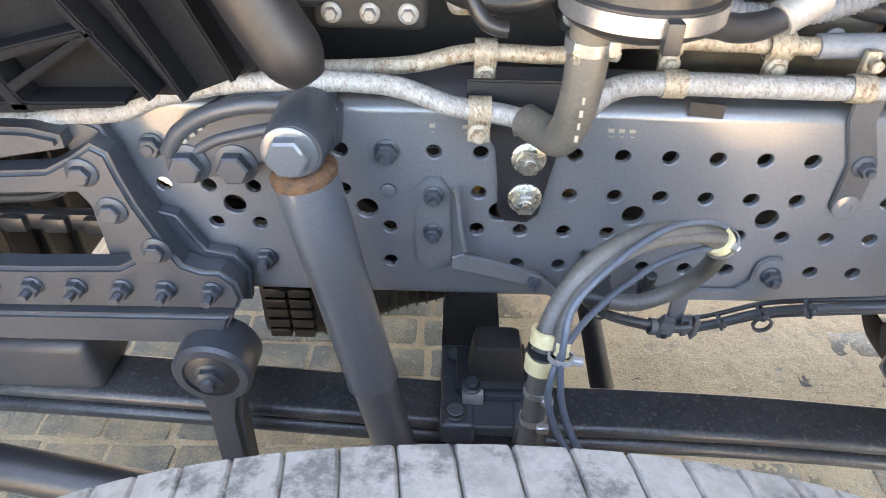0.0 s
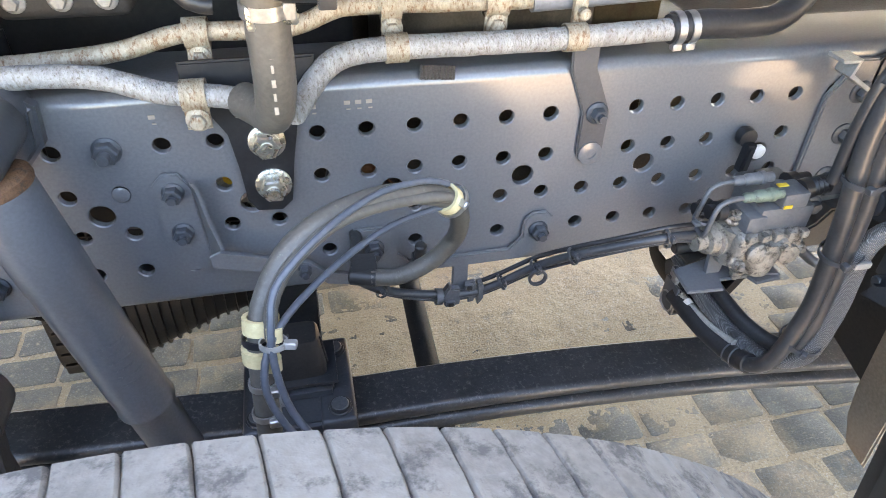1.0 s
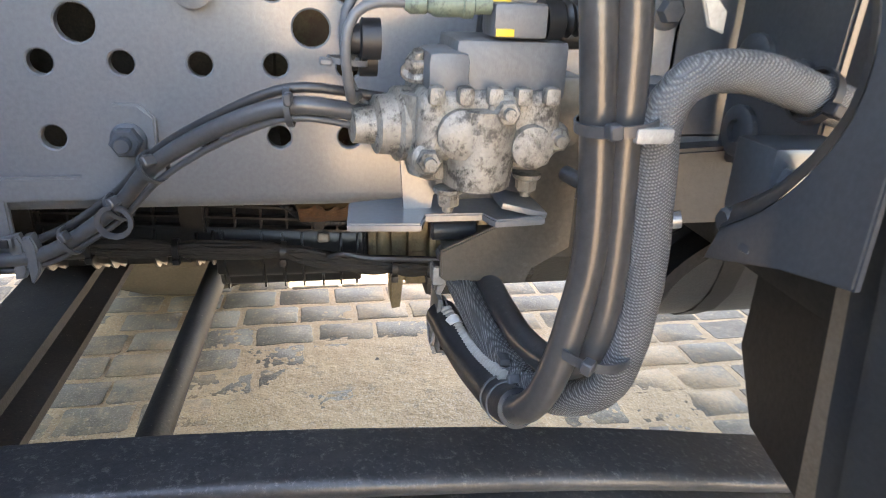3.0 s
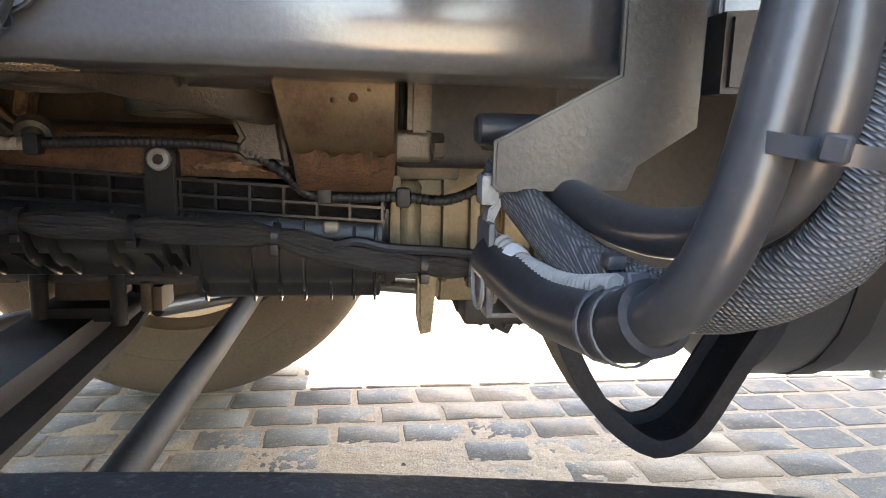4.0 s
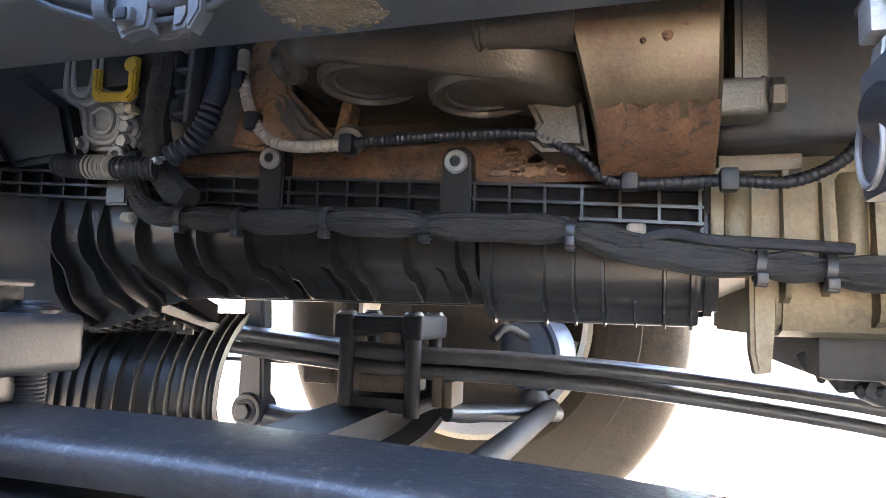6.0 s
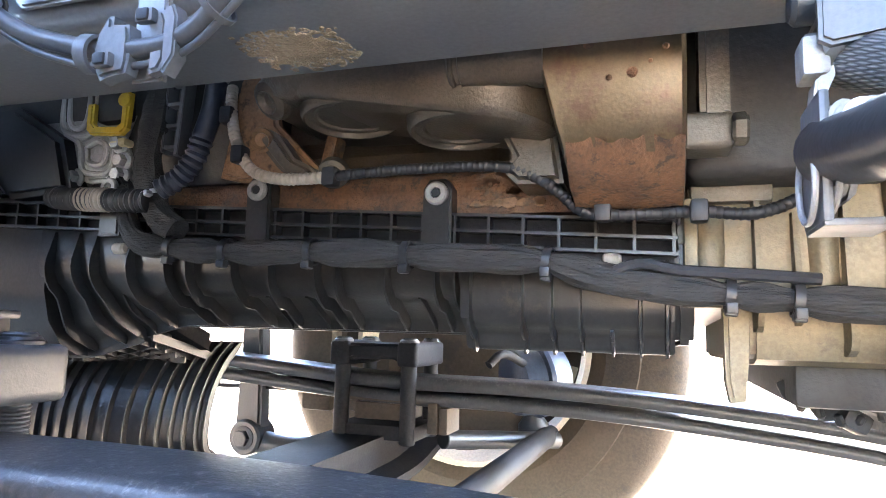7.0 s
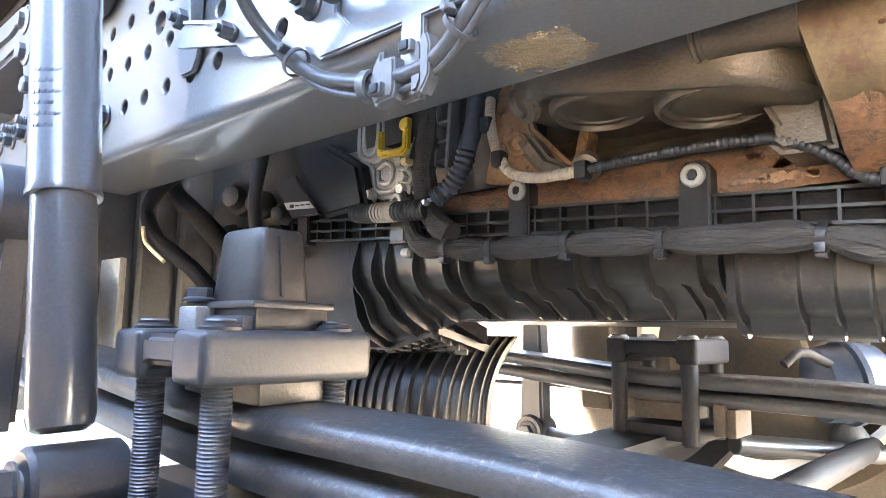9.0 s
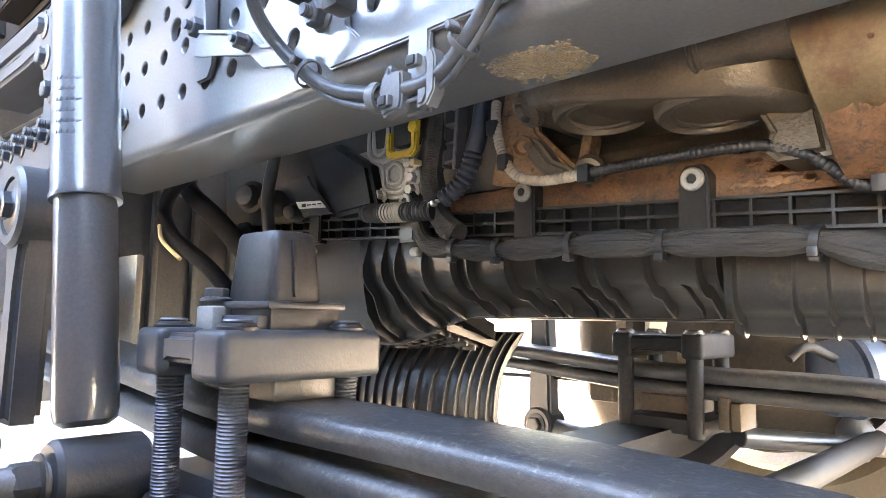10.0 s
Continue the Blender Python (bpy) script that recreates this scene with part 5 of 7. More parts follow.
tube(bm, [(0.61, -0.11, 0.725), (0.585, -0.10, 0.722), (0.565, -0.08, 0.735), (0.55, -0.05, 0.74)], 0.006, 10)
part("stay_rod", bm, M_CHASSIS, arch)
bm = B()
box(bm, (0.92, 0.08, 0.65), (0.26, 0.30, 0.09), 0.02)
prism(bm, [(0.045, 0.527), (0.004, 0.454), (-0.080, 0.430), (-0.30, 0.430), (-0.30, 0.75), (0.045, 0.75)], 'x', 0.800, 0.812, 0.002)
part("step_carrier", bm, M_DEEP, arch)
bm = B()
prism(bm, [(-0.080, 0.75), (-0.080, 0.42), (-0.086, 0.36), (-0.105, 0.31), (-0.150, 0.30), (-0.150, 0.75)], 'x', 0.776, 0.784, 0.003)
for v in bm.verts:
    v.co.x -= 0.1 * (v.co.z - 0.6)
part("dusty_panel", bm, M_TAN, arch, "brown dusty edge panel")

guard = thing("mudguard", (0.63, -0.5, 0.35), "dark plastic mudguard panel with rows of moulded bumps", "mudguard")


def guard_x(z):
    return 0.598 + (0.98 - z) * 0.125 + max(0, 0.62 - z) * 0.05


bm = B()
zs = [1.25 - i * 0.05 for i in range(20)]
ys = [-0.245, -0.25, -0.262, -0.275, -0.33, -0.40, -0.50, -0.60, -0.75]
dx = [0.012, 0.002, 0.0, 0.006, 0.006, 0.006, 0.006, 0.006, 0.006]
grid = [[bm.verts.new((guard_x(z) + d, y, z)) for y, d in zip(ys, dx)] for z in zs]
for a, b in zip(grid, grid[1:]):
    for i in range(len(ys) - 1):
        bm.faces.new((a[i], a[i + 1], b[i + 1], b[i]))
bmesh.ops.solidify(bm, geom=bm.faces[:], thickness=0.006)
part("panel", bm, M_GUARD, guard)
bm = B()
fl = [bm.verts.new((guard_x(z) + 0.010, y, z)) for z in zs[8:] for y in (-0.246, -0.226)]
for k in range(0, len(fl) - 3, 2):
    bm.faces.new((fl[k], fl[k + 1], fl[k + 3], fl[k + 2]))
bmesh.ops.solidify(bm, geom=bm.faces[:], thickness=0.005)
part("inner_flange", bm, M_GUARD, guard)
bumpmesh = None
for j in range(7):
    for i in range(34):
        z = 1.03 - i * 0.0205 + (j % 2) * 0.010
        y = -0.338 - j * 0.022 - (0.95 - z) * 0.05
        m = Matrix.LocRotScale((guard_x(z) + 0.004, y, z), Euler((0, radians(8), 0)), None)
        if bumpmesh is None:
            t = B()
            prism(t, [(-0.008, -0.0042), (0.008, -0.0042), (0.0095, 0.0), (0.006, 0.0042), (-0.006, 0.0042), (-0.0095, 0.0)], 'x', -0.0038, 0.004, 0.0028)
            ob = part("bump", t, M_GUARD, guard)
            bumpmesh = ob.data
        else:
            ob = new("bump", bumpmesh)
            ob.parent = guard
            ob.matrix_parent_inverse = Matrix.Translation(guard.location).inverted()
        ob.matrix_basis = m

# ---- near wheel ----
WX, WZ, WR = -0.100, 0.504, 0.504
wheel = thing("road_wheel", (WX, -0.58, 0.0), "dusty truck front tyre with fine cross grooves", "wheel")
bm = B()
lathe(bm, (WX, -0.74, WZ), (0, 1, 0), [(0.0, 0.29), (0.0, 0.40), (0.008, 0.45), (0.015, 0.475), (0.03, 0.482), (0.29, 0.482), (0.308, 0.472), (0.314, 0.45), (0.32, 0.40), (0.31, 0.29)], 96, cap=False)
part("carcass", bm, M_SIDE, wheel)
bm = B()
lathe(bm, (WX, -0.70, WZ), (0, 1, 0), [(0.0, 0.05), (0.02, 0.12), (0.05, 0.24), (0.03, 0.29), (0.25, 0.295), (0.24, 0.27), (0.10, 0.26), (0.09, 0.1)], 48)
part("rim", bm, M_RIM, wheel)
NB = 114
bm = B()
half = math.pi / NB * 0.962
sl = 0.012


def crown(y):
    return WR - 0.012 * ((y + 0.58) / 0.15) ** 2


lathe(bm, (WX, -0.728, WZ), (0, 1, 0), [(0.0, 0.476)] + [(k * 0.0375, crown(-0.728 + k * 0.0375) - 0.0045) for k in range(9)] + [(0.30, 0.476)], 160, cap=False)
part("tread_base", bm, M_SIDE, wheel)
bm = B()
for w0, w1 in ((-0.725, -0.652), (-0.650, -0.578), (-0.576, -0.504), (-0.502, -0.428)):
    vs = []
    for k in range(9):
        y = w0 + (w1 - w0) * k / 8
        row = []
        off = sl * math.sin((y + 0.58) * 18)
        ea, eb = 0.0011 * noise.noise((y * 70, 1, 0)), 0.0011 * noise.noise((y * 70, 5, 0))
        for a, rr in ((-half, 0), (-half, 1), (-half * 0.9, 2), (-half * 0.4, 2), (half * 0.1, 2), (half * 0.55, 2), (half * 0.9, 2), (half, 1), (half, 0)):
            R = (0.47, crown(y) - 0.0016, crown(y) + 0.0011 * noise.noise((y * 60, a * 90, 3)))[rr]
            e = ea if a < -half * 0.8 else eb if a > half * 0.8 else 0
            row.append(bm.verts.new((R * math.sin(a) + off + e, y + 0.58, R * math.cos(a))))
        vs.append(row)
    for p, q in zip(vs, vs[1:]):
        for i in range(8):
            bm.faces.new((p[i], p[i + 1], q[i + 1], q[i]))
    bm.faces.new(vs[0][::-1])
    bm.faces.new(vs[-1])
tb = part("tread_block", bm, M_TYRE, wheel)
for i in range(NB):
    ob = tb if i == 0 else new("tread_block", tb.data)
    if i:
        ob.parent = wheel
        ob.matrix_parent_inverse = tb.matrix_parent_inverse
    ob.matrix_basis = Matrix.Translation((WX, -0.58, WZ)) @ Matrix.Rotation(2 * math.pi * i / NB + 0.02, 4, 'Y')

# ---- engine ----
engine = thing("engine_block", (0.1, 0.5, 0.62), "dirty brown cast iron engine block with round core plugs", "engine")


def loft(bm, rings, closed=True):
    vs = [[bm.verts.new(p) for p in r] for r in rings]
    for a, b in zip(vs, vs[1:]):
        for i in range(len(a) if closed else len(a) - 1):
            bm.faces.new((a[i], a[(i + 1) % len(a)], b[(i + 1) % len(a)], b[i]))
    bm.faces.new(vs[0])
    bm.faces.new(vs[-1])
    return bm


# overhanging casting with a rounded front end and a flat underside
bm = B()
rings = []
for x, f in ((0.088, 1.0), (0.090, 0.72), (0.096, 0.48), (0.106, 0.28), (0.120, 0.12), (0.140, 0.03), (0.165, 0.0), (0.22, 0.0), (0.29, 0.0), (0.345, 0.0)):
    d = 0.115 * f
    w = 0.003 * math.sin(x * 130)
    rings.append([(x, min(0.30, y + d), z + 0.02 * f * (z < 0.72)) for y, z in ((0.30, 0.706), (0.275, 0.705), (0.205, 0.704), (0.180 + w, 0.704), (0.168 + w, 0.703), (0.156 + w, 0.704), (0.146 + w, 0.708), (0.139, 0.718), (0.134, 0.735), (0.130, 0.80), (0.130, 1.02), (0.30, 1.02))])
loft(bm, rings)
part("block", bm, M_BLOCK, engine)
bm = B()
prism(bm, [(0.262, 0.625), (0.262, 0.662), (0.306, 0.672), (0.308, 0.70), (0.29, 0.71), (0.29, 1.02), (0.72, 1.02), (0.72, 0.625)], 'x', 0.0, 0.40, 0.004)
part("crankcase", bm, M_BLOCK, engine)
bm = B()
prism(bm, [(0.262, 0.625), (0.262, 0.70), (0.72, 0.70), (0.72, 0.625)], 'x', -0.55, 0.002, 0.004)
part("front_skirt", bm, M_DEEP, engine)
bm = B()
prism(bm, [(0.250, 0.665), (0.244, 0.70), (0.236, 0.80), (0.226, 1.02), (0.40, 1.02), (0.40, 0.665)], 'x', -0.55, 0.062, 0.006)
part("front_block", bm, M_DEEP, engine)
# golden cover at the flywheel end, ragged lower edge
bm = B()
prof = [(0.128, 0.74), (0.128, 0.70), (0.134, 0.668), (0.146, 0.646), (0.170, 0.630), (0.205, 0.622), (0.26, 0.620)]
rings = []
for k, x in enumerate((0.340, 0.343, 0.355, 0.37, 0.385, 0.40, 0.415, 0.427, 0.430)):
    e = 0.004 if k in (0, 8) else 0
    rings.append([(x + (0.016 * min(1, max(0, (0.70 - z) / 0.07)) if k < 2 else 0), y + e + 0.0015 * noise.noise((x * 60, z * 60, 1)), z + e + 0.003 * noise.noise((x * 90, 3, 1))) for y, z in prof + [(0.30, 0.62), (0.30, 1.0), (0.128, 1.0)]])
loft(bm, rings)
part("flywheel_cover", bm, M_BLOCKPAINT, engine, "golden painted cover with rusty lower edge")
for x, y, z, r in ((0.372, 0.128, 0.712, 0.004), (0.402, 0.128, 0.72, 0.003), (0.398, 0.130, 0.692, 0.0045), (0.418, 0.128, 0.706, 0.0025), (0.384, 0.130, 0.690, 0.0022), (0.409, 0.129, 0.698, 0.002)):
    bm = B()
    lathe(bm, (x, y + 0.001, z), (0, -1, -0.2), [(0, r), (0.0012, r * 0.9), (0.0022, r * 0.5)], 14)
    part("rust_blister", bm, M_RUST, engine)
bm = B()                                   # flaked rust along the cover's underside
rings = []
for k in range(30):
    x = 0.356 + k * 0.00251
    a = noise.noise((k * 0.22, 2.0, 0)) * 0.008 + noise.noise((k * 1.7, 6.0, 0)) * 0.0012
    rings.append([(x, y - 0.0015, z + dz) for y, z, dz in ((0.141 + a * 0.5, 0.653 + a, 0), (0.149, 0.643, -0.001), (0.170, 0.629, -0.001), (0.205, 0.620, -0.001), (0.205, 0.624, 0), (0.170, 0.634, 0), (0.15, 0.65, 0))])
loft(bm, rings)
part("rust_crust", bm, M_RUST, engine, "flaking rust on the lower edge")
# rusty skirt above the sump flange
bm = B()
rings = []
for k in range(50):
    x = -0.10 + k * 0.0104
    a = 0.0025 * noise.noise((x * 50, 0, 4))
    rings.append([(x, y + 0.001 * noise.noise((x * 90, z * 90, 2)), z) for y, z in ((0.262, 0.627), (0.2465, 0.627), (0.2455, 0.640), (0.2455, 0.655), (0.249, 0.662 + a), (0.262, 0.668 + a))])
loft(bm, rings)
part("rusty_skirt", bm, M_RUST, engine, "flaking rusty iron skirt")
rngf = random.Random(3)
for k in range(26):
    bm = B()
    x = rngf.uniform(0.25, 0.33)
    r0 = rngf.uniform(0.003, 0.008)
    prism(bm, [(x + r0 * rngf.uniform(0.6, 1.2) * math.cos(a * 0.9), rngf.uniform(0.635, 0.637) + 0.009 * (k % 3) + 0.6 * r0 * math.sin(a * 0.9)) for a in range(7)], 'y', 0.2447, 0.2465, 0.0004, 1)
    part("rust_flake", bm, M_ORANGE if k % 3 == 0 else M_RUST, engine)
# two core plugs in raised rims under the casting
for x, y, z in ((0.178, 0.191, 0.7015), (0.271, 0.189, 0.6850)):
    bm = B()
    lathe(bm, (x, y, z), (0.04, -0.06, -1), [(-0.030, 0.0440), (-0.006, 0.0418), (0.002, 0.0410), (0.0050, 0.0398), (0.0064, 0.0384), (0.0064, 0.0372), (0.0050, 0.0362), (0.0022, 0.0354), (0.0016, 0.0335), (0.0018, 0.0300), (0.0036, 0.0290), (0.0034, 0.0278), (0.0016, 0.0266), (0.0010, 0.012)], 56)
    part("core_plug", bm, M_DULLIRON, engine, "round pressed core plug in a raised rim")
# raised land that carries both plugs, sinking towards the flywheel end
land = [(0.178 - 0.047 * math.sin(a * math.pi / 12), 0.191 + 0.047 * math.cos(a * math.pi / 12)) for a in range(13)] + [(0.290 + 0.047 * math.sin(a * math.pi / 12), 0.190 - 0.047 * math.cos(a * math.pi / 12)) for a in range(13)]
bm = B()
loft(bm, [[(0.23 + (x - 0.23) * k, 0.19 + (y - 0.19) * k, z - (0.177 * (x - 0.178) if z < 0.71 else 0)) for x, y in land] for z, k in ((0.720, 1.10), (0.7045, 1.05), (0.7010, 1.0), (0.6995, 0.96))])
part("plug_land", bm, M_BLOCK, engine)
# horizontal boss with collars, small hole, gusset
bm = B()
rings = [(0, 0.016), (0.002, 0.0185), (0.004, 0.0185), (0.005, 0.0165), (0.008, 0.0165), (0.009, 0.018), (0.052, 0.018), (0.056, 0.020), (0.066, 0.021)]
lathe(bm, (0.277, 0.143, 0.714), (1, 0, 0), rings, 28)
part("gallery_boss", bm, M_BLOCK, engine)
bm = B()
lathe(bm, (0.197, 0.147, 0.714), (0.0, -0.75, -0.65), [(0, 0.010), (0.004, 0.0085), (0.005, 0.006), (0.0045, 0.0045), (-0.004, 0.004)], 20)
part("oil_port", bm, M_BLOCK, engine)
bm = B()
lathe(bm, (0.120, 0.168, 0.712), (-0.3, -0.7, -0.6), [(0, 0.018), (0.006, 0.016), (0.009, 0.010), (0.004, 0.007)], 20)
part("blind_boss", bm, M_BLOCK, engine)
bm = B()
prism(bm, [(0.300, 0.700), (0.338, 0.700), (0.347, 0.640), (0.312, 0.641), (0.301, 0.652), (0.309, 0.662), (0.302, 0.676)], 'y', 0.196, 0.250, 0.005, 3)
part("gusset", bm, M_BLOCK, engine)
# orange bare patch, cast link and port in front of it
bm = B()
prism(bm, [(0.020, 0.668), (0.045, 0.662), (0.115, 0.662), (0.128, 0.668), (0.105, 0.690), (0.080, 0.715), (0.070, 0.760), (0.050, 0.78), (0.036, 0.76), (0.026, 0.70)], 'y', 0.236, 0.25, 0.004)
part("bare_patch", bm, M_ORANGE, engine, "orange bare patch on the block")
bm = B()
prism(bm, [(0.073, 0.701), (0.085, 0.704), (0.095, 0.698), (0.112, 0.676), (0.128, 0.668), (0.136, 0.660), (0.122, 0.655), (0.108, 0.658), (0.096, 0.668), (0.078, 0.688)], 'y', 0.212, 0.236, 0.005, 3)
part("cast_link", bm, M_DULLIRON, engine)
bm = B()
lathe(bm, (0.080, 0.214, 0.694), (0.25, -0.85, -0.4), [(0, 0.011), (0.005, 0.011), (0.007, 0.008), (0.002, 0.006)], 18)
part("port", bm, M_ORANGE, engine)
bm = B()
lathe(bm, (0.147, 0.225, 0.664), (0.2, -0.8, -0.5), [(0, 0.014), (0.008, 0.013), (0.010, 0.009), (0.014, 0.008)], 18)
part("sensor_boss", bm, M_DULLIRON, engine)
bm = B()
box(bm, (0.132, 0.25, 0.688), (0.012, 0.02, 0.03), 0.004, (0, 12, 0))
part("short_rib", bm, M_ORANGE, engine)

# sump
sump = thing("oil_sump", (0.1, 0.45, 0.33), "black ribbed plastic oil sump below the engine", "oil sump")
TILT = -0.056                              # the engine leans down towards the gearbox


def flange_z(x):
    return 0.615 + TILT * (x - 0.2)


def sloped(bm):
    for v in bm.verts:
        v.co.z += TILT * (v.co.x - 0.2)
    return bm


bm = B()
box(bm, (-0.03, 0.475, 0.616), (0.912, 0.462, 0.028), 0.003)
part("flange", sloped(bm), M_MATT, sump)
bm = B()
for i in range(33):
    box(bm, (-0.479 + i * 0.0282, 0.2395, 0.6155), (0.0024, 0.011, 0.027), 0)
for z in (0.6035, 0.6155, 0.6285):
    box(bm, (-0.03, 0.2395, z), (0.912, 0.012, 0.0024), 0)
part("flange_ribs", sloped(bm), M_SUMP, sump, "small square ribs on the flange")


def foot(x):
    """Height of the pan's lower edge, which drops towards the deep drum."""
    k = min(1.0, max(0.0, (-0.060 - x) / 0.125))
    return 0.5345 - 0.034 * k


def pan_line(x):
    f, top = foot(x), flange_z(x) - 0.010
    d = min(1.0, max(0.0, (x + 0.02) / 0.2))
    return [(0.243, top), (0.2375, top - 0.006), (0.2375, 0.592), (0.2385, 0.579 - 0.004 * d), (0.244, 0.569 - 0.003 * d), (0.256, 0.558), (0.271, f + 0.022), (0.287, f + 0.013), (0.299, f + 0.007),
            (0.3045, f + 0.0015), (0.3055, f - 0.0055), (0.310, f - 0.006), (0.313, f + 0.014)]


def rear_line(x):
    top = flange_z(x) - 0.010
    return [(0.243, top), (0.2375, top - 0.006), (0.2365, 0.575), (0.2365, 0.552), (0.239, 0.541), (0.246, 0.5345), (0.2545, 0.5315), (0.2575, 0.527), (0.2595, 0.520), (0.263, 0.5165), (0.30, 0.515), (0.45, 0.512), (0.70, 0.512)]


def drop(x):
    return 0.075 * min(1.0, max(0.0, (-0.20 - x) / 0.18))


def drum_line(x):
    r = 0.07 * max(0.0, (x + 0.23) / 0.145) ** 2.4
    return [(y + r, z) for y, z in ((0.375, 0.510), (0.366, 0.500), (0.352, 0.488), (0.338, 0.472), (0.326, 0.452), (0.319, 0.430), (0.316, 0.402 - drop(x)), (0.321, 0.386 - 1.1 * drop(x)), (0.335, 0.376 - 1.2 * drop(x)), (0.355, 0.372 - 1.2 * drop(x)))]


def side_shell(name, line_of, xs, mat=None, label=""):
    bm = B()
    rows = [[bm.verts.new((x, y, z)) for y, z in line_of(x)] for x in xs]
    for a, b in zip(rows, rows[1:]):
        for i in range(len(a) - 1):
            bm.faces.new((a[i], a[i + 1], b[i + 1], b[i]))
    bm.normal_update()
    bmesh.ops.solidify(bm, geom=bm.faces[:], thickness=0.004)
    return part(name, bm, mat or M_SUMP, sump, label, 50)


def side_rib(ob, line_of, x, high, thick=0.0030, start=0, end=None, lean=0.0):
    """A standing rib that follows the wall's section at x."""
    line = spline([(0, y, z) for y, z in line_of(x)[start:end]], 0.010)
    bm = B()
    rows = []
    n_ = len(line)
    for i, p in enumerate(line):
        d = (line[min(i + 1, n_ - 1)] - line[max(i - 1, 0)]).normalized()
        nrm = Vector((0, d.z, -d.y))
        h = high * min(1.0, 0.25 + i / 3.0, 0.25 + (n_ - 1 - i) / 2.0)
        q, s = p + nrm * h, p - nrm * 0.002
        xx = x + lean * i / n_
        rows.append([bm.verts.new((xx - thick * 0.6, s.y, s.z)), bm.verts.new((xx - thick * 0.35, q.y, q.z)), bm.verts.new((xx + thick * 0.35, q.y, q.z)), bm.verts.new((xx + thick * 0.6, s.y, s.z))])
    for a, b in zip(rows, rows[1:]):
        for j in range(3):
            bm.faces.new((a[j], a[j + 1], b[j + 1], b[j]))
    bm.faces.new(rows[0])
    bm.faces.new(rows[-1])
    part("rib", bm, M_SUMP, ob)


pan = side_shell("pan_side", pan_line, [-0.192 + i * 0.0114 for i in range(41)])
for x, ln in ((-0.172, -0.004), (-0.140, 0.004), (-0.117, 0.006), (-0.072, 0.0), (-0.029, 0.006), (-0.004, 0.0), (0.045, 0.004), (0.086, -0.010), (0.131, -0.006), (0.152, -0.010), (0.197, -0.008), (0.241, -0.008), (0.258, -0.010)):
    side_rib(pan, pan_line, x, 0.0115, 0.0028, 1, 11, ln)
for x in (-0.098, 0.067, 0.108, 0.217):     # short gussets between the ribs
    side_rib(pan, pan_line, x, 0.006, 0.0024, 5, 11)
side_shell("pan_front", lambda x: [(0.243, flange_z(x) - 0.010), (0.240, 0.60), (0.242, 0.56), (0.250, 0.53), (0.268, 0.505), (0.29, 0.494), (0.33, 0.490), (0.38, 0.492)], [-0.485 + i * 0.0298 for i in range(11)])
bm = B()
prism(bm, [(0.245, 0.61), (0.243, 0.56), (0.251, 0.53), (0.269, 0.505), (0.291, 0.494), (0.345, 0.490), (0.345, 0.61)], 'x', -0.193, -0.1885, 0.001)
part("step_wall", bm, M_SUMP, sump)
rear = side_shell("pan_rear", rear_line, [0.266 + i * 0.0155 for i in range(11)])
for x, st in ((0.268, 1), (0.310, 1), (0.333, 1), (0.355, 1), (0.378, 5), (0.399, 1), (0.418, 1)):
    side_rib(rear, rear_line, x, 0.0085, 0.0028, st, 10)
bm = B()
prism(bm, [(0.243, 0.60), (0.2375, 0.585), (0.2365, 0.552), (0.239, 0.541), (0.2545, 0.5315), (0.2595, 0.520), (0.263, 0.5165), (0.345, 0.515), (0.345, 0.60)], 'x', 0.259, 0.267, 0.001)
prism(bm, [(0.243, 0.595), (0.2375, 0.585), (0.2365, 0.552), (0.239, 0.541), (0.2545, 0.5315), (0.2595, 0.520), (0.263, 0.5165), (0.60, 0.515), (0.60, 0.595)], 'x', 0.418, 0.4235, 0.001)
prism(bm, [(0.250, 0.60), (0.248, 0.560), (0.252, 0.540), (0.268, 0.524), (0.60, 0.518), (0.60, 0.60)], 'x', 0.4235, 0.4375, 0.004)
part("end_wall", bm, M_SUMP, sump)
bm = B()
box(bm, (0.10, 0.530, 0.531), (0.58, 0.44, 0.008), 0.002)
part("pan_floor", bm, M_SUMP, sump)
# drum with close fins at the front, open grid between it and the pan
drum = side_shell("drum", drum_line, [-0.49 + i * 0.01013 for i in range(41)])
for x in [-0.375 + i * 0.0185 for i in range(13)] + [-0.136, -0.124, -0.113, -0.103, -0.094, -0.087]:
    side_rib(drum, drum_line, x, 0.0050, 0.0028, 0, 10)
for i in range(6):                          # stepped ridges on the drum's front half
    bm = B()
    z = 0.448 - i * 0.026
    for x0, x1 in ((-0.478, -0.436), (-0.432, -0.390)):
        box(bm, ((x0 + x1) / 2, 0.312, z), (x1 - x0, 0.026, 0.021), 0.004)
    part("ridge", bm, M_SUMP, sump)
bm = B()
for i in range(10):
    x = -0.240 + i * 0.0152
    za = foot(x + 0.01) - 0.004
    yb = 0.375 + 0.07 * max(0.0, (x + 0.23) / 0.145) ** 2.4
    prism(bm, [(0.306, za), (min(yb, 0.46), 0.492), (min(yb, 0.46), 0.482), (0.306, za - 0.010)], 'x', x - 0.0012, x + 0.0012)
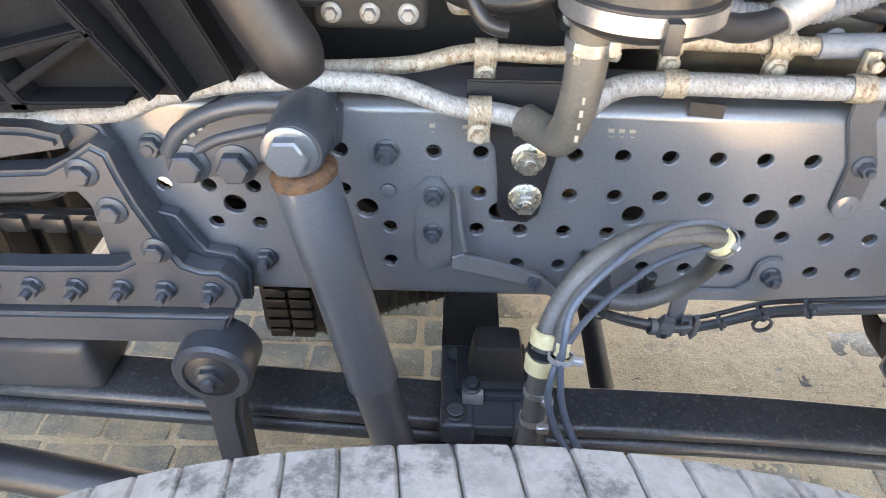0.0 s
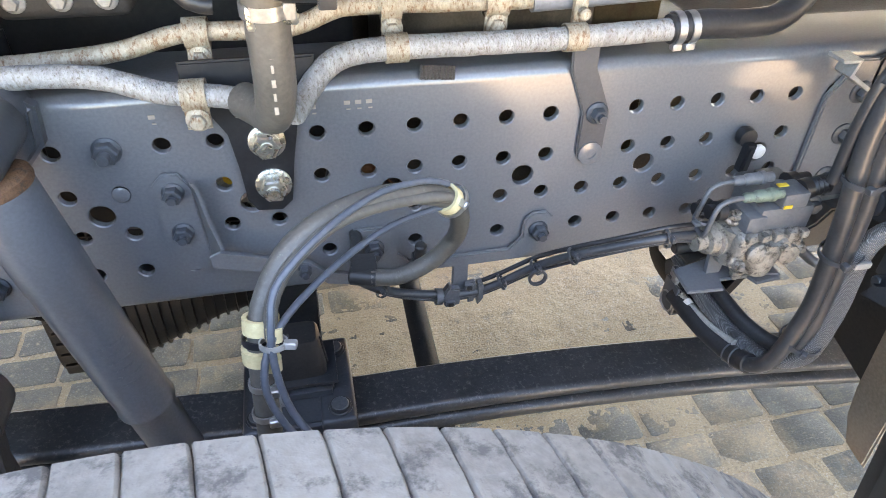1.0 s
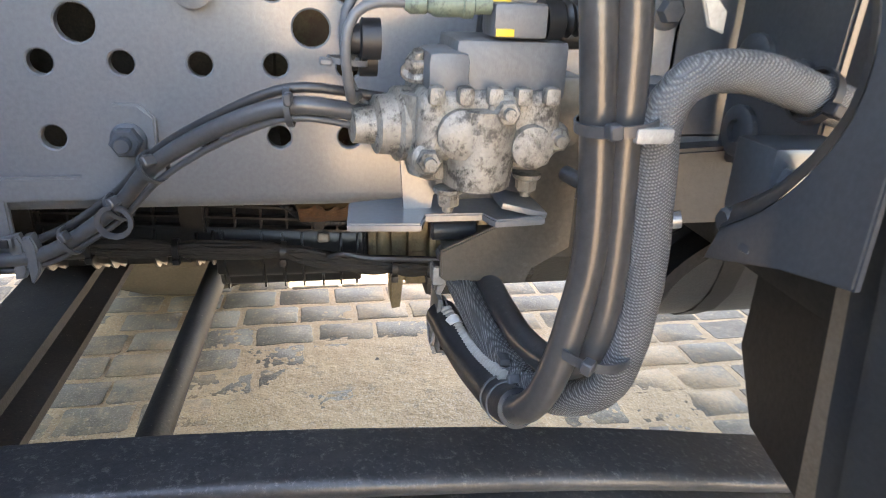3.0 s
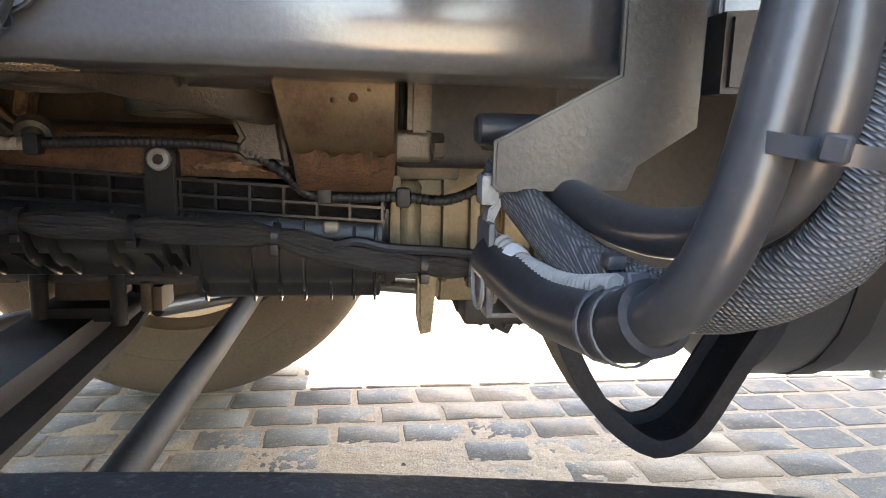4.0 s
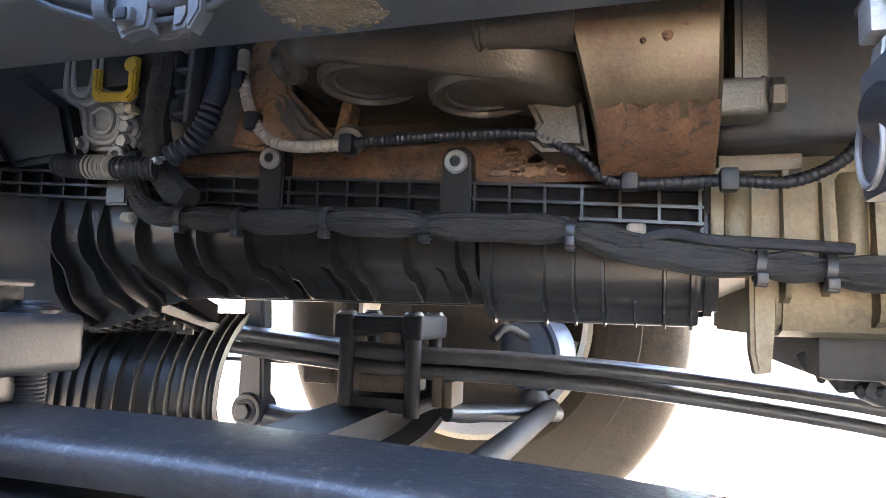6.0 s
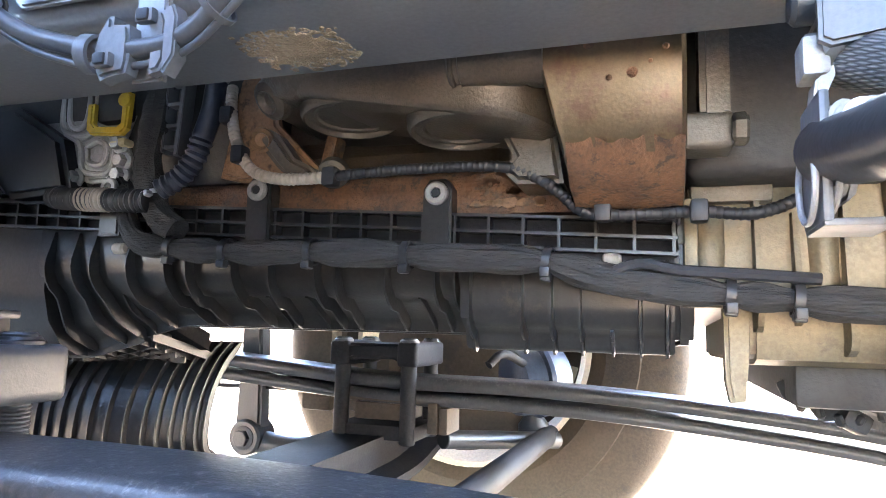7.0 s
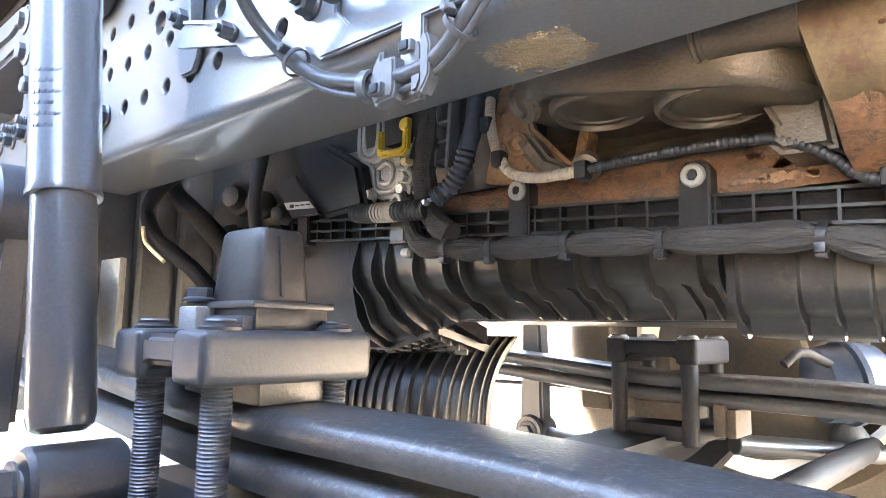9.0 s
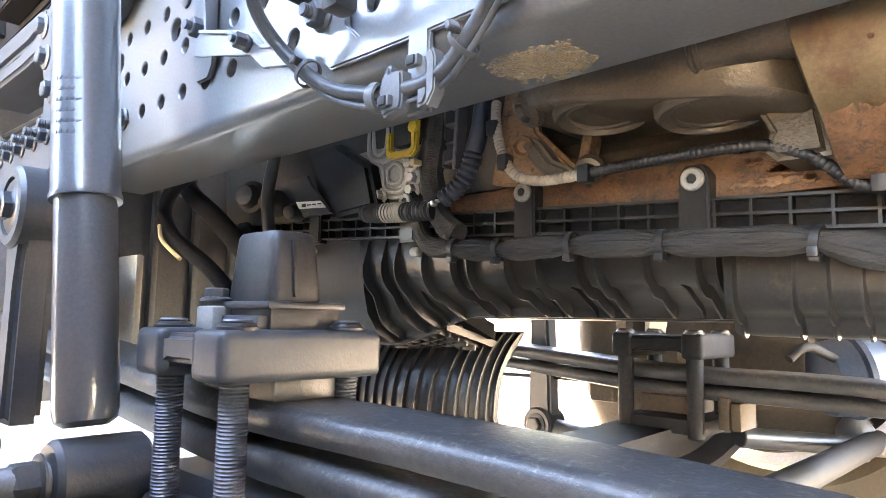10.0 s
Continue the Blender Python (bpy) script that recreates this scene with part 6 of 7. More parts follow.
for j in range(5):
    y = 0.306 + j * 0.0165
    bar = []
    for i in range(8):
        x = -0.245 + i * 0.0190
        k = (y - 0.306) / 0.066
        bar.append([(x, yy_, (foot(x) - 0.004) * (1 - k) + 0.492 * k - dz) for yy_, dz in ((y - 0.0012, 0), (y + 0.0012, 0), (y + 0.0012, 0.007), (y - 0.0012, 0.007))])
    rr_ = [[bm.verts.new(p) for p in r] for r in bar]
    for a, b in zip(rr_, rr_[1:]):
        for q in range(4):
            bm.faces.new((a[q], a[(q + 1) % 4], b[(q + 1) % 4], b[q]))
    bm.faces.new(rr_[0])
    bm.faces.new(rr_[-1])
lathe(bm, (-0.118, 0.338, 0.520), (0.02, -0.42, -1), [(0, 0.011), (0.017, 0.011), (0.017, 0.0085), (0.002, 0.0085)], 18, cap=False)
part("grid_ribs", bm, M_SUMP, sump, "crossed ribs under the pan")
bm = B()
prism(bm, [(0.312, 0.545), (0.385, 0.520), (0.385, 0.500), (0.312, 0.528)], 'x', -0.25, -0.09)
part("grid_back", bm, M_MATT, sump)
for x in (0.2395, 0.0685, -0.10, -0.28):
    bm = B()
    z = flange_z(x) - 0.006
    prism(bm, [(x - 0.0125, z - 0.012), (x + 0.0125, z - 0.012), (x + 0.0125, z + 0.040), (x + 0.007, z + 0.048), (x - 0.007, z + 0.048), (x - 0.0125, z + 0.040)], 'y', 0.2295, 0.248, 0.002)
    tab = part("tab", bm, M_SUMP, sump)
    bm = B()
    lathe(bm, (x, 0.2295, z + 0.0355), OUT, [(0, 0.0098), (0.003, 0.0098), (0.0045, 0.0084), (0.0045, 0.0046), (0.0015, 0.0040)], 28)
    head = part("bolt", bm, M_ALUGREY, tab, "pale socket head bolt")
    # black disc painted in for the dark of the recess
    bm = B()
    lathe(bm, (x, 0.2262, z + 0.0355), OUT, [(0, 0.0044), (0.0006, 0.0042)], 6)
    part("socket", bm, M_BLACK, head)
for x, z in ((-0.090, 0.601), (-0.29, 0.613), (0.372, 0.586)):
    bm = B()
    rod(bm, (x, 0.230, z), (x + 0.014, 0.230, z), 0.0055, 12)
    part("peg", bm, M_TAN, sump)

# fabric-wrapped loom along the sump
wrap = thing("wrapped_loom", (0.2, 0.205, 0.57), "dark fabric-wrapped cable loom tied along the sump", "cable")
WL = [(-0.085, 0.235, 0.66), (-0.07, 0.225, 0.625), (-0.04, 0.210, 0.603), (0.0, 0.206, 0.597), (0.06, 0.205, 0.593), (0.14, 0.205, 0.592), (0.225, 0.204, 0.588), (0.290, 0.204, 0.585), (0.335, 0.203, 0.582), (0.375, 0.203, 0.571), (0.415, 0.202, 0.564), (0.455, 0.200, 0.559), (0.51, 0.198, 0.555), (0.62, 0.20, 0.55)]
TIES = (0.0, 0.058, 0.14, 0.225, 0.335, 0.457, 0.497)


def pinched(s):
    """Narrow at each tie, fuller between them."""
    return 1.04 - sum(0.34 * math.exp(-((s - 0.12 - x * 1.004) / 0.013) ** 2) for x in TIES) + 0.10 * noise.noise((s * 18, 4, 0))


part("wrap", tube(B(), WL, 0.0091, 40, 0.003, pinched, 1.15, 0.20), M_FABRIC, wrap)
bm = B()
tube(bm, [(0.375, 0.2, 0.572), (0.40, 0.195, 0.580), (0.425, 0.193, 0.575), (0.47, 0.193, 0.572), (0.51, 0.193, 0.569)], 0.004, 8)
part("wire", bm, M_RUBBER, wrap)
for p, d in (((0.335, 0.203, 0.582), (1, 0, -0.15)), ((0.225, 0.204, 0.588), (1, 0, 0)), ((0.14, 0.205, 0.592), (1, 0, 0)), ((0.058, 0.205, 0.593), (1, 0, 0)), ((0.457, 0.2, 0.559), (1, 0, -0.1)), ((0.497, 0.199, 0.556), (1, 0, -0.1)), ((0.0, 0.206, 0.597), (1, 0, -0.1))):
    part("cable_tie", band(B(), p, d, 0.0100, 0.006, 0.0016, (0, -0.6, -1)), M_PLASTIC, wrap)
for p in ((0.335, 0.190, 0.574), (0.457, 0.187, 0.550), (0.497, 0.187, 0.547)):
    bm = B()
    box(bm, p, (0.007, 0.004, 0.007), 0.001)
    part("tie_lock", bm, M_PLASTIC, wrap)
thin = thing("sensor_cable", (0.2, 0.2, 0.66), "thin grey convoluted sensor cable across the block", "cable")
bm = B()
tube(bm, [(0.045, 0.215, 0.745), (0.050, 0.208, 0.725), (0.056, 0.204, 0.706), (0.062, 0.202, 0.690), (0.074, 0.20, 0.670), (0.088, 0.20, 0.659), (0.111, 0.20, 0.6535), (0.135, 0.20, 0.653), (0.158, 0.20, 0.6535)], 0.0050, 12, 0.0012, convoluted(0.0042, 0.09))
part("sleeve", bm, M_TAN, thin)
bm = B()
tube(bm, [(0.155, 0.20, 0.6535), (0.195, 0.20, 0.6555), (0.245, 0.20, 0.6565), (0.300, 0.20, 0.6545), (0.325, 0.20, 0.646), (0.343, 0.20, 0.634), (0.362, 0.20, 0.618), (0.39, 0.20, 0.615), (0.439, 0.20, 0.616), (0.476, 0.20, 0.614), (0.51, 0.205, 0.63), (0.53, 0.21, 0.66)], 0.0043, 12, 0.0014, convoluted(0.0044, 0.09))
part("sleeve", bm, M_BLACK, thin)
for p in ((0.050, 0.205, 0.715), (0.068, 0.20, 0.677), (0.157, 0.20, 0.653), (0.375, 0.199, 0.618), (0.439, 0.199, 0.616)):
    bm = B()
    box(bm, p, (0.012, 0.014, 0.016), 0.003)
    part("clip", bm, M_BLACK, thin)

# bell housing and gearbox
bell = thing("bell_housing", (0.5, 0.45, 0.48), "golden cast aluminium bell housing with vertical ribs", "bell housing")
bm = B()
prism(bm, [(0.248, 0.66), (0.242, 0.62), (0.240, 0.58), (0.244, 0.555), (0.72, 0.545), (0.72, 0.9), (0.245, 0.9)], 'x', 0.434, 0.575, 0.004)
part("shell", bm, M_BELL, bell)
bm = B()
prism(bm, [(0.242, 0.56), (0.241, 0.530), (0.246, 0.516), (0.262, 0.512), (0.30, 0.510), (0.72, 0.505), (0.72, 0.555), (0.25, 0.56)], 'x', 0.474, 0.575, 0.004)
part("lower_shell", bm, M_BELL, bell)
for x0_, x1_, z0_, z1_ in ((0.476, 0.483, 0.535, 0.662), (0.501, 0.508, 0.540, 0.62), (0.532, 0.540, 0.52, 0.66), (0.560, 0.566, 0.52, 0.66)):
    bm = B()                                # tall wedge ribs
    loft(bm, [[(x0_, 0.246, z), (x0_ + 0.0015, 0.240 - d, z), (x1_ - 0.0015, 0.240 - d, z), (x1_, 0.246, z)] for z, d in ((z1_, 0.003), (z0_ + (z1_ - z0_) * 0.5, 0.008), (z0_ + 0.012, 0.014), (z0_ + 0.004, 0.010), (z0_, 0.0))])
    part("rib", bm, M_BELL, bell)
for x_, r_ in ((0.4475, 0.012), (0.522, 0.011)):
    bm = B()
    lathe(bm, (x_, 0.246, 0.552), (0, 0, 1), [(0, r_ * 0.8), (0.01, r_), (0.07, r_), (0.075, r_ * 0.7)], 20)
    part("column", bm, M_BELL, bell)
bm = B()
box(bm, (0.463, 0.240, 0.646), (0.056, 0.014, 0.036), 0.004)
part("machined_pad", bm, M_DULLIRON, bell)
bm = B()
prism(bm, [(0.456, 0.60), (0.475, 0.60), (0.473, 0.52), (0.470, 0.486), (0.460, 0.484), (0.457, 0.50)], 'y', 0.240, 0.266, 0.003)
part("post", bm, M_BELL, bell)
# near-black colour stands for the rail's shadow on this housing
bm = B()
box(bm, (0.50, 0.26, 0.70), (0.14, 0.12, 0.12), 0.012, seg=3)
part("upper_housing", bm, M_DEEP, bell, "upper housing with the rail shadow put into its colour")
bm = B()
box(bm, (0.442, 0.165, 0.659), (0.031, 0.03, 0.024), 0.005, seg=3)
rod(bm, (0.456, 0.155, 0.659), (0.466, 0.155, 0.659), 0.0105, 6)
prism(bm, [(0.438, 0.665), (0.456, 0.665), (0.456, 0.80), (0.438, 0.80)], 'y', 0.150, 0.19, 0.004)
part("dowel", bm, M_DULLIRON, bell)
bm = B()
box(bm, (0.435, 0.241, 0.592), (0.01, 0.016, 0.08), 0.003)
part("flange", bm, M_BELL, bell)
gear = thing("gearbox", (1.0, 0.5, 0.44), "dark gearbox casing behind the bell housing", "gearbox")
bm = B()
prism(bm, [(0.30, 0.52), (0.36, 0.455), (0.60, 0.445), (0.68, 0.50), (0.70, 0.85), (0.30, 0.85)], 'x', 0.575, 1.6, 0.02, 3)
box(bm, (0.545, 0.45, 0.497), (0.075, 0.34, 0.034), 0.006)
part("casing", bm, M_DEEP, gear)
for i in range(7):
    bm = B()
    k = noise.random_unit_vector()
    box(bm, (0.515 + 0.014 * i, 0.33 + 0.012 * (i % 3), 0.492 - 0.008 * (i % 4)), (0.020, 0.022, 0.016), 0.004, (k.x * 30, k.y * 30, k.z * 30))
    rod(bm, (0.515 + 0.014 * i, 0.32, 0.49 - 0.008 * (i % 4)), (0.519 + 0.014 * i, 0.32, 0.474 - 0.005 * (i % 3)), 0.0035, 8)
    part("shift_linkage", bm, M_DEEP, gear)

# bent strap that carries the silencer
cradle = thing("bent_strap", (0.66, 0.2, 0.4), "dark steel strap bent into a deep U", "strap")
line = spline([(0.555, 0.2, 0.53), (0.567, 0.2, 0.492), (0.60, 0.2, 0.438), (0.640, 0.2, 0.405), (0.668, 0.2, 0.400), (0.70, 0.2, 0.418), (0.735, 0.2, 0.478), (0.765, 0.2, 0.525), (0.80, 0.2, 0.565), (0.87, 0.2, 0.61), (0.95, 0.2, 0.66)], 0.012)
bm = B()
rings = []
for i, p in enumerate(line):
    d = (line[min(i + 1, len(line) - 1)] - line[max(i - 1, 0)]).normalized()
    nrm = Vector((-d.z, 0, d.x))
    rings.append([bm.verts.new(p + Vector((0, dy, 0)) + nrm * k) for dy, k in ((-0.045, 0.016), (-0.049, 0.016), (-0.049, 0), (0.012, 0), (0.012, 0.016), (0.008, 0.016), (0.008, 0.004), (-0.045, 0.004))])
for a, b in zip(rings, rings[1:]):
    for i in range(8):
        bm.faces.new((a[i], a[(i + 1) % 8], b[(i + 1) % 8], b[i]))
part("band", bm, M_STRAP, cradle)
# flat black discs stand for the dark of two open holes
for x, z in ((0.590, 0.465), (0.610, 0.438)):
    bm = B()
    lathe(bm, (x, 0.182, z), (0.7, -0.1, 0.6), [(0, 0.006), (0.004, 0.006)], 12)
    part("rivet", bm, M_BLACK, cradle)

# ---- ancillaries at the engine's front ----
comp = thing("air_compressor", (-0.15, 0.3, 0.66), "cast aluminium unit with looped sealing rims", "compressor")
bm = B()
prism(bm, [(-0.245, 0.80), (-0.245, 0.715), (-0.20, 0.705), (-0.187, 0.72), (-0.170, 0.697), (-0.172, 0.680), (-0.144, 0.671), (-0.090, 0.671), (-0.080, 0.682), (-0.092, 0.714), (-0.080, 0.74), (-0.080, 0.80)], 'y', 0.241, 0.30, 0.004)
part("body", bm, M_ALUGREY, comp)


def rim_loop(pts, r=0.0032):
    P = [(x, 0.2405, z) for x, z in pts]
    return tube(B(), P + [P[0]], r, 8, 0.004)


for loop_ in ([(-0.181, 0.775), (-0.1815, 0.735), (-0.169, 0.723), (-0.150, 0.721), (-0.140, 0.730), (-0.141, 0.775)], [(-0.173, 0.775), (-0.172, 0.738), (-0.160, 0.729), (-0.149, 0.738), (-0.149, 0.775)],
              [(-0.176, 0.724), (-0.156, 0.712), (-0.151, 0.687), (-0.139, 0.680), (-0.118, 0.680), (-0.110, 0.692), (-0.112, 0.712), (-0.130, 0.727), (-0.150, 0.719)], [(-0.146, 0.708), (-0.142, 0.692), (-0.124, 0.690), (-0.120, 0.706), (-0.132, 0.714)]):
    part("sealing_rim", rim_loop(loop_), M_GASKET, comp, "pale cast sealing rim")
for x, z in ((-0.236, 0.737), (-0.155, 0.676), (-0.096, 0.690), (-0.101, 0.708), (-0.195, 0.712), (-0.098, 0.676)):
    part("bolt", bolt_mesh((x, 0.240, z), OUT, flats=0.012, high=0.008, flange=0.010), M_GASKET, comp)
bm = B()
box(bm, (-0.098, 0.236, 0.708), (0.020, 0.014, 0.008), 0.003)
part("clip", bm, M_CREAM, comp)
yc = thing("yellow_lock", (-0.108, 0.235, 0.725), "yellow plastic connector lock lever", "connector")
bm = B()
prism(bm, [(-0.134, 0.748), (-0.134, 0.722), (-0.128, 0.716), (-0.090, 0.714), (-0.083, 0.720), (-0.081, 0.756), (-0.088, 0.758), (-0.091, 0.742), (-0.091, 0.726), (-0.096, 0.722), (-0.122, 0.724), (-0.126, 0.728), (-0.126, 0.748)], 'y', 0.224, 0.233, 0.002)
lathe(bm, (-0.086, 0.226, 0.748), OUT, [(0, 0.007), (0.004, 0.007), (0.005, 0.005)], 14)
part("lever", bm, M_YELLOW, yc)
bm = B()
box(bm, (-0.108, 0.245, 0.748), (0.040, 0.03, 0.036), 0.005)
part("housing", bm, M_BLACK, yc)
duct = thing("cable_strap", (-0.05, 0.22, 0.63), "black taped cable strand hanging down to the loom", "cable")
bm = B()
tube(bm, [(-0.047, 0.235, 0.82), (-0.047, 0.228, 0.76), (-0.047, 0.222, 0.714), (-0.049, 0.220, 0.680), (-0.040, 0.217, 0.651), (-0.024, 0.213, 0.628), (0.002, 0.208, 0.612)], 0.0135, 24, 0.004, wrinkled(3, 0.2), 0.8, 0.2)
part("wrap", bm, M_FABRIC, duct)
part("cable_tie", band(B(), (-0.037, 0.216, 0.647), (0.4, 0, -1), 0.0135, 0.004, 0.0012, (0.5, -1, 0)), M_STEEL, duct)
bm = B()
tube(bm, [(-0.030, 0.205, 0.641), (-0.074, 0.203, 0.643), (-0.105, 0.203, 0.645), (-0.122, 0.206, 0.646), (-0.15, 0.21, 0.65)], 0.0105, 14, 0.0014, convoluted(0.0055, 0.09))
part("sleeve", bm, M_PLASTIC, duct)
part("collar", tube(B(), [(-0.074, 0.203, 0.643), (-0.090, 0.203, 0.644), (-0.106, 0.203, 0.645)], 0.0112, 14, 0.0013, convoluted(0.005, 0.06)), M_TAN, duct, "pale corrugated end")
BP = [(0.024, 0.232, 0.80), (0.022, 0.222, 0.753), (0.020, 0.220, 0.727), (0.013, 0.219, 0.703), (0.006, 0.218, 0.682), (-0.008, 0.216, 0.664), (-0.026, 0.213, 0.653)]
part("dark_pipe", tube(B(), BP, 0.0098, 14, 0.0014, lambda s: 1 + (0.10 * math.sin(2 * math.pi * s / 0.0065) if s > 0.10 or s < 0.05 else 0.0)), M_NAVY, duct, "dark blue corrugated pipe")
lad = thing("ladder_bracket", (-0.025, 0.228, 0.69), "grey ribbed plastic ladder-shaped holder", "bracket")
for (xa, za), (xb, zb) in (((-0.034, 0.80), (-0.038, 0.692)), ((-0.013, 0.80), (-0.020, 0.688))):
    bm = B()
    prism(bm, [(xb - 0.0025, zb), (xb + 0.0025, zb), (xa + 0.0025, za), (xa - 0.0025, za)], 'y', 0.222, 0.238, 0.0008)
    part("rail", bm, M_GREYPLASTIC, lad)
for i in range(4):
    bm = B()
    box(bm, (-0.0285 + i * 0.0015, 0.230, 0.697 + i * 0.021), (0.019, 0.012, 0.0035), 0.0008)
    part("rung", bm, M_GREYPLASTIC, lad)
ecu = thing("control_unit", (-0.22, 0.22, 0.66), "black control unit box with a white labelled tab", "control unit")
bm = B()
prism(bm, [(-0.292, 0.748), (-0.229, 0.752), (-0.165, 0.715), (-0.148, 0.660), (-0.225, 0.654), (-0.262, 0.675)], 'y', 0.222, 0.30, 0.006)
part("case", bm, M_BLACK, ecu)
bm = B()
prism(bm, [(-0.324, 0.709), (-0.275, 0.714), (-0.265, 0.700), (-0.219, 0.657), (-0.280, 0.657), (-0.298, 0.680)], 'y', 0.2115, 0.2165, 0.0012)
part("tab", bm, M_PLASTIC, ecu)
bm = B()
prism(bm, [(-0.296, 0.6795), (-0.242, 0.6755), (-0.230, 0.6655), (-0.288, 0.6695)], 'y', 0.2098, 0.2115)
lab = part("label", bm, M_WHITE, ecu, "white printed label")
for i in range(4):
    bm = B()
    box(bm, (-0.277 + i * 0.0115, 0.2094, 0.6727 - i * 0.0004), (0.008, 0.0008, 0.0015 + (i == 0) * 0.003), 0, (0, 4, 0))
    part("print_bar", bm, M_BLACK, lab)

hoses = thing("coolant_hose", (-0.5, 0.2, 0.6), "black rubber coolant hoses beside the front of the engine", "hose")
part("hose", tube(B(), [(-0.60, 0.20, 0.745), (-0.556, 0.19, 0.717), (-0.481, 0.19, 0.675), (-0.407, 0.19, 0.628), (-0.36, 0.20, 0.585), (-0.345, 0.215, 0.54)], 0.015, 16), M_MATT, hoses)
part("hose", tube(B(), [(-0.50, 0.16, 0.74), (-0.541, 0.15, 0.716), (-0.565, 0.15, 0.684), (-0.530, 0.15, 0.644), (-0.470, 0.15, 0.617), (-0.417, 0.16, 0.585), (-0.395, 0.19, 0.54)], 0.0115, 16), M_MATT, hoses)
part("hose", tube(B(), [(-0.345, 0.225, 0.95), (-0.346, 0.21, 0.78), (-0.35, 0.2, 0.70), (-0.345, 0.2, 0.65), (-0.33, 0.2, 0.62)], 0.009, 12), M_RUBBER, hoses)
bm = B()
tube(bm, [(-0.545, 0.135, 0.66), (-0.525, 0.132, 0.635), (-0.47, 0.135, 0.605)], 0.003, 8)
part("wire", bm, M_CREAM, hoses)
for i, (x, z, w) in enumerate(((-0.44, 0.705, 0.05), (-0.38, 0.69, 0.04), (-0.32, 0.672, 0.03), (-0.46, 0.655, 0.03))):
    bm = B()
    lathe(bm, (x, 0.235, z), (0.4, -1, -0.1 * i), [(0, w * 0.5), (0.012, w * 0.5), (0.016, w * 0.38), (0.03, w * 0.3), (0.032, w * 0.2)], 20)
    solo("pipe_stub", bm, M_DEEP, "dirty cast pipe stub on the engine front", "pipe", "pipe stubs on the engine")
front = thing("radiator_shroud", (-0.8, 0.48, 0.45), "dark plastic shroud ahead of the engine", "shroud")
bm = B()
box(bm, (-0.86, 0.48, 0.78), (0.10, 0.72, 0.66), 0.03)
part("shell", bm, M_DEEP, front)
bm = B()
box(bm, (-0.745, 0.151, 0.595), (0.16, 0.012, 0.03), 0.003)
part("arm", bm, M_DEEP, front)
for i in range(9):
    bm = B()
    box(bm, (-0.805, 0.16 + i * 0.08, 0.78), (0.02, 0.012, 0.60), 0.003)
    part("rib", bm, M_DEEP, front)
bm = B()
box(bm, (-0.655, 0.140, 0.545), (0.075, 0.012, 0.15), 0.004)
solo("light_panel", bm, M_TAN, "pale dusty panel ahead of the sump", "panel")
bm = B()
box(bm, (-0.70, 0.05, 0.545), (0.16, 0.11, 0.10), 0.02, seg=3)
fbk = thing("front_bracket", (-0.70, 0.05, 0.50), "grey cast bracket at the spring's front", "bracket")
part("body", bm, M_CAST, fbk)
bm = B()
lathe(bm, (-0.70, 0.05, 0.59), (0, 0, 1), [(0, 0.045), (0.012, 0.045), (0.014, 0.038), (0.03, 0.036)], 24)
part("seat", bm, M_CAST, fbk)
bm = B()
lathe(bm, (-0.70, 0.05, 0.622), (0, 0, 1), [(0, 0.034), (0.008, 0.036), (0.012, 0.031), (0.02, 0.033), (0.026, 0.027)], 24)
solo("rubber_mount", bm, M_RUST, "rusty topped rubber mount", "mount")

# ---- far side ----
fs = thing("leaf_spring", (-0.06, 0.83, 0.38), "far dark leaf spring pair across the axle", "leaf spring")
part("leaf", leaf(0.800, 0.885, 0.004, 0.026), M_SPRING, fs)
part("leaf", leaf(0.802, 0.885, 0.032, 0.024, 0.004), M_SPRING, fs)
bm = B()
box(bm, (-0.05, 0.850, 0.388), (0.10, 0.080, 0.030), 0.004)
box(bm, (-0.05, 0.846, 0.409), (0.15, 0.086, 0.008), 0.002)
part("spacer", bm, M_FARTYRE, fs)
bm = B()
box(bm, (0.050, 0.835, 0.382), (0.018, 0.08, 0.052), 0.004)
box(bm, (0.068, 0.835, 0.378), (0.016, 0.074, 0.044), 0.004)
part("stop_block", bm, M_FARTYRE, fs)
clamp_plate(-0.132, 0.029, 0.768, 0.918, 0.467, 0.509, "far cast spring clamp plate on U-bolts, darkened for shade", False, 0.036, 0.019, 0.017)
fw = thing("road_wheel", (-0.03, 1.4, 0.0), "far tyre with brown dusty inner sidewall", "wheel")
bm = B()
lathe(bm, (-0.02, 1.255, 0.504), (0, 1, 0), [(0.05, 0.28), (0.016, 0.315), (0.008, 0.322), (0.008, 0.330), (0.0, 0.345), (0.0, 0.395), (0.003, 0.398), (0.003, 0.404), (0.006, 0.44), (0.011, 0.452), (0.012, 0.460), (0.024, 0.480), (0.037, 0.497), (0.06, 0.504), (0.27, 0.504), (0.30, 0.48), (0.31, 0.40), (0.30, 0.28)], 96, cap=False)
part("tyre", bm, M_FARTYRE, fw)
bm = B()
lathe(bm, (-0.02, 1.262, 0.504), (0, 1, 0), [(0.02, 0.285), (0.0, 0.290), (0.0, 0.278), (0.03, 0.272), (0.05, 0.262), (0.16, 0.258), (0.165, 0.20)], 72, cap=False)
part("rim", bm, M_RIM, fw, "pale dusty steel rim")
bm = B()                                   # wheel disc with open hand holes
ringv = [[bm.verts.new((-0.02 + r_ * math.cos(a * math.pi / 40), 1.415 + (0.26 - r_) * 0.15, 0.504 + r_ * math.sin(a * math.pi / 40))) for a in range(80)] for r_ in (0.262, 0.249, 0.212, 0.10)]
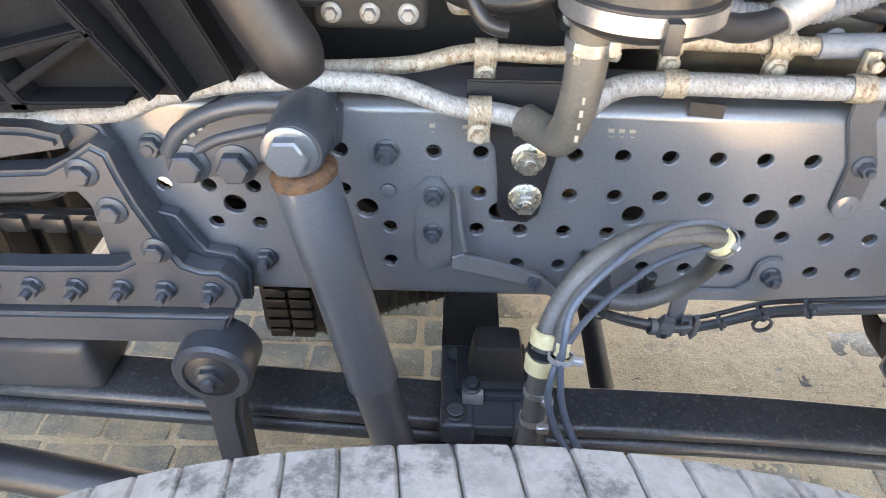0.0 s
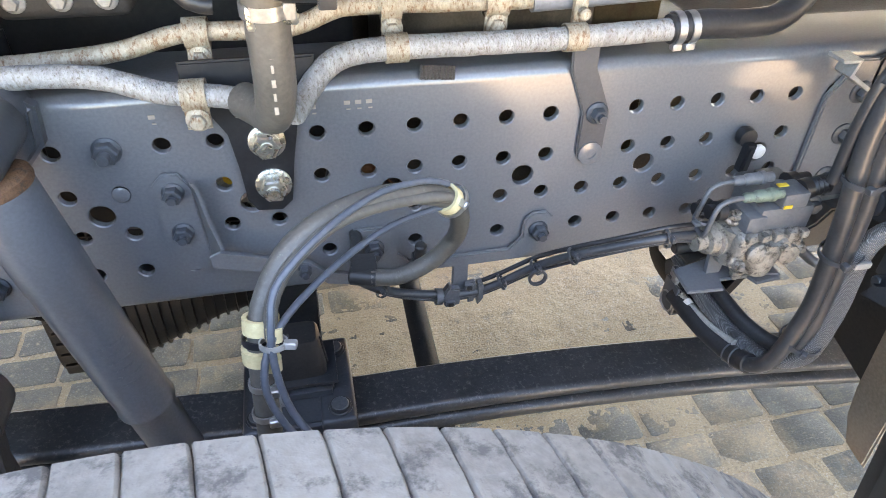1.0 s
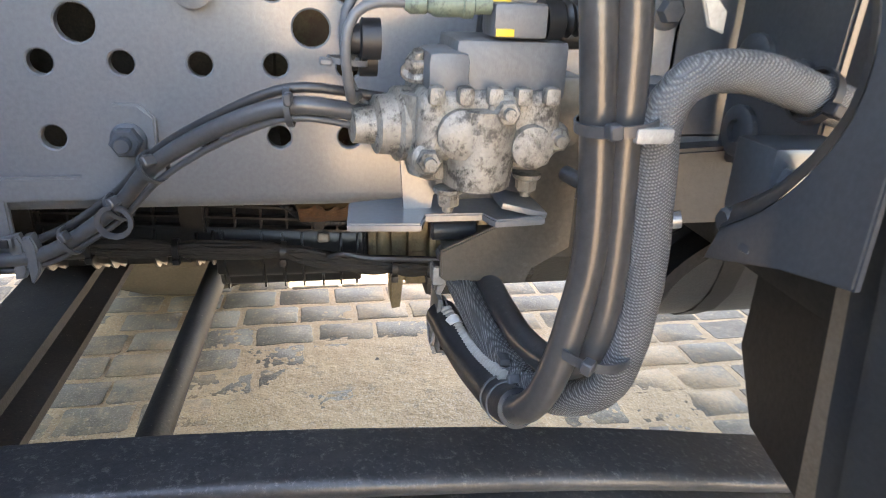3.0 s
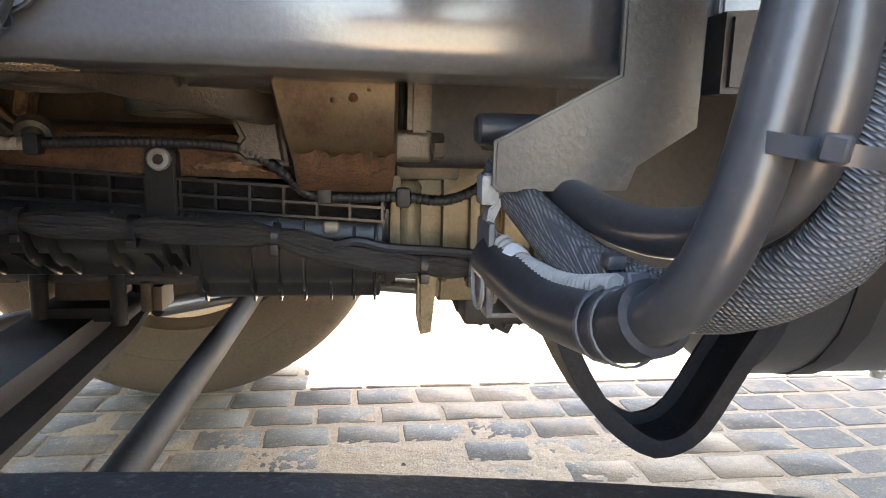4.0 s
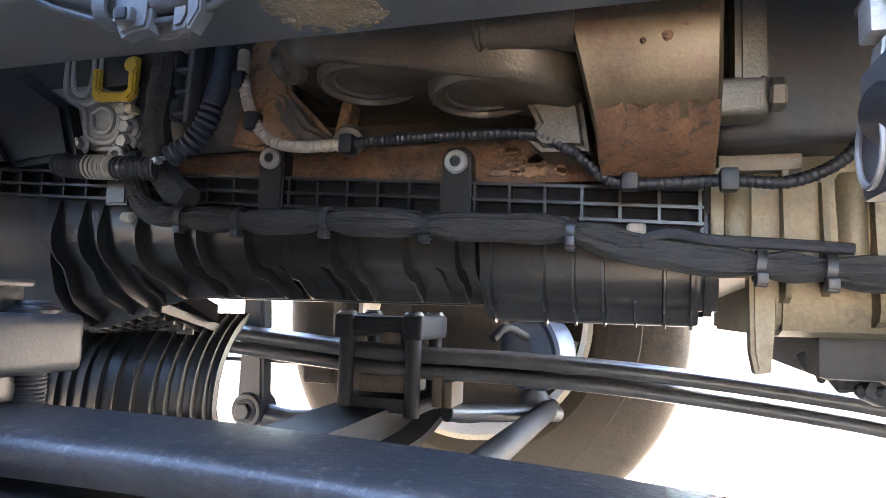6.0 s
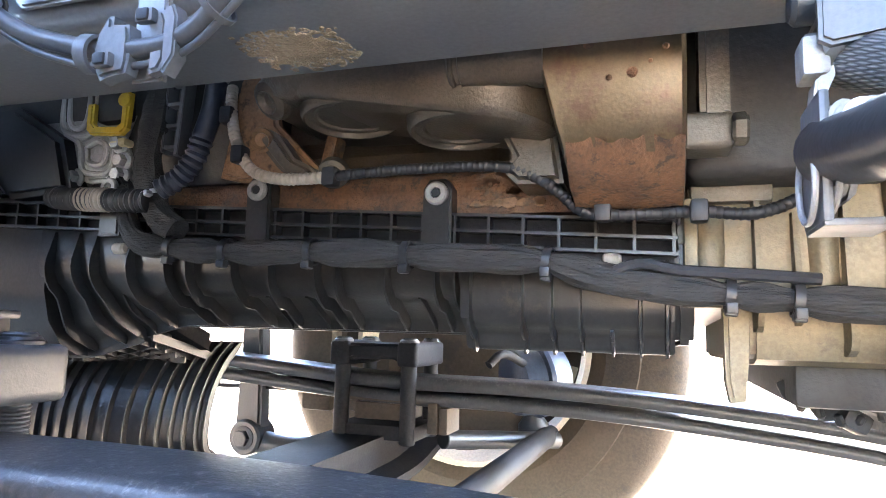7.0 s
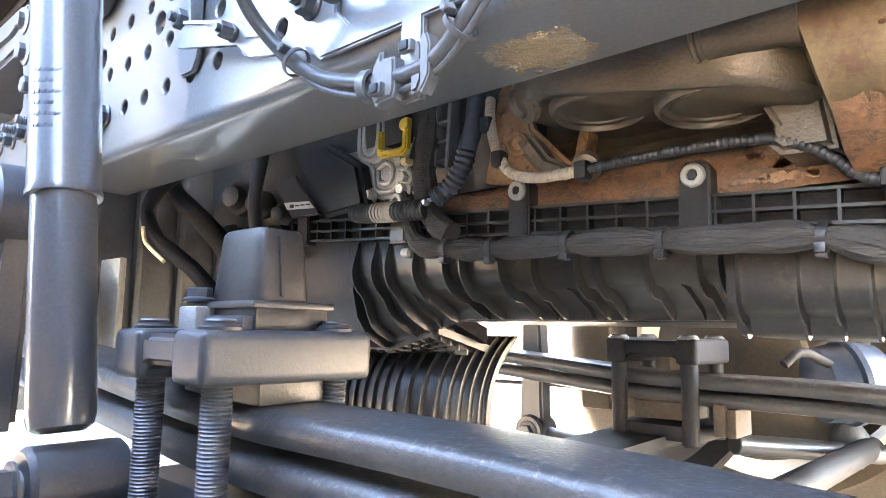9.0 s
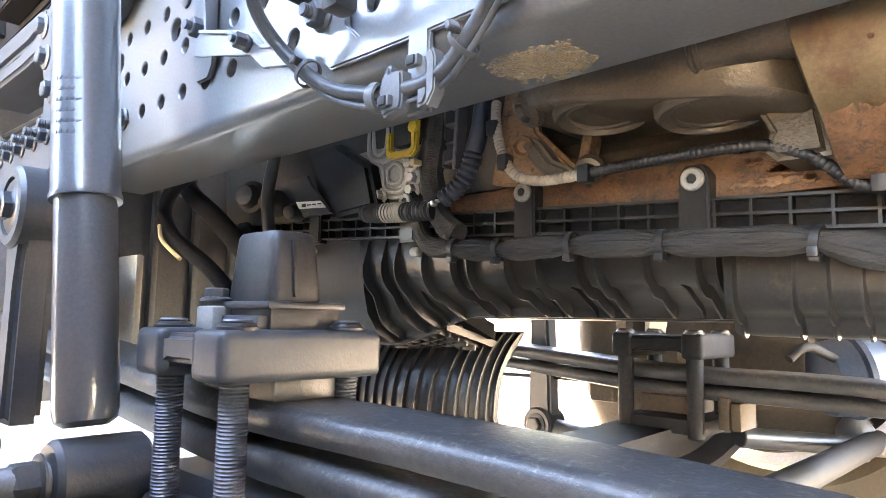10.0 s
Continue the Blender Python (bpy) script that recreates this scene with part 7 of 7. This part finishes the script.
for k, (ra, rb) in enumerate(zip(ringv, ringv[1:])):
    for a in range(80):
        if k != 1 or a % 8 > 4:
            bm.faces.new((ra[a], ra[(a + 1) % 80], rb[(a + 1) % 80], rb[a]))
bmesh.ops.solidify(bm, geom=bm.faces[:], thickness=0.008)
part("disc", bm, M_FARTYRE, fw)
bm = B()
lathe(bm, (-0.03, 1.14, 0.47), (0, 1, 0), [(0, 0.10), (0.01, 0.12), (0.06, 0.12), (0.08, 0.21), (0.10, 0.215), (0.13, 0.215)], 48)
part("brake_drum", bm, M_FARTYRE, fw, "brown dusty brake")
arm = thing("drop_arm", (-0.38, 0.93, 0.3), "grey forged stabiliser link with a bolted eye", "link")
bm = B()
lathe(bm, (-0.385, 0.90, 0.305), (0, 1, 0), [(0, 0.032), (0.005, 0.036), (0.06, 0.036), (0.065, 0.032)], 28)
prism(bm, [(-0.415, 0.32), (-0.355, 0.32), (-0.36, 0.47), (-0.37, 0.62), (-0.41, 0.62), (-0.41, 0.47)], 'y', 0.91, 0.95, 0.006)
part("arm", bm, M_CAST, arm)
part("bolt", bolt_mesh((-0.385, 0.90, 0.305), OUT, flats=0.03, high=0.012, flange=0.024), M_CAST, arm)
bm = B()
tube(bm, [(-0.385, 0.93, 0.30), (-0.30, 0.94, 0.285), (-0.20, 0.95, 0.30), (-0.12, 0.95, 0.33)], 0.024, 14, 0.02)
part("bar", bm, M_CAST, arm)
chamber = thing("brake_chamber", (0.17, 1.05, 0.35), "blue painted brake chamber beside the far axle end", "brake chamber")
bm = B()
lathe(bm, (0.13, 1.03, 0.43), (0.6, 0.5, 0.1), [(0, 0.03), (0.01, 0.065), (0.05, 0.07), (0.055, 0.076), (0.065, 0.076), (0.07, 0.07), (0.11, 0.06), (0.12, 0.02)], 32)
part("can", bm, M_BLUEPAINT, chamber)
bm = B()
tube(bm, [(0.165, 1.0, 0.47), (0.14, 0.93, 0.49), (0.12, 0.90, 0.47)], 0.008, 10)
part("fitting", bm, M_STRAP, chamber)
bm = B()
box(bm, (-0.3, 1.06, 0.50), (0.07, 0.05, 0.30), 0.01)
box(bm, (-0.2, 1.12, 0.42), (0.11, 0.08, 0.16), 0.03)
solo("steering_knuckle", bm, M_FARTYRE, "brown dusty steering knuckle inside the far wheel", "knuckle")
bm = B()
tube(bm, [(-0.6, 0.95, 0.40), (-0.3, 0.93, 0.405), (-0.1, 0.93, 0.40), (0.05, 0.94, 0.38)], 0.005, 8)
solo("brake_line", bm, M_RUBBER, "thin black brake line near the far spring", "cable")
bm = B()
rod(bm, (0.03, 0.92, 0.33), (0.2, 1.2, 0.30), 0.018, 16)
solo("drag_link", bm, M_DARK, "dark drag link at the far wheel", "link")
# plate with two large bolts seen through the bracket's cutout
rp = thing("rear_support_plate", (0.78, -0.08, 0.80), "grey steel support plate with two large bolts", "plate")
bm = B()
prism(bm, [(-0.16, 0.80), (-0.005, 0.80), (-0.005, 0.99), (-0.16, 0.99)], 'x', 0.780, 0.790, 0.002)
part("plate", bm, M_CHASSIS, rp)
for y, z in ((-0.055, 0.925), (-0.092, 0.935)):
    part("bolt", bolt_mesh((0.78, y, z), (-1, 0, 0), flats=0.024, high=0.014, flange=0.018, stud=0.01), M_CAST, rp)
zc = thing("edge_clip", (0.57, -0.03, 0.93), "small grey bent clip over the rail edge", "clip")
bm = B()
prism(bm, [(0.612, 0.98), (0.636, 0.98), (0.637, 0.865), (0.650, 0.852), (0.650, 0.838), (0.638, 0.842), (0.630, 0.862), (0.614, 0.868)], 'y', -0.056, -0.052, 0.001)
prism(bm, [(0.544, 0.968), (0.568, 0.967), (0.564, 0.950), (0.592, 0.933), (0.590, 0.929), (0.559, 0.948), (0.563, 0.963), (0.544, 0.964)], 'y', -0.056, -0.030, 0.0006)
part("sheet", bm, M_ALUGREY, zc)

# tank and side skirt beyond, seen under the rail at the rear
tank = thing("air_tank", (1.15, 0.2, 0.3), "dark cylindrical air tank behind the wheel arch", "tank")
bm = B()
lathe(bm, (0.80, 0.42, 0.545), (1, 0, 0), [(0, 0.06), (0.02, 0.14), (0.05, 0.165), (0.75, 0.165), (0.78, 0.14), (0.80, 0.05)], 40)
part("drum", bm, M_DARK, tank)
for x_ in (0.93, 1.35):
    part("tank_strap", band(B(), (x_, 0.42, 0.545), (1, 0, 0), 0.165, 0.035, 0.003, (0, -1, 0.3)), M_BLACK, tank)
bm = B()
lathe(bm, (1.10, 0.42, 0.383), (0, 0, -1), [(0, 0.014), (0.012, 0.014), (0.014, 0.010), (0.024, 0.008)], 14)
part("drain_plug", bm, M_STEEL, tank)
bm = B()
box(bm, (1.82, -0.30, 0.66), (1.2, 0.62, 0.58), 0.04, seg=3)
solo("battery_box", bm, M_DARK, "dark side box behind the mudguard", "box")

# ---- upper left plastics, upper engine, unseen boxes that block light ----
stepw = thing("plastic_shroud", (-0.6, -0.1, 1.0), "black ribbed plastic panel of the cab step", "panel")
bm = B()
prism(bm, [(-1.25, 0.955), (-0.577, 0.955), (-0.463, 0.962), (-0.423, 0.977), (-0.387, 0.977), (-0.358, 0.988), (-0.338, 0.996), (-0.301, 1.012), (-0.268, 1.07), (-0.268, 1.30), (-1.25, 1.30)], 'y', -0.034, -0.024, 0.003)
part("sheet", bm, M_MATT, stepw)
for (x0, z0), (x1, z1), w0, w1 in (((-0.500, 1.130), (-0.405, 0.988), 0.012, 0.006), ((-0.444, 1.130), (-0.374, 0.988), 0.013, 0.006), ((-0.383, 1.130), (-0.327, 1.008), 0.014, 0.005),
                                   ((-0.440, 1.050), (-0.530, 0.996), 0.007, 0.009), ((-0.57, 1.016), (-0.445, 1.050), 0.013, 0.007), ((-0.70, 0.972), (-0.519, 0.978), 0.012, 0.011),
                                   ((-0.530, 0.978), (-0.430, 0.984), 0.010, 0.004), ((-0.60, 1.13), (-0.528, 0.975), 0.016, 0.014), ((-0.72, 1.13), (-0.66, 0.97), 0.012, 0.010), ((-0.84, 1.13), (-0.78, 0.97), 0.012, 0.010)):
    bm = B()
    k = math.hypot(x1 - x0, z1 - z0)
    nx, nz_ = -(z1 - z0) / k, (x1 - x0) / k
    prism(bm, [(x0 + nx * w0 / 2, z0 + nz_ * w0 / 2), (x1 + nx * w1 / 2, z1 + nz_ * w1 / 2), (x1 - nx * w1 / 2, z1 - nz_ * w1 / 2), (x0 - nx * w0 / 2, z0 - nz_ * w0 / 2)], 'y', -0.068, -0.033, 0.002)
    part("rib", bm, M_MATT, stepw)
bm = B()
tube(bm, [(-0.37, -0.13, 1.30), (-0.335, -0.13, 1.22), (-0.31, -0.13, 1.17), (-0.277, -0.13, 1.10), (-0.250, -0.13, 1.052), (-0.244, -0.13, 1.041)], 0.026, 20, shape=lambda s: 1.0 if s < 0.26 else max(0.55, 1 - ((s - 0.26) / 0.03) ** 2 * 0.5))
strut = thing("cab_tilt_strut", (-0.25, -0.13, 1.03), "black rounded plastic strut end of the cab", "strut")
part("tube", bm, M_BLACK, strut)
bm = B()
lathe(bm, (-0.285, -0.13, 1.117), (-0.5, 0, 0.86), [(0, 0.0262), (0, 0.0272), (0.006, 0.0272), (0.006, 0.0262)], 24, cap=False)
part("collar", bm, M_PLASTIC, strut)
ue = thing("upper_engine", (0, 0.5, 0.95), "dim engine parts above the chassis rail", "engine")
bm = B()
box(bm, (-0.05, 0.52, 1.20), (1.1, 0.62, 0.40), 0.05)
part("cover", bm, M_DEEP, ue)
for i, (x, z, w, h_, m_) in enumerate(((-0.22, 1.045, 0.12, 0.08, M_DEEP), (-0.11, 1.05, 0.06, 0.07, M_YZINC), (0.17, 1.02, 0.28, 0.035, M_BLOCK), (0.02, 1.04, 0.08, 0.08, M_DEEP), (0.42, 1.05, 0.16, 0.09, M_ALUGREY), (-0.36, 1.03, 0.10, 0.06, M_PLASTIC), (0.56, 1.06, 0.1, 0.1, M_ALUGREY))):
    bm = B()
    box(bm, (x, 0.12 + 0.02 * (i % 2), z), (w, 0.09, h_), 0.012, seg=3)
    blob = part("housing", bm, m_, ue)
    for k in range(3):
        part("bolt", bolt_mesh((x - w / 3 + k * w / 3, 0.074 + 0.02 * (i % 2), z - h_ * 0.25), OUT, flats=0.012, high=0.008, flange=0.011), M_ALUGREY, blob)
for i in range(4):
    bm = B()
    tube(bm, [(-0.4 + i * 0.2, 0.09, 1.10), (-0.33 + i * 0.2, 0.08, 1.045), (-0.25 + i * 0.2, 0.085, 1.04), (-0.2 + i * 0.2, 0.1, 1.08)], 0.009 + 0.003 * (i % 2), 10)
    part("hose", bm, M_RUBBER, ue)
# unseen box above the engine, added to block sun and sky
cab = thing("cab_light_block", (-0.6, 0.6, 1.4), "unseen box in place of the cab, added to block sun and sky", "cab")
bm = B()
box(bm, (-0.85, 0.70, 2.33), (3.0, 2.0, 1.9), 0.12, seg=3)
part("shell", bm, M_UNSEEN, cab)
# unseen box further back, added to keep the sun off rail and ground
body = thing("body_light_block", (2.6, 0.5, 1.1), "unseen box in place of a load body, added to block the sun", "truck body")
bm = B()
box(bm, (2.94, 0.48, 2.30), (4.52, 2.45, 2.20), 0.06)
part("shell", bm, M_UNSEEN, body)

# unseen box ahead of the wheel, added to darken the front left
step_box = thing("step_light_block", (-1.28, -0.46, 0.35), "unseen box ahead of the front wheel, added to block front light", "step")
bm = B()
box(bm, (-1.28, -0.46, 0.86), (0.60, 0.60, 1.02), 0.05, seg=3)
part("shell", bm, M_UNSEEN, step_box)

# unseen box ahead of wheels and radiator, keeps light from the engine bay
front_box = thing("front_light_block", (-1.35, 0.48, 0.30), "unseen box across the front, added to block light", "bumper")
bm = B()
box(bm, (-1.42, 0.48, 0.86), (0.30, 2.44, 1.10), 0.10, seg=3)
part("shell", bm, M_UNSEEN, front_box)

# ---- paving ----
bm = B()
NU, NV = 270, 210
sand_rows = []
for i in range(NU + 1):
    row = []
    for j in range(NV + 1):
        x, y = -0.15 + 1.35 * i / NU, 0.12 + 1.05 * j / NV
        q = ((x - 0.55) / 0.62) ** 2 + ((y - 0.62) / 0.42) ** 2
        z = 0.0062 * math.exp(-q * 1.1) - 0.0030 + 0.0018 * noise.noise((x * 9, y * 9, 2.0)) + 0.0014 * noise.noise((x * 31, y * 31, 5.0)) + 0.0012 * noise.noise((x * 95, y * 95, 7.0))
        row.append(bm.verts.new((x, y, z if 0 < i < NU and 0 < j < NV else -0.011)))
    sand_rows.append(row)
for a, c in zip(sand_rows, sand_rows[1:]):
    for j in range(NV):
        bm.faces.new((a[j], c[j], c[j + 1], a[j + 1]))
sand = link_mesh("sand_drift", bm, M_SAND)
sand.parent = ground
tagged(sand, "pale brown sand drifted over the pavers", kind="stuff")
rng = random.Random(5)
PW, PH = 0.152, 0.105
shapes = []
for k in range(6):
    t = B()
    w, h, c = PW / 2 - 0.0055, PH / 2 - 0.0055, 0.010
    pts = []
    for sx, sy, q0 in ((1, 1, 0), (-1, 1, 1), (-1, -1, 2), (1, -1, 3)):
        for q in (0, 0.5, 1.0):
            a = (q0 + q) * math.pi / 2
            pts.append((sx * (w - c) + c * math.cos(a) + rng.uniform(-0.003, 0.0025), sy * (h - c) + c * math.sin(a) + rng.uniform(-0.003, 0.0025)))
        nx, ny = ((0, 1), (-1, 0), (0, -1), (1, 0))[q0]
        pts.append((nx * w * (1 + rng.uniform(-0.05, 0.02)) + rng.uniform(-0.012, 0.012) * abs(ny), ny * h * (1 + rng.uniform(-0.08, 0.03)) + rng.uniform(-0.008, 0.008) * abs(nx)))
    lo = [t.verts.new((u, v, -0.012)) for u, v in pts]
    mid = [t.verts.new((u, v, -0.0022)) for u, v in pts]
    hi = [t.verts.new((u * 0.972, v * 0.95, rng.uniform(-0.0006, 0.0006))) for u, v in pts]
    for a, b in ((lo, mid), (mid, hi)):
        for i in range(16):
            t.faces.new((a[i], a[(i + 1) % 16], b[(i + 1) % 16], b[i]))
    t.faces.new(hi)
    me = bpy.data.meshes.new("paver")
    t.to_mesh(me)
    t.free()
    me.materials.append(M_PAVER)
    for p in me.polygons:
        p.use_smooth = True
    me.set_sharp_from_angle(angle=radians(60))
    shapes.append(me)
verts, faces = [], []
base = [([v.co.copy() for v in me.vertices], [tuple(p.vertices) for p in me.polygons]) for me in shapes]
for j in range(-22, 80):
    y = j * PH
    for i in range(-35, 46):
        x = i * PW + (PW / 2 if j % 2 else 0) + 0.03 * math.sin(j * 2.3) + rng.uniform(-0.006, 0.006)
        yy_ = y + rng.uniform(-0.003, 0.003)
        k, a, dz = rng.randrange(6), rng.uniform(-0.03, 0.03) + (math.pi if rng.random() < 0.5 else 0), rng.uniform(-0.0016, 0.0012)
        if -0.40 < x < 1.40 and -0.30 < yy_ < 2.10:
            ob = new("paver", shapes[k])
            ob.parent = ground
            ob.matrix_basis = Matrix.LocRotScale((x, yy_, dz), Euler((rng.uniform(-0.01, 0.01), rng.uniform(-0.01, 0.01), a)), None)
        else:
            m = Matrix.LocRotScale((x, yy_, dz), Euler((0, 0, a)), None)
            n0 = len(verts)
            vs, fs_ = base[k]
            verts += [tuple(m @ v) for v in vs]
            faces += [tuple(n0 + q for q in f) for f in fs_]
me = bpy.data.meshes.new("paving_field")
me.from_pydata(verts, [], faces)
me.materials.append(M_PAVER)
field = new("paving_field", me)
field.parent = ground
tagged(field, "worn concrete pavers of the yard", kind="stuff")
